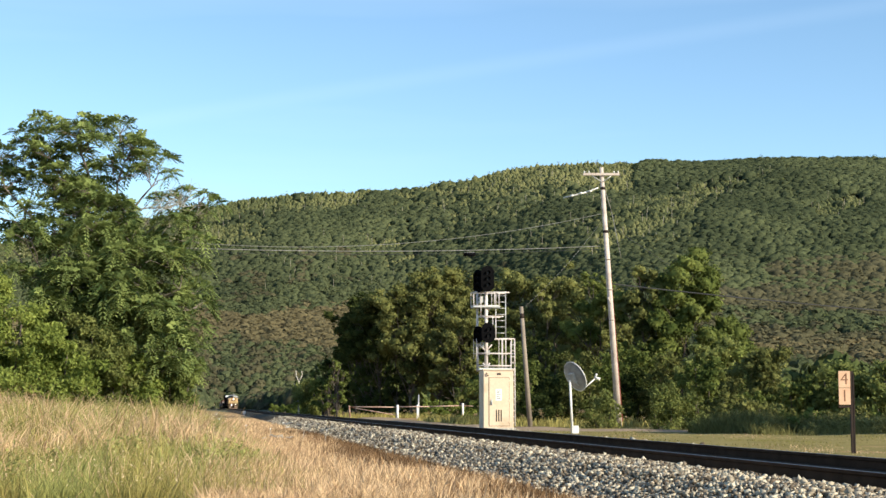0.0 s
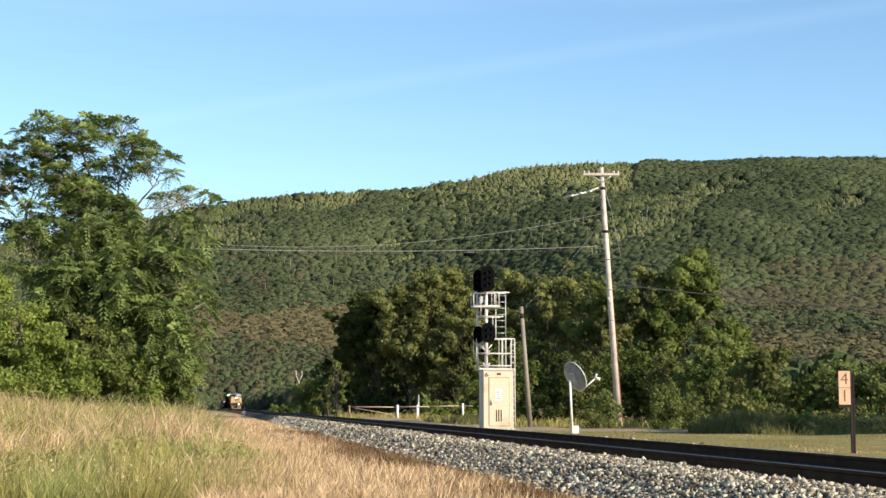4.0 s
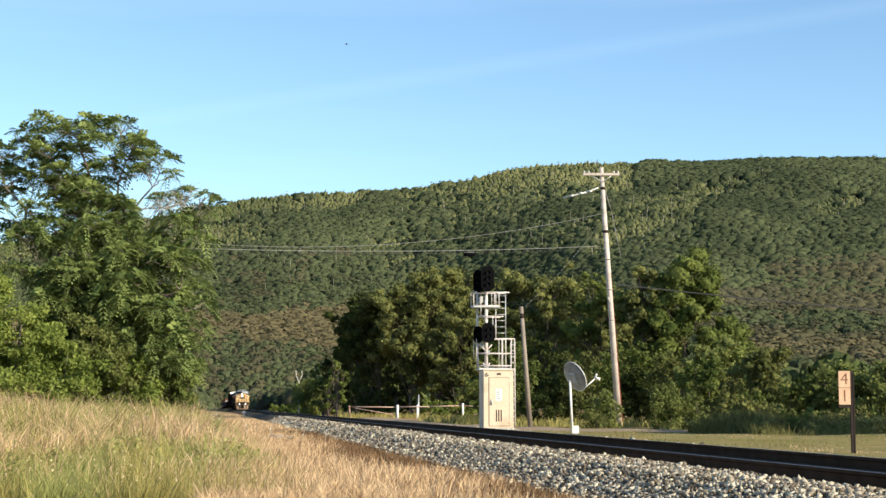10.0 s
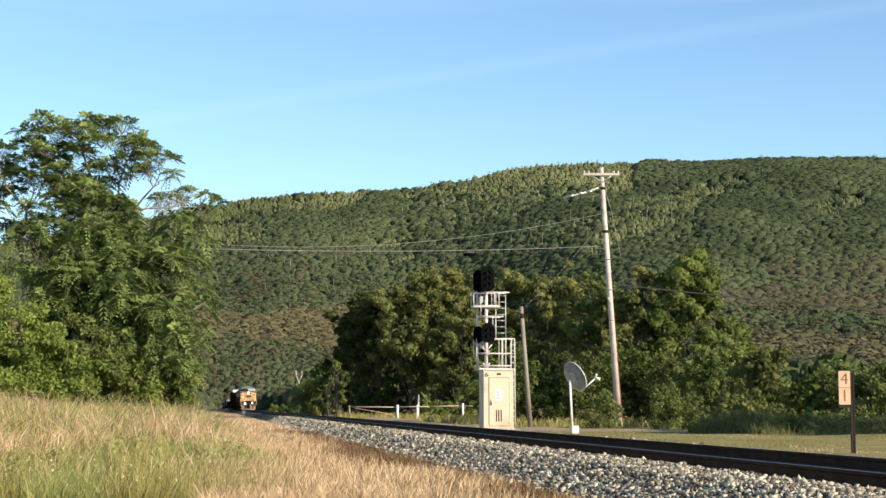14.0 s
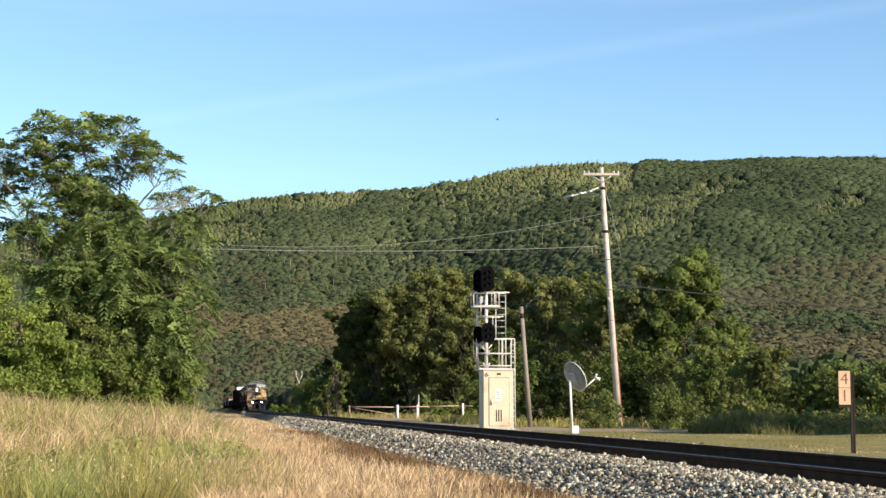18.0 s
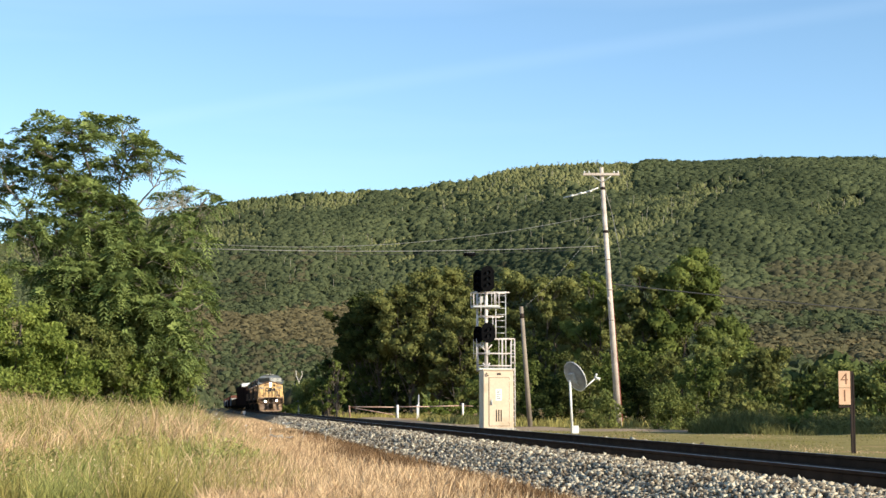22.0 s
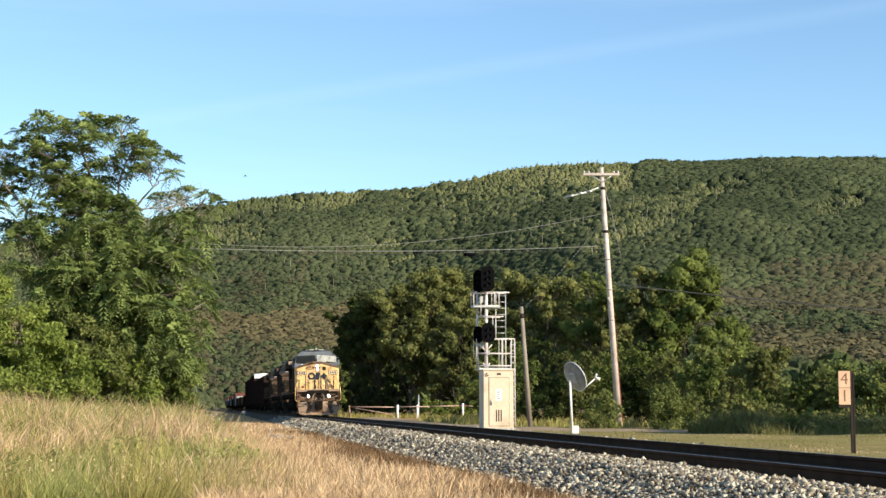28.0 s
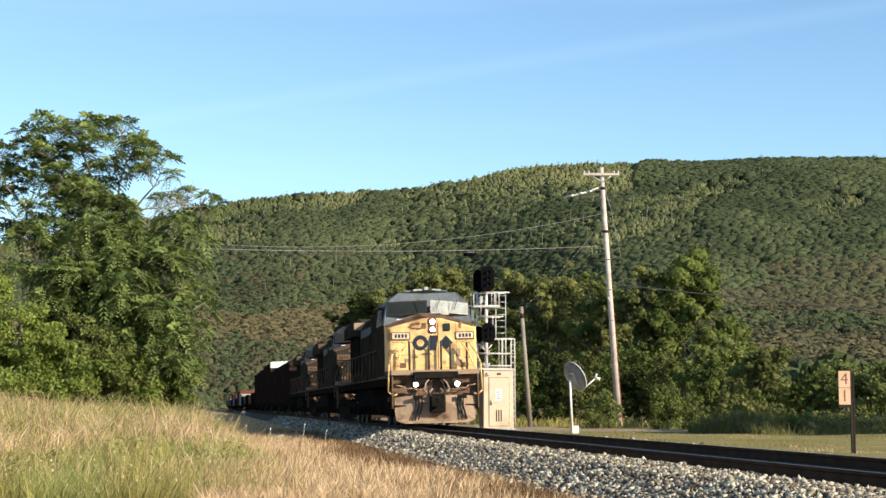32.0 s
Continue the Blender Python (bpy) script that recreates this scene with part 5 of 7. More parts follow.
def build_signal():
    x0, y0 = 1.83, 64.6
    s = thing("railway_signal", "white two-level railway signal mast with unlit black heads", "railway signal", pose(x0, y0, 2.15, 0, 0, TRACK_TURN))
    q = 1 / 42.2

    def X(a):
        return (a - 862) * q

    def Z(b):
        return (655 - b) * q

    bm = tube(B(), (0, 0, 0), (0, 0, Z(506)), 0.075, 0.07, 12)
    part("mast", bm, M_MASTPAINT, s)
    part("mast", tube(B(), (-0.32, 0.35, 0), (-0.32, 0.35, Z(515)), 0.05, 0.05, 10), M_MASTPAINT, s)
    target_head(s, X(861), -0.48, Z(491), 6, 3, 0.58, 1.10)
    target_head(s, X(846), -0.2, Z(495), -48, 3, 0.52, 0.98)
    target_head(s, X(862), -0.48, Z(587), 8, 2, 0.60, 0.86)
    target_head(s, X(846), -0.2, Z(590), -50, 2, 0.50, 0.72)
    # relay boxes and cross brackets behind the heads
    for a, b, w, h in ((853, 527, 0.15, 0.28), (854, 608, 0.15, 0.24), (866, 622, 0.12, 0.2)):
        part("junction_box", box(B(), X(a) - w / 2, X(a) + w / 2, -0.05, 0.12, Z(b) - h / 2, Z(b) + h / 2, 0.02), M_DISH, s, "small grey junction box")
    for a0, a1, b in ((838, 903, 514), (838, 884, 538), (848, 892, 557), (848, 912, 597), (842, 905, 623), (850, 906, 645)):
        for yy in (-0.18, 0.5):
            part("rail_bar", tube(B(), (X(a0), yy, Z(b)), (X(a1), yy, Z(b)), 0.024 if yy < 0 else 0.016, n=8), M_MASTPAINT, s)
    for a, b0, b1 in ((838, 514, 540), (851, 514, 557), (876, 514, 538), (884, 514, 540), (843, 597, 632), (889, 597, 650), (896, 596, 655), (912, 597, 648), (878, 557, 597)):
        for yy in (-0.18, 0.5):
            part("upright", tube(B(), (X(a), yy, Z(b0)), (X(a), yy, Z(b1)), 0.022 if yy < 0 else 0.015, n=8), M_MASTPAINT, s)
    # cross pieces that close the platform cages
    for a, b in ((838, 514), (884, 514), (902, 514), (838, 538), (884, 538), (905, 597), (912, 623), (905, 645), (850, 645), (848, 597)):
        part("cross_bar", tube(B(), (X(a), -0.18, Z(b)), (X(a), 0.5, Z(b)), 0.022, n=8), M_MASTPAINT, s)
    part("platform", box(B(), X(848), X(906), -0.2, 0.52, Z(652), Z(649)), M_GALV, s, "grated steel platform")
    part("platform", box(B(), X(838), X(886), -0.2, 0.52, Z(541), Z(538.5)), M_GALV, s, "grated steel platform")
    bm = B()
    rod(bm, [(X(870), 0.1, Z(540)), (X(862), 0.05, Z(550)), (X(862), 0.02, Z(562))], 0.06)
    part("elbow", bm, M_MASTPAINT, s)
    # ladders
    for x, b0, b1 in ((884, 516, 597), (902, 510, 597)):
        part("ladder_rail", tube(B(), (X(x), 0.56, Z(b0)), (X(x), 0.56, Z(b1)), 0.022, n=8), M_GALV, s)
    for k in range(8):
        z = Z(518 + k * 11.2)
        part("rung", tube(B(), (X(884), 0.56, z), (X(902), 0.56, z), 0.015, n=6), M_GALV, s)
    for x in (913, 920):
        part("ladder_rail", tube(B(), (X(x), 0.75, Z(600)), (X(x), 0.75, Z(752)), 0.028, n=8), M_MASTPAINT, s)
    for k in range(14):
        z = Z(606 + k * 10.8)
        part("rung", tube(B(), (X(913), 0.75, z), (X(920), 0.75, z), 0.016, n=6), M_MASTPAINT, s)
    for a, b in ((848, 607), (856, 640), (868, 640), (872, 607)):
        part("conduit", tube(B(), (X(a), -0.05, Z(b)), (X(862), 0.0, Z(b + 12)), 0.03, n=6), M_MASTPAINT, s)


def build_dish():
    x, y = 4.88, 58.0
    z = float(ground_z(x, y))
    s = thing("satellite_dish", "grey satellite dish on a white post beside the track", "satellite dish", pose(x, y, z))
    h = 2.05
    part("post", tube(B(), (0, 0, 0.2), (-0.07, 0, h), 0.045, 0.042, 12), M_WHITE, s)
    part("base", box(B(), -0.02, 0.24, -0.15, 0.15, -0.1, 0.32, 0.015), M_WHITE, s, "white equipment box")
    n = Vector((0.74, 0.50, 0.43)).normalized()
    m = Matrix.Translation((0.06, 0.05, h + 0.08)) @ n.to_track_quat("Z", "Y").to_matrix().to_4x4()
    bm = B()
    rings = []
    for k in range(9):
        r = 0.565 * k / 8
        rings.append([bm.verts.new((math.cos(a * math.tau / 36) * r, math.sin(a * math.tau / 36) * r * 1.05, 0.34 * r * r)) for a in range(36)] if k else [bm.verts.new((0, 0, 0))])
    for a in range(36):
        bm.faces.new((rings[0][0], rings[1][a], rings[1][(a + 1) % 36]))
        for k in range(1, 8):
            bm.faces.new((rings[k][a], rings[k + 1][a], rings[k + 1][(a + 1) % 36], rings[k][(a + 1) % 36]))
    for f in bm.faces:
        f.smooth = True
    bmesh.ops.solidify(bm, geom=bm.faces[:], thickness=0.015)
    bm.transform(m)
    dish = part("reflector", bm, M_DISH, s)
    bm = B()
    for a in range(36):
        p, q2 = [(math.cos(t * math.tau / 36) * 0.57, math.sin(t * math.tau / 36) * 0.598, 0.112) for t in (a, a + 1)]
        tube(bm, p, q2, 0.018, n=6, caps=False)
    bm.transform(m)
    part("rim", bm, M_WHITE, dish, "white rolled rim")
    bm = box(B(), -0.14, 0.14, -0.2, 0.2, -0.12, 0.02, 0.02)
    bm.transform(m)
    part("mount", bm, M_GALV, s)
    bm = B()
    tube(bm, m @ Vector((0, -0.62, 0.1)), (0.98, 0.35, h + 0.10), 0.025, n=8)
    part("feed_arm", bm, M_WHITE, s)
    bm = B()
    tube(bm, (0.90, 0.35, h + 0.10), (1.10, 0.30, h + 0.02), 0.05, 0.06, n=10)
    tube(bm, (0.95, 0.35, h + 0.12), (0.98, 0.35, h + 0.24), 0.035, n=8)
    part("feed_horn", bm, M_WHITE, s)
    bm = B()
    rod(bm, [(-0.16, 0, h + 0.05), (0.02, 0.02, h + 0.06), (0.14, 0.05, h - 0.08), (0.26, 0.05, h - 0.22)], 0.02)
    part("brace", bm, M_GALV, s)


def cable(name, a, b, sag, r, mat, label, parent=None, n=24):
    a, b = Vector(a), Vector(b)
    bm = B()
    pts = [a.lerp(b, k / n) - Vector((0, 0, sag * 4 * (k / n) * (1 - k / n))) for k in range(n + 1)]
    loft(bm, [[p + Vector((0, r * math.cos(q * math.tau / 5), r * math.sin(q * math.tau / 5))) for q in range(5)] for p in pts])
    ob = part(name, bm, mat, parent)
    return tagged(ob, label, "cable" if parent is None else "")


def build_pole():
    y = 75.0
    x0, x1 = 8.62, 7.87
    z = float(ground_z(x0, y))
    p = thing("utility_pole", "leaning pale weathered wooden utility pole with one crossarm", "utility pole", pose(x0, y, z))
    top = 12.5 - z
    lean = x1 - x0

    def at(h):
        return lean * h / top

    part("pole", tube(B(), (0, 0, -0.3), (lean, 0, top), 0.175, 0.10, 14), M_POLE, p)
    part("crossarm", box(B(), lean - 0.92, lean + 0.88, -0.18, -0.06, top - 0.42, top - 0.30, 0.01), M_POLE, p)
    for d in (-0.5, 0.5):
        part("brace", tube(B(), (lean + d, -0.13, top - 0.42), (at(top - 0.75), -0.10, top - 0.75), 0.022, n=6), M_GALV, p)
    for d in (-0.85, -0.62, 0.62, 0.82):
        bm = B()
        tube(bm, (lean + d, -0.12, top - 0.30), (lean + d, -0.12, top - 0.19), 0.035, 0.025, 8)
        part("insulator", bm, M_WHITE, p)
    part("clamp", tube(B(), (at(top - 1.05), 0, top - 1.12), (at(top - 1.05), 0, top - 0.98), 0.125, n=12), M_POST, p)
    part("clamp", tube(B(), (at(9.6), 0, 9.55), (at(9.6), 0, 9.68), 0.135, n=12), M_POST, p)
    part("ground_wire", tube(B(), (0.17, -0.05, 0.0), (lean + 0.10, -0.05, top - 1.0), 0.026, n=5), M_REDWIRE, p, "red-brown wire run down the pole")
    bm = B()
    rod(bm, [(at(top - 1.0) + 0.1, 0, top - 1.1), (lean + 0.5, 0.1, top - 2.2), (lean + 0.95, 0.2, top - 4.5)], 0.018)
    part("guy_wire", bm, M_WIRE, p)
    bm = B()
    rod(bm, [(at(6.0) - 0.15, -0.1, 6.35), (at(6.0), -0.1, 6.0)], 0.05)
    part("step", bm, M_POLE, p)
    for k in range(3):
        part("strap", tube(B(), (at(5.2 + k * 1.5), 0, 5.2 + k * 1.5), (at(5.2 + k * 1.5), 0, 5.25 + k * 1.5), 0.158 - 0.01 * k, n=12), M_OLDPOLE, p)
    zz = lambda b: 0.65 + (721 - b) / 36.0
    xx = lambda a: (a - 784) / 36.0
    bm = B()
    rod(bm, [(xx(1062) - x0, 0, zz(331) - z), (xx(1040) - x0, 0, zz(339) - z), (xx(1000) - x0, 0.1, zz(348.5) - z)], 0.035)
    part("strain_insulator", bm, M_WHITE, p, "pale strain insulator string")
    for a, b in ((1045, 338), (1028, 341.5), (1012, 346)):
        part("insulator", tube(B(), (xx(a) - x0, 0, zz(b) - z), (xx(a + 5) - x0, 0, zz(b - 1.5) - z), 0.048, n=8), M_WHITE, p)
    cable("overhead_cable", (xx(1066), y, zz(378)), (xx(130) * 0.95, y * 0.95, 0.65 + (721 - 405) / 36 * 0.95), 1.22, 0.012, M_WIRE, "pale overhead cable sagging from the utility pole")
    cable("overhead_cable", (xx(1062), y, zz(436)), (xx(120) * 0.95, y * 0.95, 0.65 + (721 - 430) / 36 * 0.95), 0.32, 0.018, M_WIRE, "thick pale overhead cable hung from the utility pole")
    cable("overhead_cable", (xx(1062), y, zz(441)), (xx(120) * 0.95, y * 0.95, 0.65 + (721 - 436) / 36 * 0.95), 0.33, 0.010, M_DARKWIRE, "thin dark overhead cable hung from the utility pole")
    cable("overhead_cable", (xx(1082), y, zz(503)), (xx(1760), y + 2, zz(560)), 0.1, 0.031, M_DARKWIRE, "black overhead cable running from the utility pole")
    cable("overhead_cable", (xx(1092), y, zz(405)), (xx(1760), y + 60, zz(385)), 0.5, 0.012, M_DARKWIRE, "thin dark overhead cable crossing before the hill")
    cable("service_drop", (xx(1072), y, zz(384)), (xx(924), 72.0, zz(550)), 0.25, 0.007, M_WIRE, "thin pale service drop between two poles")
    bm = B()
    tube(bm, (-0.30, 0, 0), (0.30, 0, 0.02), 0.095, n=10)
    rod(bm, [(-0.2, 0, 0), (-0.2, 0, 0.14)], 0.012)
    rod(bm, [(0.2, 0, 0), (0.2, 0, 0.14)], 0.012)
    e = part("splice_box", bm, M_BLACK)
    e.matrix_basis = pose(xx(831) * 0.985, y * 0.985, 0.65 + (721 - 451) / 36 * 0.985)
    part("tray", box(B(), -0.22, 0.22, -0.06, 0.05, -0.135, -0.11, 0.01), M_BLACK, e, "flat black tray")
    part("bracket", box(B(), -0.25, 0.25, -0.10, -0.08, 0.095, 0.115, 0.004), M_GALV, e, "pale fixing bracket")
    tagged(e, "black splice enclosure hung below the overhead cable", "cable box")
    q = thing("old_pole", "short leaning grey wooden pole beside the gravel road", "pole", pose(4.10, 72.0, float(ground_z(4.1, 72)) - 0.05))
    part("shaft", tube(B(), (0, 0, 0), (-0.40, 0, 5.75), 0.12, 0.09, 12), M_OLDPOLE, q)
    part("cap_clamp", tube(B(), (-0.36, 0, 5.2), (-0.375, 0, 5.42), 0.105, n=10), M_POST, q, "dark clamp near the top")


def build_gate():
    y = 133.0
    k = y / 2700
    xx = lambda a: (a - 784) * k
    zz = lambda b: 0.65 + (721 - b) * k
    zg = -0.48
    g = thing("pipe_gate", "closed rusty white pipe gate with a diagonal brace", "gate", pose(xx(704), y, zg))

    def seg(a, b, c, d, r):
        return tube(B(), (xx(a) - xx(704), 0, zz(b) - zg), (xx(c) - xx(704), 0.2, zz(d) - zg), r, n=10)
    part("top_rail", seg(619, 720.5, 704, 721, 0.05), M_RUSTPAINT, g)
    part("brace", seg(624, 722, 702, 735, 0.038), M_RUSTPAINT, g)
    part("end_upright", seg(619, 718.5, 620, 739, 0.07), M_RUSTPAINT, g)
    part("hinge_post", tube(B(), (0, 0, -0.2), (0, 0, zz(717) - zg), 0.10, n=12), M_WHITE, g)
    f = thing("pipe_fence", "rusty white pipe barrier on short posts", "fence", pose(xx(780), y, zg))
    bm = B()
    rod(bm, [(xx(706) - xx(780), 0, zz(720.5) - zg), (xx(760) - xx(780), 0, zz(720) - zg), (xx(812) - xx(780), 0.1, zz(718.5) - zg), (xx(862) - xx(780), 0.2, zz(720) - zg)], 0.05, 10)
    part("top_rail", bm, M_RUSTPAINT, f)
    for a, b in ((739, 717), (819, 714), (862, 717)):
        part("post", tube(B(), (xx(a) - xx(780), 0.05, -0.2), (xx(a) - xx(780), 0.05, zz(b) - zg), 0.085, n=12), M_WHITE, f)
    part("stake", tube(B(), (xx(741) - xx(780), 0.2, -0.2), (xx(741) - xx(780), 0.2, zz(699) - zg), 0.06, n=8), M_GALV, f)


def build_milepost():
    x, y = 8.45, 31.5
    z = float(ground_z(x, y))
    m = thing("milepost", "dark post carrying two tan plates with rusty brown numerals", "milepost", pose(x - 0.03, y, z - 0.075, 0, 0, 0))
    part("post", box(B(), -0.05, 0.02, -0.03, 0.04, -0.1, 1.78, 0.006), M_POST, m)
    part("post_flange", box(B(), 0.008, 0.03, -0.04, 0.05, -0.1, 1.72), M_POST, m)
    for text, z0, z1 in (("4", 1.44, 1.78), ("1", 1.09, 1.432)):
        p = part("plate", box(B(), -0.29, -0.05, -0.045, -0.032, z0, z1, 0.003), M_SIGN, m)
        cu = bpy.data.curves.new("numeral", "FONT")
        cu.body, cu.size, cu.extrude, cu.align_x, cu.align_y, cu.offset = text, 0.35, 0.0015, "CENTER", "CENTER", -0.005
        cu.materials.append(M_NUMERAL)
        n = new("numeral", cu)
        n.parent = p
        n.matrix_basis = pose(-0.17, -0.048, (z0 + z1) / 2, 90)
    part("fixing_strip", box(B(), -0.295, -0.05, -0.03, -0.02, 1.03, 1.075), M_POST, m)


def build_scraps():
    r = random.Random(3)
    for x, y, s in ((-5.55, 51.5, 0.30), (-5.95, 51.0, 0.12), (-5.2, 51.9, 0.14), (-9.3, 92, 0.3), (-8.3, 89, 0.22), (-7.9, 78, 0.16)):
        bm = B()
        n = 9
        for k in range(n):
            a = k * math.tau / n
            bm.verts.new((math.cos(a) * s * r.uniform(0.5, 1.2), math.sin(a) * s * 0.5 * r.uniform(0.5, 1.2), r.uniform(0.02, 0.30) * s * 2))
        c = bm.verts.new((0, 0, 0.12 * s))
        vs = bm.verts[:]
        for k in range(n):
            bm.faces.new((vs[k], vs[(k + 1) % n], c))
        bmesh.ops.solidify(bm, geom=bm.faces[:], thickness=0.01)
        ob = part("plastic_scrap", bm, M_PAPER)
        ob.matrix_basis = pose(x, y, float(ground_z(x, y)) + 0.17)
        tagged(ob, "crumpled white plastic scrap in the dry grass", "litter", "scraps beside the track")
    for k, (x, y, h) in enumerate(((-7.5, 51.0, 0.56), (-7.05, 51.5, 0.5), (-6.55, 51.0, 0.62), (-4.65, 51.0, 0.66), (-6.75, 50.2, 0.34), (-5.7, 50.6, 0.5), (-3.95, 51.4, 0.46))):
        w = thing("seeding_weed", "thin dry weed stem with a white seed head", "weed", pose(x, y, float(ground_z(x, y))), "weeds at the edge of the shadow")
        part("stem", rod(B(), [(0, 0, -0.05), (0.02, 0, h * 0.5), (0.05 - 0.02 * (k % 3), 0, h)], 0.008, 5), M_PALEBARK, w)
        bm = B()
        bmesh.ops.create_icosphere(bm, subdivisions=1, radius=0.028)
        for v in bm.verts:
            v.co *= r.uniform(0.7, 1.2)
        bm.transform(Matrix.Translation((0.05 - 0.02 * (k % 3), 0, h)))
        part("seed_head", bm, M_PAPER, w, "fluffy white seed head")
    s = thing("trackside_box", "small white relay box on a stub post far along the track", "relay box", pose(-23.6, 182, -0.5))
    part("case", box(B(), -0.15, 0.15, -0.14, 0.14, 0.35, 0.68, 0.02), M_WHITE, s)
    part("post", tube(B(), (0, 0, -0.1), (0, 0, 0.36), 0.04), M_WHITE, s)
    d = thing("dead_branch", "bare bleached stalk leaning out of the dry grass", "dead branch", pose(-8.75, 58.2, float(ground_z(-8.75, 58.2))))
    bm = B()
    rod(bm, [(-0.25, 0, -0.1), (-0.05, 0, 0.35), (0.18, 0, 0.82)], 0.014)
    part("stalk", bm, M_PALEBARK, d)
    w = thing("fallen_stick", "pale broken board lying beside the ballast", "board", pose(1.95, 61.5, -0.22, 0, 0, 25))
    part("board", box(B(), -0.5, 0.3, -0.05, 0.05, -0.03, 0.02), M_PALEBARK, w)
    for x, y, h in ((-22.9, 243, 3.2),):
        t = thing("dead_tree", "bare bleached forked dead tree above the scrub", "dead tree", pose(x, y, float(ground_z(x, y))))
        bm = B()
        rod(bm, [(0, 0, 0), (0.1, 0, h * 0.72)], 0.09)
        part("trunk", bm, M_SNAG, t)
        for e in (-0.9, 0.8):
            part("branch", rod(B(), [(0.1, 0, h * 0.70), (e * 0.6, 0, h * 0.85), (e, 0, h)], 0.06), M_SNAG, t)


build_cabinet()
build_signal()
build_dish()
build_pole()
build_gate()
build_milepost()
build_scraps()

# ---------------------------------------------------------------- the train
M_YELLOW = tone("worn_yellow_paint", (0.62, 0.38, 0.15), (0.82, 0.58, 0.28), 1.6, 0.55, 0.05, fine=18, dirt=(0.36, 0.21, 0.10), gloss=0.12)
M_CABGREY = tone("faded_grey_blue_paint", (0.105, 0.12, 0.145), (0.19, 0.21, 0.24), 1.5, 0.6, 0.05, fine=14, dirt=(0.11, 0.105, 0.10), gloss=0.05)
# Sooty paint, darkened further to stand in for the train's shaded side.
M_HOODGREY = tone("soot_and_shade_grey", (0.022, 0.019, 0.016), (0.060, 0.050, 0.038), 0.9, 0.8, 0.06, fine=12, dirt=(0.016, 0.013, 0.011), gloss=0.0)
# Yellow darkened for noses in shade; on the door it marks the lit part.
M_DULLYELLOW = tone("shade_dulled_yellow_paint", (0.07, 0.040, 0.018), (0.24, 0.135, 0.048), 1.2, 0.8, 0.06, fine=12, dirt=(0.022, 0.014, 0.010), gloss=0.0)
M_BLUE = tone("dark_blue_paint", (0.014, 0.017, 0.026), (0.036, 0.041, 0.055), 2, 0.6, 0.04, gloss=0.1)
M_GRIME = tone("brown_grime", (0.08, 0.048, 0.033), (0.22, 0.138, 0.092), 2.2, 0.9, 0.25, fine=20, dirt=(0.03, 0.02, 0.015), gloss=0.0)
M_PLOW = tone("dusty_plow_paint", (0.24, 0.16, 0.11), (0.42, 0.30, 0.21), 1.5, 0.75, 0.12, fine=16, dirt=(0.12, 0.07, 0.045), gloss=0.1)
M_UNDER = tone("sooty_underframe", (0.008, 0.007, 0.006), (0.025, 0.021, 0.018), 2, 0.9, 0.25, gloss=0.0)
M_STEEL = tone("wheel_steel", (0.03, 0.026, 0.023), (0.08, 0.07, 0.06), 3, 0.7, 0.1, metal=0.2)
M_GLASS = tone("dark_glass", (0.015, 0.018, 0.02), (0.03, 0.034, 0.036), 2, 0.10, 0.0, gloss=0.12)
# Pale pane colour in place of a bright sky reflection.
M_SKYGLASS = tone("pale_reflection_glass", (0.20, 0.21, 0.21), (0.50, 0.50, 0.48), 2.5, 0.15, 0.0, gloss=0.4)
M_RUSTRED = tone("oxide_red_paint", (0.11, 0.038, 0.026), (0.19, 0.075, 0.05), 1.0, 0.8, 0.1, fine=12, dirt=(0.08, 0.045, 0.035))
M_BOXBROWN = tone("boxcar_brown_paint", (0.022, 0.014, 0.012), (0.05, 0.032, 0.026), 1.0, 0.9, 0.1, fine=12, gloss=0.0)
M_PALE = tone("pale_grey_car_paint", (0.30, 0.29, 0.27), (0.48, 0.46, 0.43), 1.0, 0.8, 0.1, fine=12)
M_ROOFWHITE = tone("bright_roof_metal", (0.72, 0.72, 0.72), (0.85, 0.85, 0.85), 2, 0.35, 0.02, metal=0.1)
M_HOSE = tone("rubber_hose", (0.01, 0.01, 0.01), (0.03, 0.03, 0.03), 4, 0.7, 0.05)
M_REDPLATE = tone("dull_red_plate", (0.16, 0.05, 0.035), (0.25, 0.09, 0.06), 3, 0.6, 0.05)
G_LIGHT = glow("lit_headlight", (1.0, 0.95, 0.85), 45.0)
spinning = []


def wheelset(parent, y, r=0.53):
    """Two wheels on an axle; its own origin lies on the axle."""
    bm = B()
    for x in (-0.75, 0.75):
        s = 1 if x > 0 else -1
        tube(bm, (x, 0, 0), (x + 0.12 * s, 0, 0), r, r * 0.985, 18)
        tube(bm, (x - 0.03 * s, 0, 0), (x, 0, 0), r + 0.025, r + 0.025, 18)
        tube(bm, (x + 0.12 * s, 0, 0), (x + 0.2 * s, 0, 0), 0.14, 0.12, 14)
        for k in range(6):
            a = k * math.tau / 6
            tube(bm, (x + 0.115 * s, math.cos(a) * r * 0.55, math.sin(a) * r * 0.55), (x + 0.135 * s, math.cos(a) * r * 0.55, math.sin(a) * r * 0.55), 0.07, n=6)
    tube(bm, (-0.75, 0, 0), (0.75, 0, 0), 0.09, n=12)
    ob = part("wheelset", bm, M_STEEL, parent)
    ob.matrix_basis = pose(0, y, r)
    return ob


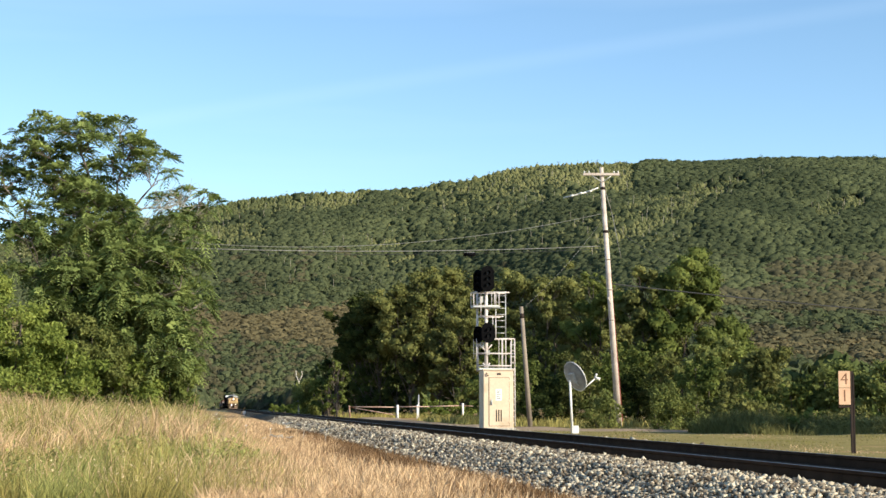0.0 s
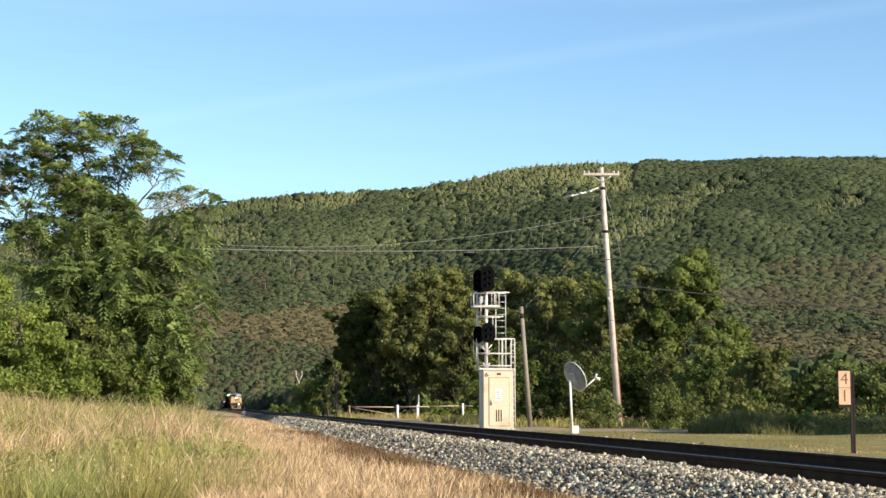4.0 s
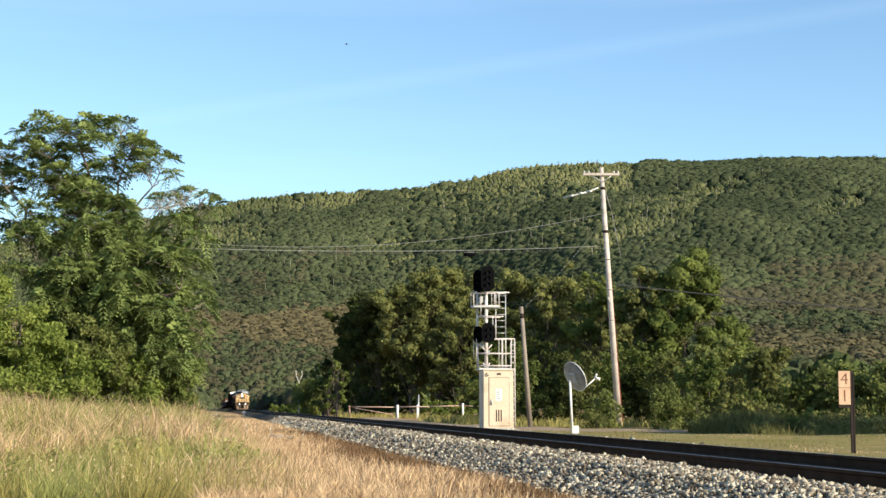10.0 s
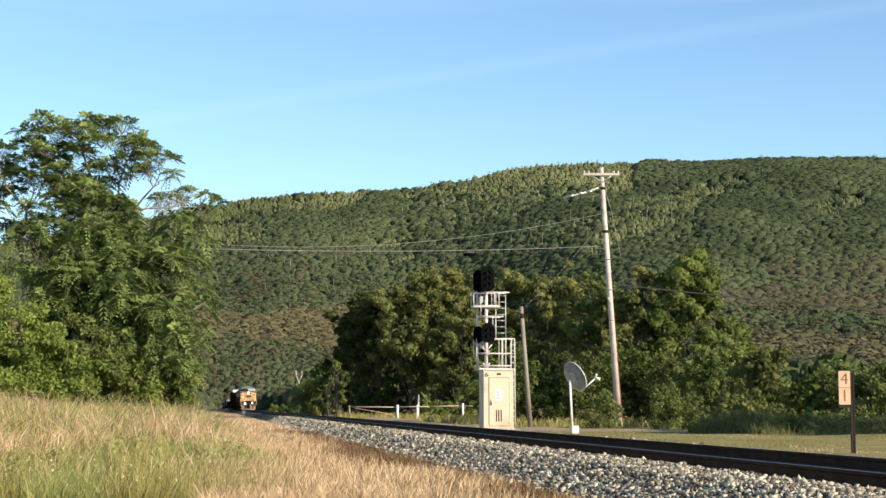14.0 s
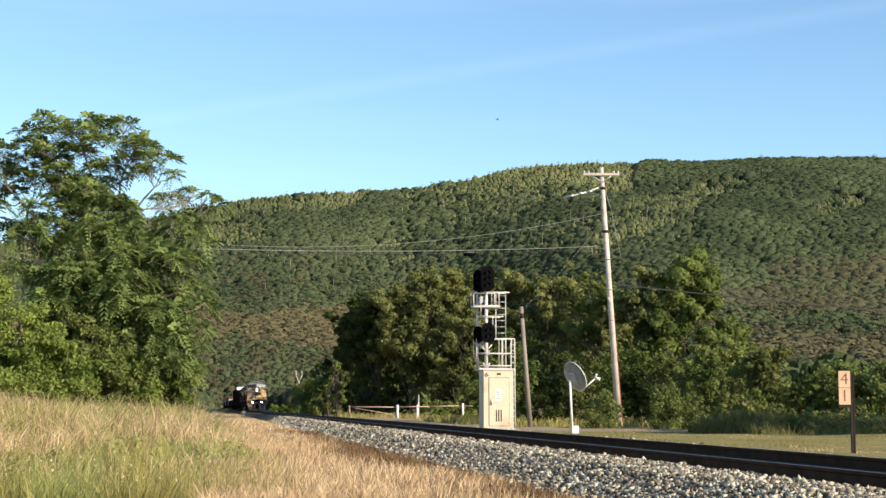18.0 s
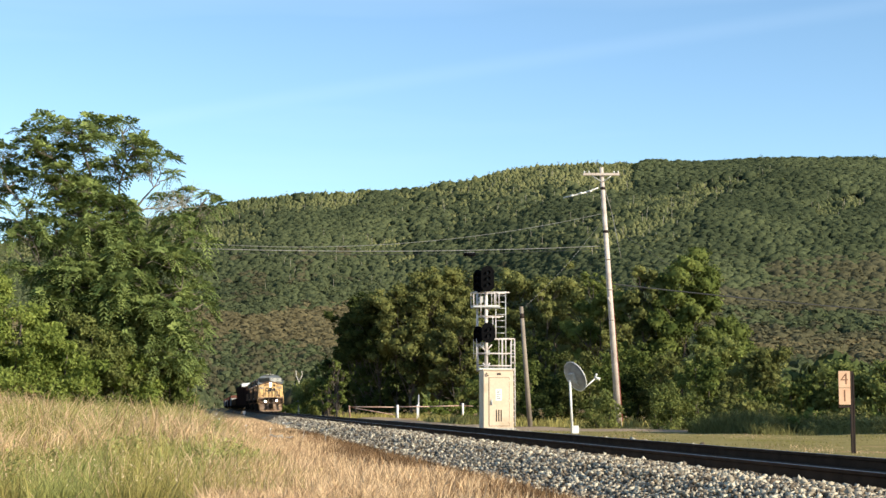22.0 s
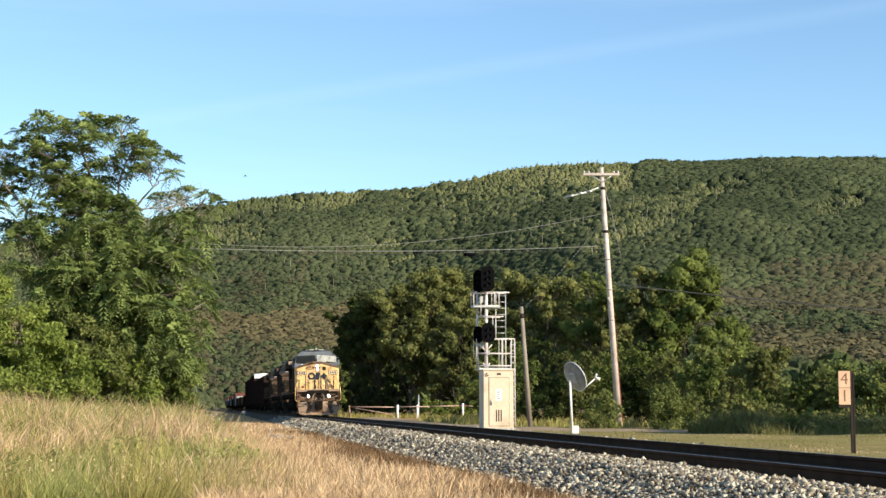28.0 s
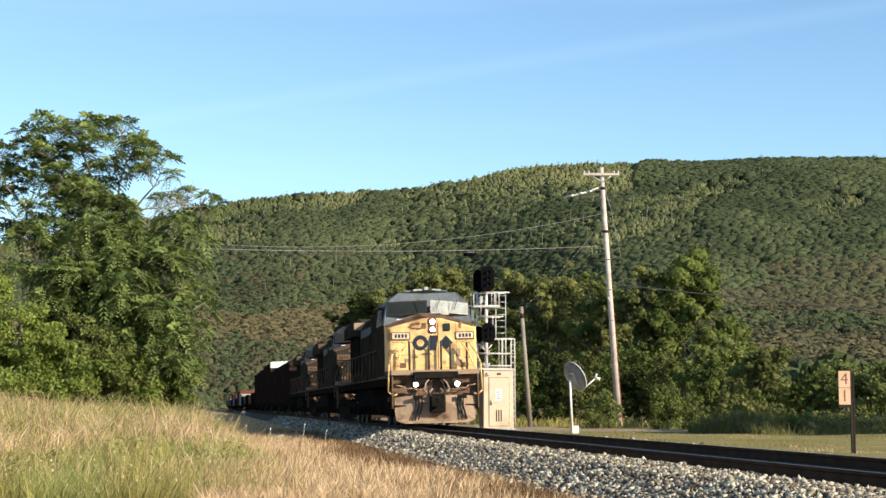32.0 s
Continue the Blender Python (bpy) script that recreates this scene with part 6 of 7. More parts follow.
def truck(parent, y0, y1, axles, r=0.53):
    bm = B()
    prism(bm, [(y0, 0.62), (y0 + 0.25, 0.86), (y1 - 0.25, 0.86), (y1, 0.62), (y1 - 0.1, 0.40), (y1 - 0.6, 0.52), ((y0 + y1) / 2 + 0.5, 0.34), ((y0 + y1) / 2 - 0.5, 0.34), (y0 + 0.6, 0.52), (y0 + 0.1, 0.40)], -1.13, -0.99)
    prism(bm, [(y0, 0.62), (y0 + 0.25, 0.86), (y1 - 0.25, 0.86), (y1, 0.62), (y1 - 0.1, 0.40), (y1 - 0.6, 0.52), ((y0 + y1) / 2 + 0.5, 0.34), ((y0 + y1) / 2 - 0.5, 0.34), (y0 + 0.6, 0.52), (y0 + 0.1, 0.40)], 0.99, 1.13)
    box(bm, -1.0, 1.0, (y0 + y1) / 2 - 0.25, (y0 + y1) / 2 + 0.25, 0.5, 0.95)
    t = part("truck", bm, M_UNDER, parent)
    out = [wheelset(t, a, r) for a in axles]
    for a in axles:
        for x in (-1.17, 1.17):
            part("axle_box", box(B(), x - 0.06, x + 0.06, a - 0.16, a + 0.16, r - 0.16, r + 0.16, 0.02), M_UNDER, t)
    return out


def coupler(parent, y, s):
    """s: -1 towards the front of the thing, 1 towards its rear."""
    bm = box(B(), -0.11, 0.11, min(y, y - 0.55 * s), max(y, y - 0.55 * s), 0.72, 0.98, 0.03)
    box(bm, -0.22, 0.06, min(y, y - 0.2 * s), max(y, y - 0.2 * s), 0.66, 1.02, 0.04)
    part("coupler", bm, M_UNDER, parent)


def locomotive(name, label, nose, logo):
    L = 21.9
    e = thing(name, label, "locomotive", group="locomotives at the head of the train")
    # frame and running gear
    part("underframe", box(B(), -1.45, 1.45, 0.95, L - 0.5, 1.40, 1.66, 0.02), M_UNDER, e)
    part("walkway", box(B(), -1.52, 1.52, 1.0, L - 0.5, 1.66, 1.72), M_GRIME, e, "grimy side walkway")
    part("fuel_tank", prism(B(), [(-1.35, 1.35), (1.35, 1.35), (1.35, 0.7), (1.05, 0.36), (-1.05, 0.36), (-1.35, 0.7)], 8.3, 13.6, "y"), M_UNDER, e)
    for x in (-1.12, 1.12):
        part("air_reservoir", tube(B(), (x, 13.9, 1.1), (x, 15.9, 1.1), 0.2, n=12), M_UNDER, e)
    for y0, y1, ax in ((2.5, 7.2, (3.05, 4.95, 6.85)), (14.8, 19.5, (15.15, 17.05, 18.95))):
        spinning.extend(truck(e, y0, y1, ax))
    coupler(e, 0.02, -1)
    coupler(e, L + 0.25, 1)
    # plow, with its hoses
    bm = B()
    loft(bm, [[(-1.38, y + 0.30, 1.04), (0, y, 1.04), (1.38, y + 0.30, 1.04), (1.38, y + 0.22, 0.55), (1.34, y + 0.20, 0.22), (1.05, y + 0.10, 0.12), (0, y - 0.06, 0.12), (-1.05, y + 0.10, 0.12), (-1.34, y + 0.20, 0.22), (-1.38, y + 0.22, 0.55)] for y in (0.42, 0.47)])
    plow = part("plow", bm, M_PLOW, e, "dusty brown snow plow")
    part("coupler_pocket", box(B(), -0.24, 0.30, 0.30, 0.5, 0.46, 1.10, 0.06), M_UNDER, plow)
    for x in (-0.70, -0.60, -0.50, 0.74, 0.83, 0.93):
        bm = B()
        s = 0.06 * (1 if x > 0 else -1)
        f = 0.37 + 0.217 * abs(x)
        rod(bm, [(x, f - 0.05, 1.02), (x - s * 0.2, f - 0.03, 0.7), (x + s, f - 0.01, 0.45), (x + s * 1.9, f, 0.24)], 0.024, 8)
        part("air_hose", bm, M_HOSE, plow, "black rubber hose")
    for x in (-0.64, 0.86):
        part("hose_bracket", box(B(), x - 0.16, x + 0.16, 0.34, 0.42, 0.93, 1.05, 0.01), M_UNDER, plow)
    # pilot sheet under the front platform
    part("pilot_sheet", box(B(), -1.42, 1.42, 0.78, 0.86, 1.00, 1.90, 0.01), M_GRIME, e, "grimy brown end sheet")
    part("front_platform", box(B(), -1.50, 1.50, 0.50, 1.2, 1.74, 1.91, 0.015), M_PLOW, e, "dusty brown front platform")
    part("anticlimber", box(B(), -0.75, 0.75, 0.38, 0.8, 1.62, 1.84, 0.02), M_UNDER, e)
    for x in (-0.45, 0.45):
        part("buffer_stop", box(B(), x - 0.12, x + 0.12, 0.42, 0.8, 1.35, 1.62, 0.02), M_UNDER, e)
    for x in (-1.22, 1.22):
        for k in range(3):
            part("step", box(B(), x - 0.24, x + 0.24, 0.60, 0.84, 0.70 + k * 0.36, 0.74 + k * 0.36), M_UNDER, e)
        part("step_side", box(B(), x * 1.19 - 0.02, x * 1.19 + 0.02, 0.55, 0.90, 0.62, 1.8), M_GRIME, e)
    for x, s in ((-0.66, 1), (0.75, 1)):
        bm = tube(B(), (x, 0.62, 1.42), (x, 0.80, 1.42), 0.135, 0.135, 18)
        d = part("ditch_light", bm, M_UNDER, e)
        part("bulb", tube(B(), (x, 0.60, 1.42), (x, 0.62, 1.42), 0.072, 0.075, 18), G_LIGHT, d, "lit white ditch light")
    for s in (-1, 1):
        bm = B()
        rod(bm, [(s * 0.50, 0.55, 1.25), (s * 0.62, 0.5, 1.24), (s * 0.80, 0.5, 1.30), (s * 1.0, 0.5, 1.27), (s * 1.12, 0.5, 1.36), (s * 1.36, 0.5, 1.40)], 0.022)
        part("uncoupling_lever", bm, M_PLOW, e, "pale uncoupling lever")
        for k, (w, dz) in enumerate(((0.24, 0.62), (0.36, 0.50))):
            bm = B()
            rod(bm, [(s * (0.10 + 0.1 * k), 0.55, 1.62), (s * w, 0.36, 1.62 - dz * 0.35), (s * w * 1.2, 0.30, 1.62 - dz * 0.8), (s * w * 0.8, 0.32, 1.62 - dz), (s * w * 0.35, 0.40, 1.62 - dz * 0.7)], 0.03, 8)
            part("jumper_hose", bm, M_PLOW if k else M_HOSE, e)
    # nose
    def ring(y, w, zs, zc, cw):
        return [(-w, y, 1.90), (w, y, 1.90), (w, y, zs), (cw, y, zc), (-cw, y, zc), (-w, y, zs)]
    bm = loft(B(), [ring(1.06, 1.44, 3.30, 3.62, 0.30), ring(1.12, 1.52, 3.38, 3.69, 0.32), ring(1.95, 1.54, 3.48, 3.90, 0.36)])
    n = part("nose", bm, nose, e, "worn yellow nose with chipped paint")
    def top_ring(y, w, zs, zc, cw):
        return [(-w, y, zs - 0.02), (w, y, zs - 0.02), (w, y, zs + 0.012), (cw, y, zc + 0.012), (-cw, y, zc + 0.012), (-w, y, zs + 0.012)]
    part("antiglare_panel", loft(B(), [top_ring(1.10, 1.50, 3.37, 3.68, 0.32), top_ring(1.70, 1.55, 3.46, 3.86, 0.36)]), M_GRIME, n, "dark anti-glare panel on top of the nose")
    for x0, x1, z0, z1 in ((-1.38, 1.38, 2.855, 2.87), (0.185, 0.20, 1.95, 3.5), (0.80, 0.815, 1.95, 3.5), (-0.62, -0.61, 1.92, 2.85), (-1.2, -0.2, 2.42, 2.43)):
        part("panel_seam", box(B(), x0, x1, 1.05, 1.0625, z0, z1), M_GRIME, n)
    part("nose_door", box(B(), 0.20, 0.80, 1.035, 1.062, 1.98, 3.46, 0.012), nose, n)
    part("door_window", box(B(), 0.37, 0.60, 1.015, 1.04, 3.22, 3.48, 0.04), M_GLASS, n, "small dark door window")
    p = part("headlight_plate", box(B(), -0.13, 0.14, 1.02, 1.062, 3.15, 3.66, 0.02), M_REDPLATE, n, "dull red headlight plate")
    for z in (3.28, 3.54):
        b = part("headlight", tube(B(), (0.0, 0.985, z), (0.0, 1.03, z), 0.10, 0.10, 20), M_UNDER, p)
        part("bulb", tube(B(), (0.0, 0.972, z), (0.0, 0.984, z), 0.072, 0.075, 20), G_LIGHT, b, "lit headlight")
    for x in (-1.09, 1.11):
        b = part("number_board", box(B(), x - 0.33, x + 0.33, 1.0, 1.075, 2.94, 3.20, 0.015), M_GRIME, n, "framed number board")
        part("board_face", box(B(), x - 0.29, x + 0.29, 0.993, 1.002, 2.97, 3.17), M_TAN, b)
        for k in range(4):
            part("digit_bar", box(B(), x - 0.21 + k * 0.115, x - 0.135 + k * 0.115, 0.988, 0.994, 3.01, 3.13), M_INK, b)
    if logo:
        # the company mark, as plain shapes
        bm = prism(B(), [(-0.42 + math.cos(k * math.tau / 24) * 0.26, 2.83 + math.sin(k * math.tau / 24) * 0.26) for k in range(24)], 1.045, 1.062, "y")
        part("emblem", bm, M_BLUE, n, "dark blue emblem shape")
        bm = prism(B(), [(-0.42 + math.cos(k * math.tau / 24) * 0.13, 2.83 + math.sin(k * math.tau / 24) * 0.12) for k in range(24)], 1.038, 1.050, "y")
        part("emblem", bm, nose, n)
        part("emblem", prism(B(), [(-0.15, 2.58), (0.12, 2.58), (0.19, 3.08), (-0.08, 3.08)], 1.020, 1.060, "y"), M_BLUE, n, "dark blue emblem shape")
        part("emblem", prism(B(), [(0.24, 2.83), (0.46, 2.58), (0.69, 2.83), (0.46, 3.08)], 1.018, 1.036, "y"), M_BLUE, n, "dark blue emblem shape")
    bm = B()
    rr = random.Random(11)
    for k in range(9):
        a = k * 0.7
        c = (-0.52 + math.cos(a) * 0.24 + rr.uniform(-.05, .05), 3.40 + math.sin(a) * 0.09)
        prism(bm, [(c[0] + math.cos(b * math.tau / 6) * rr.uniform(0.08, 0.14), c[1] + math.sin(b * math.tau / 6) * rr.uniform(0.03, 0.06)) for b in range(6)], 1.058 - 0.0006 * k, 1.07, "y")
    part("scuffed_patch", bm, M_GRIME, n, "dark scuffed patch of paint")
    for x, z, w, h in ((0.40, 2.16, 0.05, 0.06), (-0.02, 2.05, 0.09, 0.05), (0.90, 2.15, 0.12, 0.10), (-0.85, 2.25, 0.10, 0.06), (0.88, 2.5, 0.07, 0.14), (-0.2, 2.45, 0.16, 0.03), (-0.62, 2.36, 0.12, 0.03), (0.97, 3.42, 0.04, 0.10)):
        part("worn_spot", box(B(), x - w, x + w, 1.028, 1.062, z - h, z + h, 0.01), M_PLOW, n, "patch of worn bare paint")
    # handrails in front of the nose
    for x in (-0.86, -0.20, 0.22, 0.53, 1.10):
        part("stanchion", tube(B(), (x, 0.62, 1.88), (x, 0.62, 2.88), 0.036, n=8), M_INK, e, "dark handrail post")
    for s in (-1, 1):
        bm = B()
        rod(bm, [(s * 0.95, 0.62, 2.84), (s * 1.16, 0.60, 2.84), (s * 1.42, 0.58, 2.45), (s * 1.56, 0.58, 2.1), (s * 1.60, 0.60, 1.2), (s * 1.44, 0.62, 1.05), (s * 1.30, 0.62, 1.10)], 0.028, 8)
        part("grab_rail", bm, nose, e, "worn yellow grab rail")
        bm = B()
        rod(bm, [(s * 0.90, 0.62, 2.84), (s * 1.12, 0.60, 2.55), (s * 1.38, 0.58, 1.92)], 0.024, 8)
        part("grab_rail", bm, nose, e, "worn yellow grab rail")
        for z in (2.1, 2.35, 2.6):
            part("nose_grab", tube(B(), (s * 1.14, 1.0, z), (s * 1.32, 1.0, z), 0.016, n=6), nose, n)
    for s in (-1, 1):
        part("hand_brake_box" if s < 0 else "sand_hatch", box(B(), s * 1.02 - 0.1, s * 1.02 + 0.1, 1.03, 1.07, 2.0, 2.16, 0.01), M_GRIME, n)
    # cab: two planes that meet in the middle
    def cring(y, back):
        o = [(-1.53, 1.72), (-1.53, 3.62), (-1.42, 4.28), (-1.0, 4.62), (0, 4.70), (1.0, 4.62), (1.42, 4.28), (1.53, 3.62), (1.53, 1.72)]
        return [(x, y + back * abs(x) * 0.24 - (0.22 * max(0, z - 4.28) / 0.4 * -1 if back else 0), z) for x, z in o]
    bm = loft(B(), [cring(1.72, 1), cring(4.6, 0)])
    c = part("cab", bm, M_CABGREY, e, "faded grey-blue cab")
    for s in (-1, 1):
        for x0, x1, z1, z2 in ((0.10, 0.66, 4.28, 4.25), (0.74, 1.36, 4.25, 4.18)):
            if s < 0:
                x0, x1 = (0.12, 1.36) if x0 < 0.5 else (2.0, 2.0)
                if x0 > 1.9:
                    continue
            def yy(x):
                return 1.72 + x * 0.24
            # Right panes are coloured pale as if reflecting the sky, left ones stay dark.
            for nm, g, lift, mt in (("window_frame", 0.05, 0.022, M_PALE if s > 0 else M_INK), ("window_pane", 0.0, 0.034, M_SKYGLASS if s > 0 else M_GLASS)):
                bm = B()
                q = [(s * (x0 - g), 3.93 - g), (s * (x1 + g), 3.87 - g), (s * (x1 + g), z2 + g), (s * (x0 - g), z1 + g)]
                vs = [[bm.verts.new((x, yy(abs(x)) + d, z)) for x, z in q] for d in (-lift, 0.03)]
                bm.faces.new(vs[0])
                bm.faces.new(vs[1][::-1])
                for k in range(4):
                    bm.faces.new((vs[0][k], vs[1][k], vs[1][(k + 1) % 4], vs[0][(k + 1) % 4]))
                bmesh.ops.recalc_face_normals(bm, faces=bm.faces[:])
                part(nm, bm, mt, c)
            bm = B()
            rod(bm, [(s * (x0 + 0.28), 1.66 + 0.24 * x0, 4.36), (s * (x0 + 0.14), 1.62 + 0.24 * x0, 4.0)], 0.012)
            part("wiper", bm, M_INK, c)
        part("side_window", box(B(), s * 1.50 - 0.045, s * 1.50 + 0.045, 2.6, 3.9, 3.55, 4.1, 0.02), M_GLASS, c)
        part("mirror", box(B(), s * 1.63 - 0.05, s * 1.63 + 0.05, 2.35, 2.42, 3.62, 4.0, 0.01), M_CABGREY, c)
        part("visor", box(B(), s * 1.55 - 0.1, s * 1.55 + 0.1, 2.5, 4.0, 4.14, 4.18), M_CABGREY, c)
        # A dark panel laid over the cab side gives it its shade.
        part("cab_side_panel", box(B(), s * 1.535 - 0.012, s * 1.535 + 0.012, 2.12, 4.58, 1.74, 3.52), M_HOODGREY, c, "cab side darkened for soot and shade")
    part("roof_plate", box(B(), -0.75, 0.75, 2.4, 4.2, 4.66, 4.72, 0.02), M_CABGREY, c)
    for x in (-0.3, 0.35):
        part("roof_vent", box(B(), x - 0.16, x + 0.16, 2.3, 2.6, 4.68, 4.76, 0.02), M_PALE, c)
    part("grab_handle", box(B(), -1.12, -0.76, 1.80, 1.86, 3.66, 3.70), M_WHITE, c, "white grab handle")
    part("horn", tube(B(), (0.1, 3.0, 4.82), (0.1, 3.5, 4.82), 0.08, 0.03, 10), M_PALE, c)
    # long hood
    part("hood", prism(B(), [(-0.95, 1.72), (-0.95, 4.02), (-0.72, 4.36), (0.72, 4.36), (0.95, 4.02), (0.95, 1.72)], 4.6, 21.2, "y"), M_HOODGREY, e, "grey engine hood, darkened for soot and shade")
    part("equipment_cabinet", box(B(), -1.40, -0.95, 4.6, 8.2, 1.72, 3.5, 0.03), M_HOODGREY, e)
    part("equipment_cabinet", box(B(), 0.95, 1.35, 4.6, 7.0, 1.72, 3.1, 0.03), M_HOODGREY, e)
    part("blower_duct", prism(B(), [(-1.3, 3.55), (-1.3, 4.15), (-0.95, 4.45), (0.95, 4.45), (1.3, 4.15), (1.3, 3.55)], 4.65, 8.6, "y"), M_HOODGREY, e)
    for s in (-1, 1):
        for k in range(12):
            y = 8.4 + k * 0.66
            part("hood_door", box(B(), s * 0.965 - 0.018, s * 0.965 + 0.018, y, y + 0.60, 1.85, 3.55 if k % 4 else 3.2, 0.006), M_HOODGREY, e)
        for k in range(4):
            y = 4.75 + k * 0.85
            part("cabinet_door", box(B(), s * (1.41 if s < 0 else 1.36) - 0.015, s * (1.41 if s < 0 else 1.36) + 0.015, y, y + 0.75 * (1 if s < 0 or k < 2 else 0.2), 1.85, 3.0, 0.006), M_HOODGREY, e)
        part("hood_stripe", box(B(), s * 0.965 - 0.012, s * 0.965 + 0.012, 8.4, 16.0, 3.62, 3.95), M_BLUE, e, "dark blue upper band")
        for k in range(12):
            y = 4.7 + k * 1.42
            part("stanchion", tube(B(), (s * 1.49, y, 1.70), (s * 1.49, y, 2.72), 0.02, n=6), M_GRIME, e)
        part("side_handrail", tube(B(), (s * 1.49, 4.6, 2.72), (s * 1.49, 20.4, 2.72), 0.022, n=6), M_GRIME, e)
        part("intake_grille", box(B(), s * 0.97 - 0.03, s * 0.97 + 0.03, 16.6, 20.9, 2.2, 3.7, 0.01), M_UNDER, e)
    part("radiator", loft(B(), [[(-w, y, 3.75), (w, y, 3.75), (w, y, z1), (w - 0.25, y, z2), (-w + 0.25, y, z2), (-w, y, z1)] for y, w, z1, z2 in ((16.2, 1.16, 4.05, 4.38), (16.5, 1.28, 4.25, 4.52), (20.9, 1.28, 4.25, 4.52))]), M_HOODGREY, e, "overhanging radiator housing, darkened for soot and shade")
    # The lighter front panel stands in for sunlight on the radiator's end.
    part("radiator_panel", box(B(), -1.25, -0.1, 16.16, 16.3, 4.02, 4.34, 0.02), M_PLOW, e)
    part("exhaust_stack", box(B(), -0.3, 0.3, 12.6, 13.5, 4.34, 4.60, 0.04), M_UNDER, e)
    part("rear_platform", box(B(), -1.5, 1.5, 21.0, L, 1.3, 1.72, 0.02), M_UNDER, e)
    return e


def freight(kind, label, length, height, paint, roof=None, group="freight cars"):
    """A freight car on two trucks: boxcar, gondola or flatcar."""
    e = thing(kind, label, kind, group=group)
    half, floor = 1.48, 1.05
    part("underframe", box(B(), -1.3, 1.3, 0.3, length - 0.3, 0.75, floor, 0.02), M_UNDER, e)
    for y in (2.2, length - 2.2):
        truck(e, y - 1.25, y + 1.25, (y - 0.88, y + 0.88), 0.43)
    coupler(e, -0.1, -1)
    coupler(e, length + 0.1, 1)
    if kind == "boxcar":
        part("body", box(B(), -half, half, 0.25, length - 0.25, floor, height - 0.12, 0.02), paint, e)
        part("roof", prism(B(), [(-1.5, height - 0.12), (1.5, height - 0.12), (1.2, height - 0.02), (0, height + 0.06), (-1.2, height - 0.02)], 0.2, length - 0.2, "y"), roof or paint, e)
        for s in (-1, 1):
            k, n = 0, int(length / 1.05)
            for k in range(n):
                y = 0.5 + k * (length - 1.0) / (n - 1)
                if abs(y - length / 2) > 1.7:
                    part("rib", box(B(), s * 1.50 - 0.04, s * 1.50 + 0.04, y - 0.05, y + 0.05, floor, height - 0.14), paint, e)
            d = part("sliding_door", box(B(), s * 1.53 - 0.03, s * 1.53 + 0.03, length / 2 - 1.5, length / 2 + 1.5, floor + 0.05, height - 0.3, 0.01), paint, e)
            for k in range(3):
                part("door_bar", box(B(), s * 1.57 - 0.03, s * 1.57 + 0.03, length / 2 - 1.2 + k * 1.2 - 0.03, length / 2 - 1.2 + k * 1.2 + 0.03, floor + 0.1, height - 0.4), M_BOXBROWN, d)
        for k in range(6):
            z = floor + 0.35 + k * (height - floor - 0.8) / 5
            part("end_rib", box(B(), -1.4, 1.4, 0.17, 0.26, z - 0.09, z + 0.09, 0.03), paint, e)
        if roof:
            part("end_panel", box(B(), -1.46, 1.46, 0.12, 0.2, height - 0.62, height - 0.05, 0.01), roof, e, "bright upper end panel")
    elif kind == "gondola":
        part("floor_plate", box(B(), -half, half, 0.25, length - 0.25, floor, floor + 0.1), M_UNDER, e)
        for s in (-1, 1):
            part("side_panel", box(B(), s * half - 0.04, s * half + 0.04, 0.25, length - 0.25, floor, height, 0.01), paint, e)
            part("top_chord", box(B(), s * half - 0.09, s * half + 0.09, 0.22, length - 0.22, height - 0.08, height + 0.06, 0.02), paint, e)
            n = int(length / 1.3)
            for k in range(n):
                y = 0.5 + k * (length - 1.0) / (n - 1)
                part("side_post", box(B(), s * 1.55 - 0.06, s * 1.55 + 0.06, y - 0.07, y + 0.07, floor, height), paint, e)
        for y in (0.25, length - 0.25):
            part("end_panel", box(B(), -half, half, y - 0.05, y + 0.05, floor, height, 0.01), paint, e)
            for k in range(3):
                z = floor + 0.3 + k * (height - floor - 0.5) / 2
                part("end_rib", box(B(), -1.4, 1.4, y - 0.12, y - 0.05, z - 0.07, z + 0.07, 0.02), roof or paint, e)
    else:
        part("deck", box(B(), -half, half, 0.25, length - 0.25, floor, floor + 0.15, 0.01), M_TIE, e)
        for s in (-1, 1):
            for k in range(8):
                y = 1.0 + k * (length - 2.0) / 7
                part("stake_pocket", box(B(), s * 1.5 - 0.05, s * 1.5 + 0.05, y - 0.08, y + 0.08, floor - 0.15, floor + 0.18), paint, e)
        for y in (0.6, length - 0.6):
            part("bulkhead", box(B(), -1.4, 1.4, y - 0.08, y + 0.08, floor + 0.15, height, 0.02), paint, e)
    return e


# the units behind the first one are coloured darker, for the shade they run in
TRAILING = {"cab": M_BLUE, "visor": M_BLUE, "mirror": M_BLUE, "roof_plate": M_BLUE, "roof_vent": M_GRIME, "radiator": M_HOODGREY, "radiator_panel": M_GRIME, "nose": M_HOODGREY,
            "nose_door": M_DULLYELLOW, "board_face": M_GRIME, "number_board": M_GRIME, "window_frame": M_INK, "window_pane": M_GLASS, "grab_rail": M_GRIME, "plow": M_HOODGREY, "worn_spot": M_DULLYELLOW}


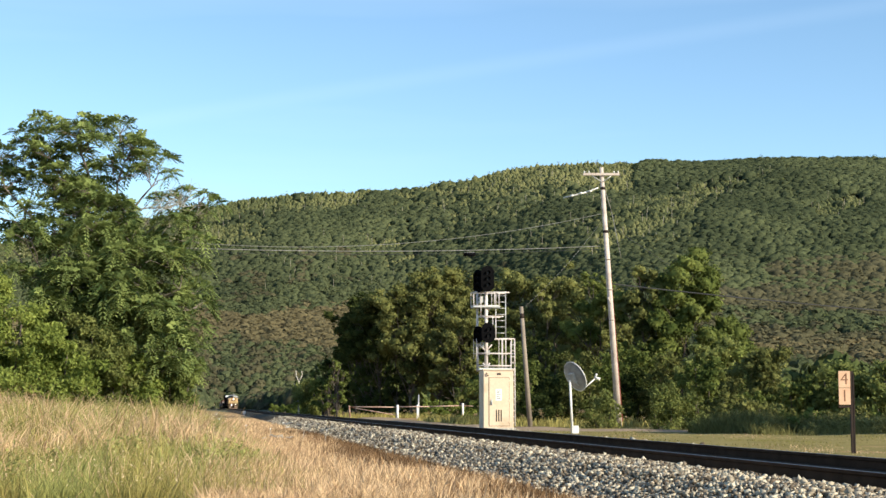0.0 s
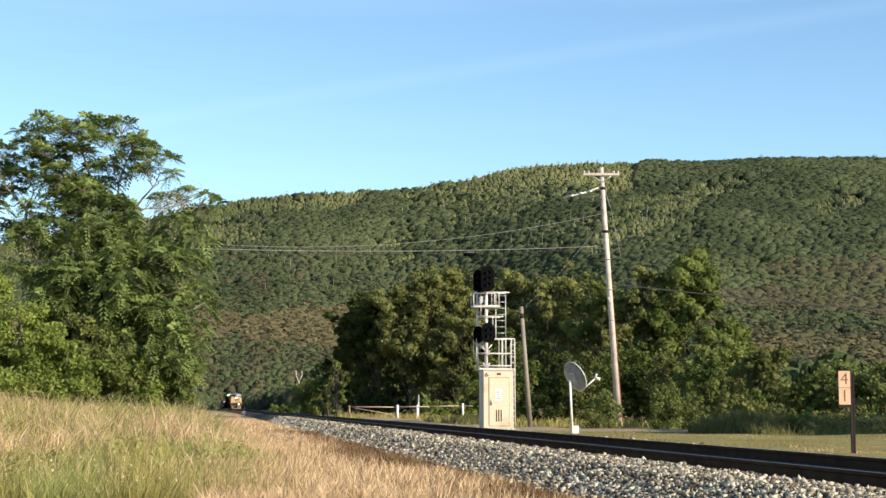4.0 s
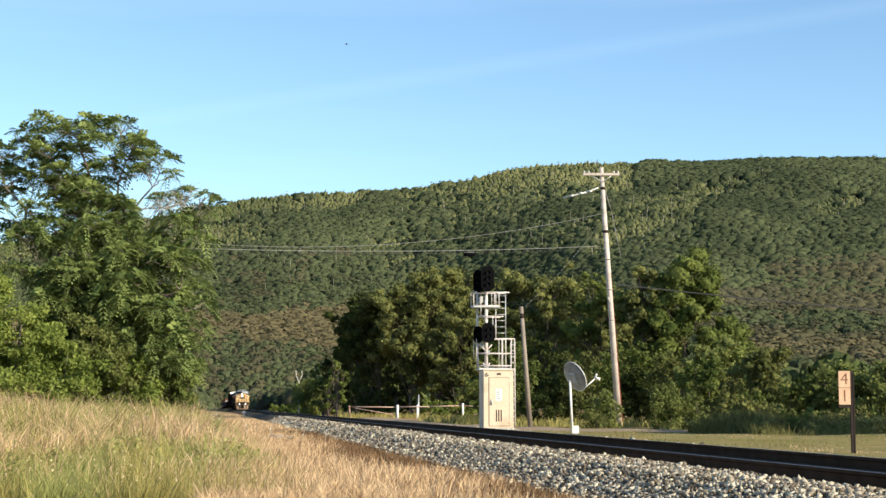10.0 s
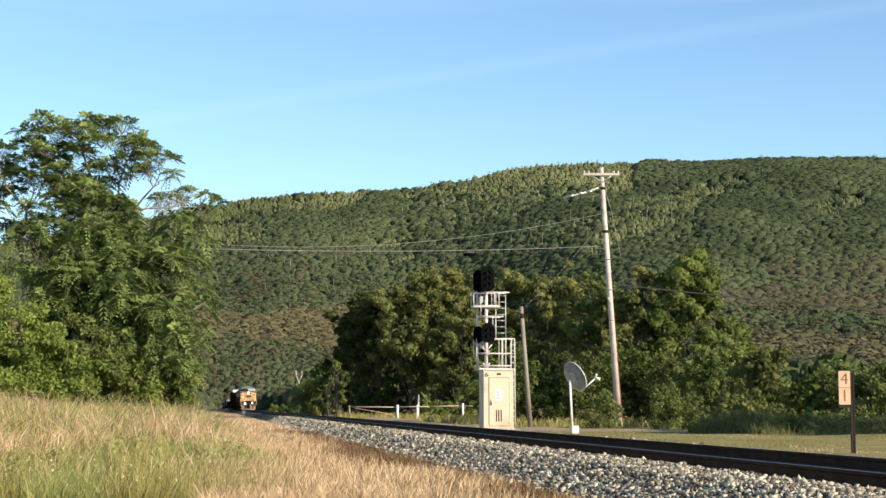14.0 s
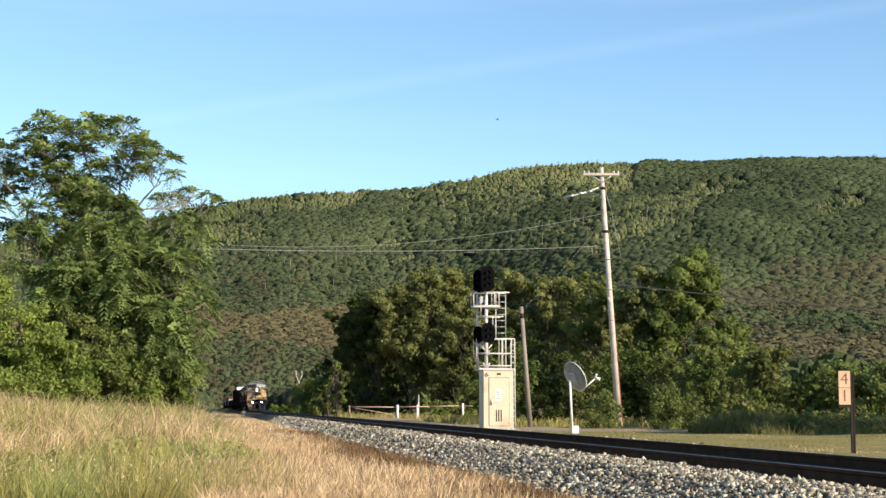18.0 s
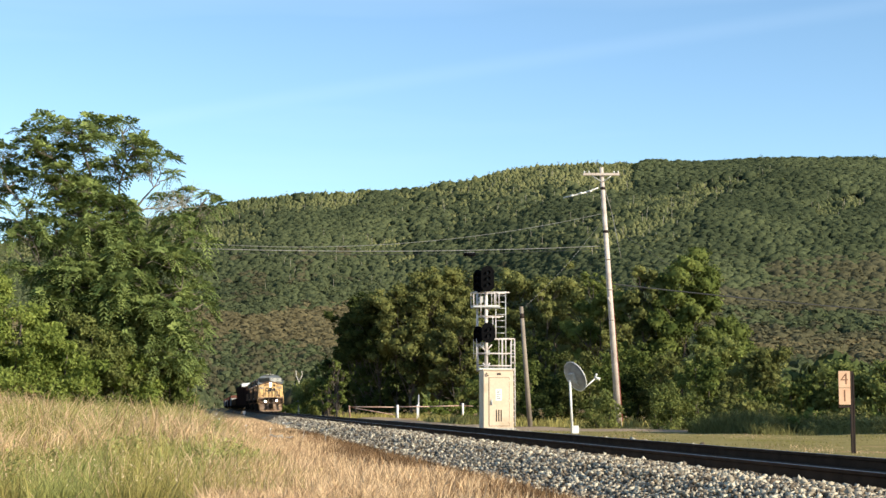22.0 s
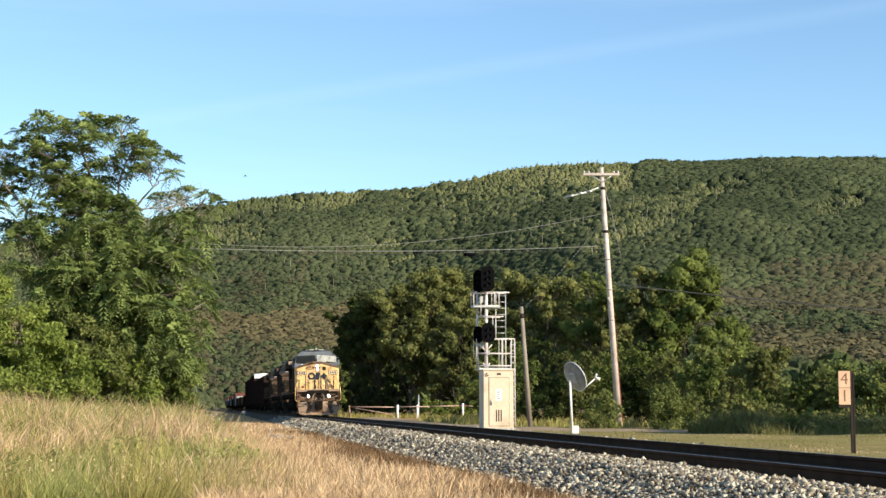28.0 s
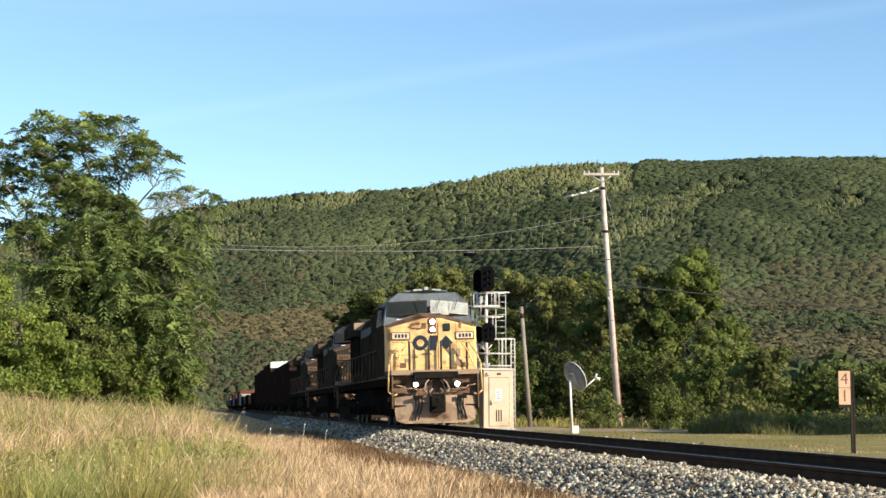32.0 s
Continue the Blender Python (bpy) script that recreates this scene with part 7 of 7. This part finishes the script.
def build_train():
    at = 0.0
    out = []

    def couple(ob, length):
        nonlocal at
        out.append((ob, at))
        at += length
    lead = locomotive("locomotive", "yellow-nosed grey diesel locomotive with lit headlights", M_YELLOW, True)
    couple(lead, 22.4)
    for lab in ("second diesel locomotive, coloured dark for shade, with a yellow nose door", "third diesel locomotive, dark blue, coloured darker for shade"):
        c = copy_thing(lead, Matrix())
        tagged(c, lab)
        for o in c.children_recursive:
            if o.name.startswith("bulb"):
                o.data = o.data.copy()
                o.data.materials[0] = M_GLASS
                tagged(o, "unlit lamp glass")
            repaint = TRAILING.get(o.name.split(".")[0])
            if repaint is M_DULLYELLOW and lab.startswith("third"):
                repaint = M_BLUE
            if repaint:
                o.data = o.data.copy()
                o.data.materials[0] = repaint
            if o.name.startswith("wheelset"):
                spinning.append(o)
        couple(c, 22.4)
    low = freight("boxcar", "dark brown boxcar with ribbed sides", 17.6, 4.3, M_BOXBROWN)
    white = freight("boxcar", "tall dark boxcar with a bright bare metal roof", 17.6, 5.22, M_BOXBROWN, M_ROOFWHITE)
    tall = freight("boxcar", "tall dark brown boxcar with ribbed sides", 17.6, 5.05, M_BOXBROWN)
    flat = freight("flatcar", "low empty flatcar with steel bulkheads", 17.6, 2.3, M_UNDER)
    red = freight("boxcar", "oxide red boxcar with ribbed sides", 16.4, 4.1, M_RUSTRED)
    pale = freight("gondola", "pale grey gondola car with ribbed sides", 16.4, 3.2, M_PALE)
    black = freight("gondola", "black gondola car with ribbed sides", 16.4, 2.6, M_UNDER)
    order = [low, low, white, tall, tall, black, flat, black, flat, black, pale, red, red, black, red, pale, red, red, black, pale, red, red, pale, black, red]
    used = set()
    for c in order:
        ob = copy_thing(c, Matrix()) if c.name in used else c
        used.add(c.name)
        couple(ob, 18.4 if c in (low, white, tall, flat) else 17.2)
    return out


train = build_train()


# ---------------------------------------------------------------- birds
M_FEATHER = tone("dark_feathers", (0.02, 0.018, 0.016), (0.05, 0.045, 0.04), 30, 0.8, 0.1)


def bird():
    b = thing("bird", "small dark bird flying across the sky", "bird", group="birds in the sky")
    bm = B()
    bmesh.ops.create_icosphere(bm, subdivisions=2, radius=1.0)
    bm.transform(Matrix.Diagonal((0.03, 0.08, 0.027, 1)))
    part("body", bm, M_FEATHER, b)
    bm = B()
    bmesh.ops.create_icosphere(bm, subdivisions=2, radius=0.022)
    bm.transform(Matrix.Translation((0, -0.09, 0.012)))
    part("head", bm, M_FEATHER, b)
    for s in (-1, 1):
        bm = prism(B(), [(s * 0.015, -0.045), (s * 0.08, -0.035), (s * 0.16, 0.03), (s * 0.08, 0.035), (s * 0.015, 0.035)], 0.0, 0.008, "z")
        bm.transform(pose(0, 0, 0.01, 0, -s * 28, 0))
        part("wing", bm, M_FEATHER, b)
    part("tail", prism(B(), [(-0.015, 0.06), (0.015, 0.06), (0.035, 0.14), (-0.035, 0.14)], -0.003, 0.003, "z"), M_FEATHER, b)
    return b


flock = [bird(), bird(), bird(), bird()]

NEAR_END, SPEED = 50.9, 14.0         # depth of the front at the clip's end; metres of depth a second


def in_sky(x, y, depth):
    """A place given as seen: across and up from the picture's middle, and depth."""
    return ((x - 784) / 2700 * depth, depth, 0.65 + depth * math.tan(math.atan((441 - y) / 2700) + radians(5.92)))


def motions():
    k = math.cos(radians(TRACK_TURN))
    for ob, back in train:
        walk(ob, [(t, on_track(NEAR_END + SPEED * (32.0 - t) + back * k)) for t in (0.0, 8.0, 16.0, 24.0, 32.0)])
    # the tall tree sways a little in the wind
    tall = scene.objects["locust_tree"]
    x, y, z = tall.location
    walk(tall, [(t, pose(x, y, z, 0, a, 0)) for t, a in ((0.0, -0.38), (1.0, -0.02), (2.5, -0.34), (3.5, -0.22), (5.5, 0.28), (8.5, 0.32), (9.6, -0.2), (11.0, -0.1), (12.5, -0.22), (14.5, 0.06), (16.5, 0.14), (19.0, 0.3), (22.0, 0.14), (25.0, 0.32), (27.5, 0.0), (30.5, -0.16), (32.0, 0.02))])
    # wheels turn with the way travelled
    turn = SPEED / k / 0.53 / FPS
    for w in spinning:
        y, r = w.location.y, w.location.z
        walk(w, [(n / FPS, Matrix.Translation((0, y, r)) @ Matrix.Rotation(turn * n, 4, "X")) for n in range(0, 32 * FPS + 1)])
    for ob, rows in zip(flock, (
            [(0.0, 1900, 60), (6.4, 1760, 150), (6.9, 1559, 232), (7.2, 1444, 274), (7.7, 1250, 300), (9.0, 700, 340), (12.0, -400, 320), (32.0, -900, 300)],
            [(0.0, 2000, 60), (7.6, 1740, 90), (8.3, 1402, 100), (8.6, 1267, 102), (9.0, 1087, 112), (9.5, 825, 111), (9.8, 704, 93), (11.5, -100, 40), (32.0, -900, 0)],
            [(0.0, 2000, 260), (15.4, 1760, 215), (17.0, 1155, 187), (17.3, 1038, 181), (17.5, 966, 184), (18.0, 882, 212), (19.0, 640, 230), (21.5, -150, 240), (32.0, -900, 200)],
            [(0.0, -900, 420), (26.0, -500, 430), (27.3, 190, 420), (28.0, 430, 312), (28.5, 461, 231), (29.3, 500, -60), (32.0, 560, -700)])):
        walk(ob, [(t, pose(*in_sky(x, y, 110.0), 0, 0, -90)) for t, x, y in rows])


motions()
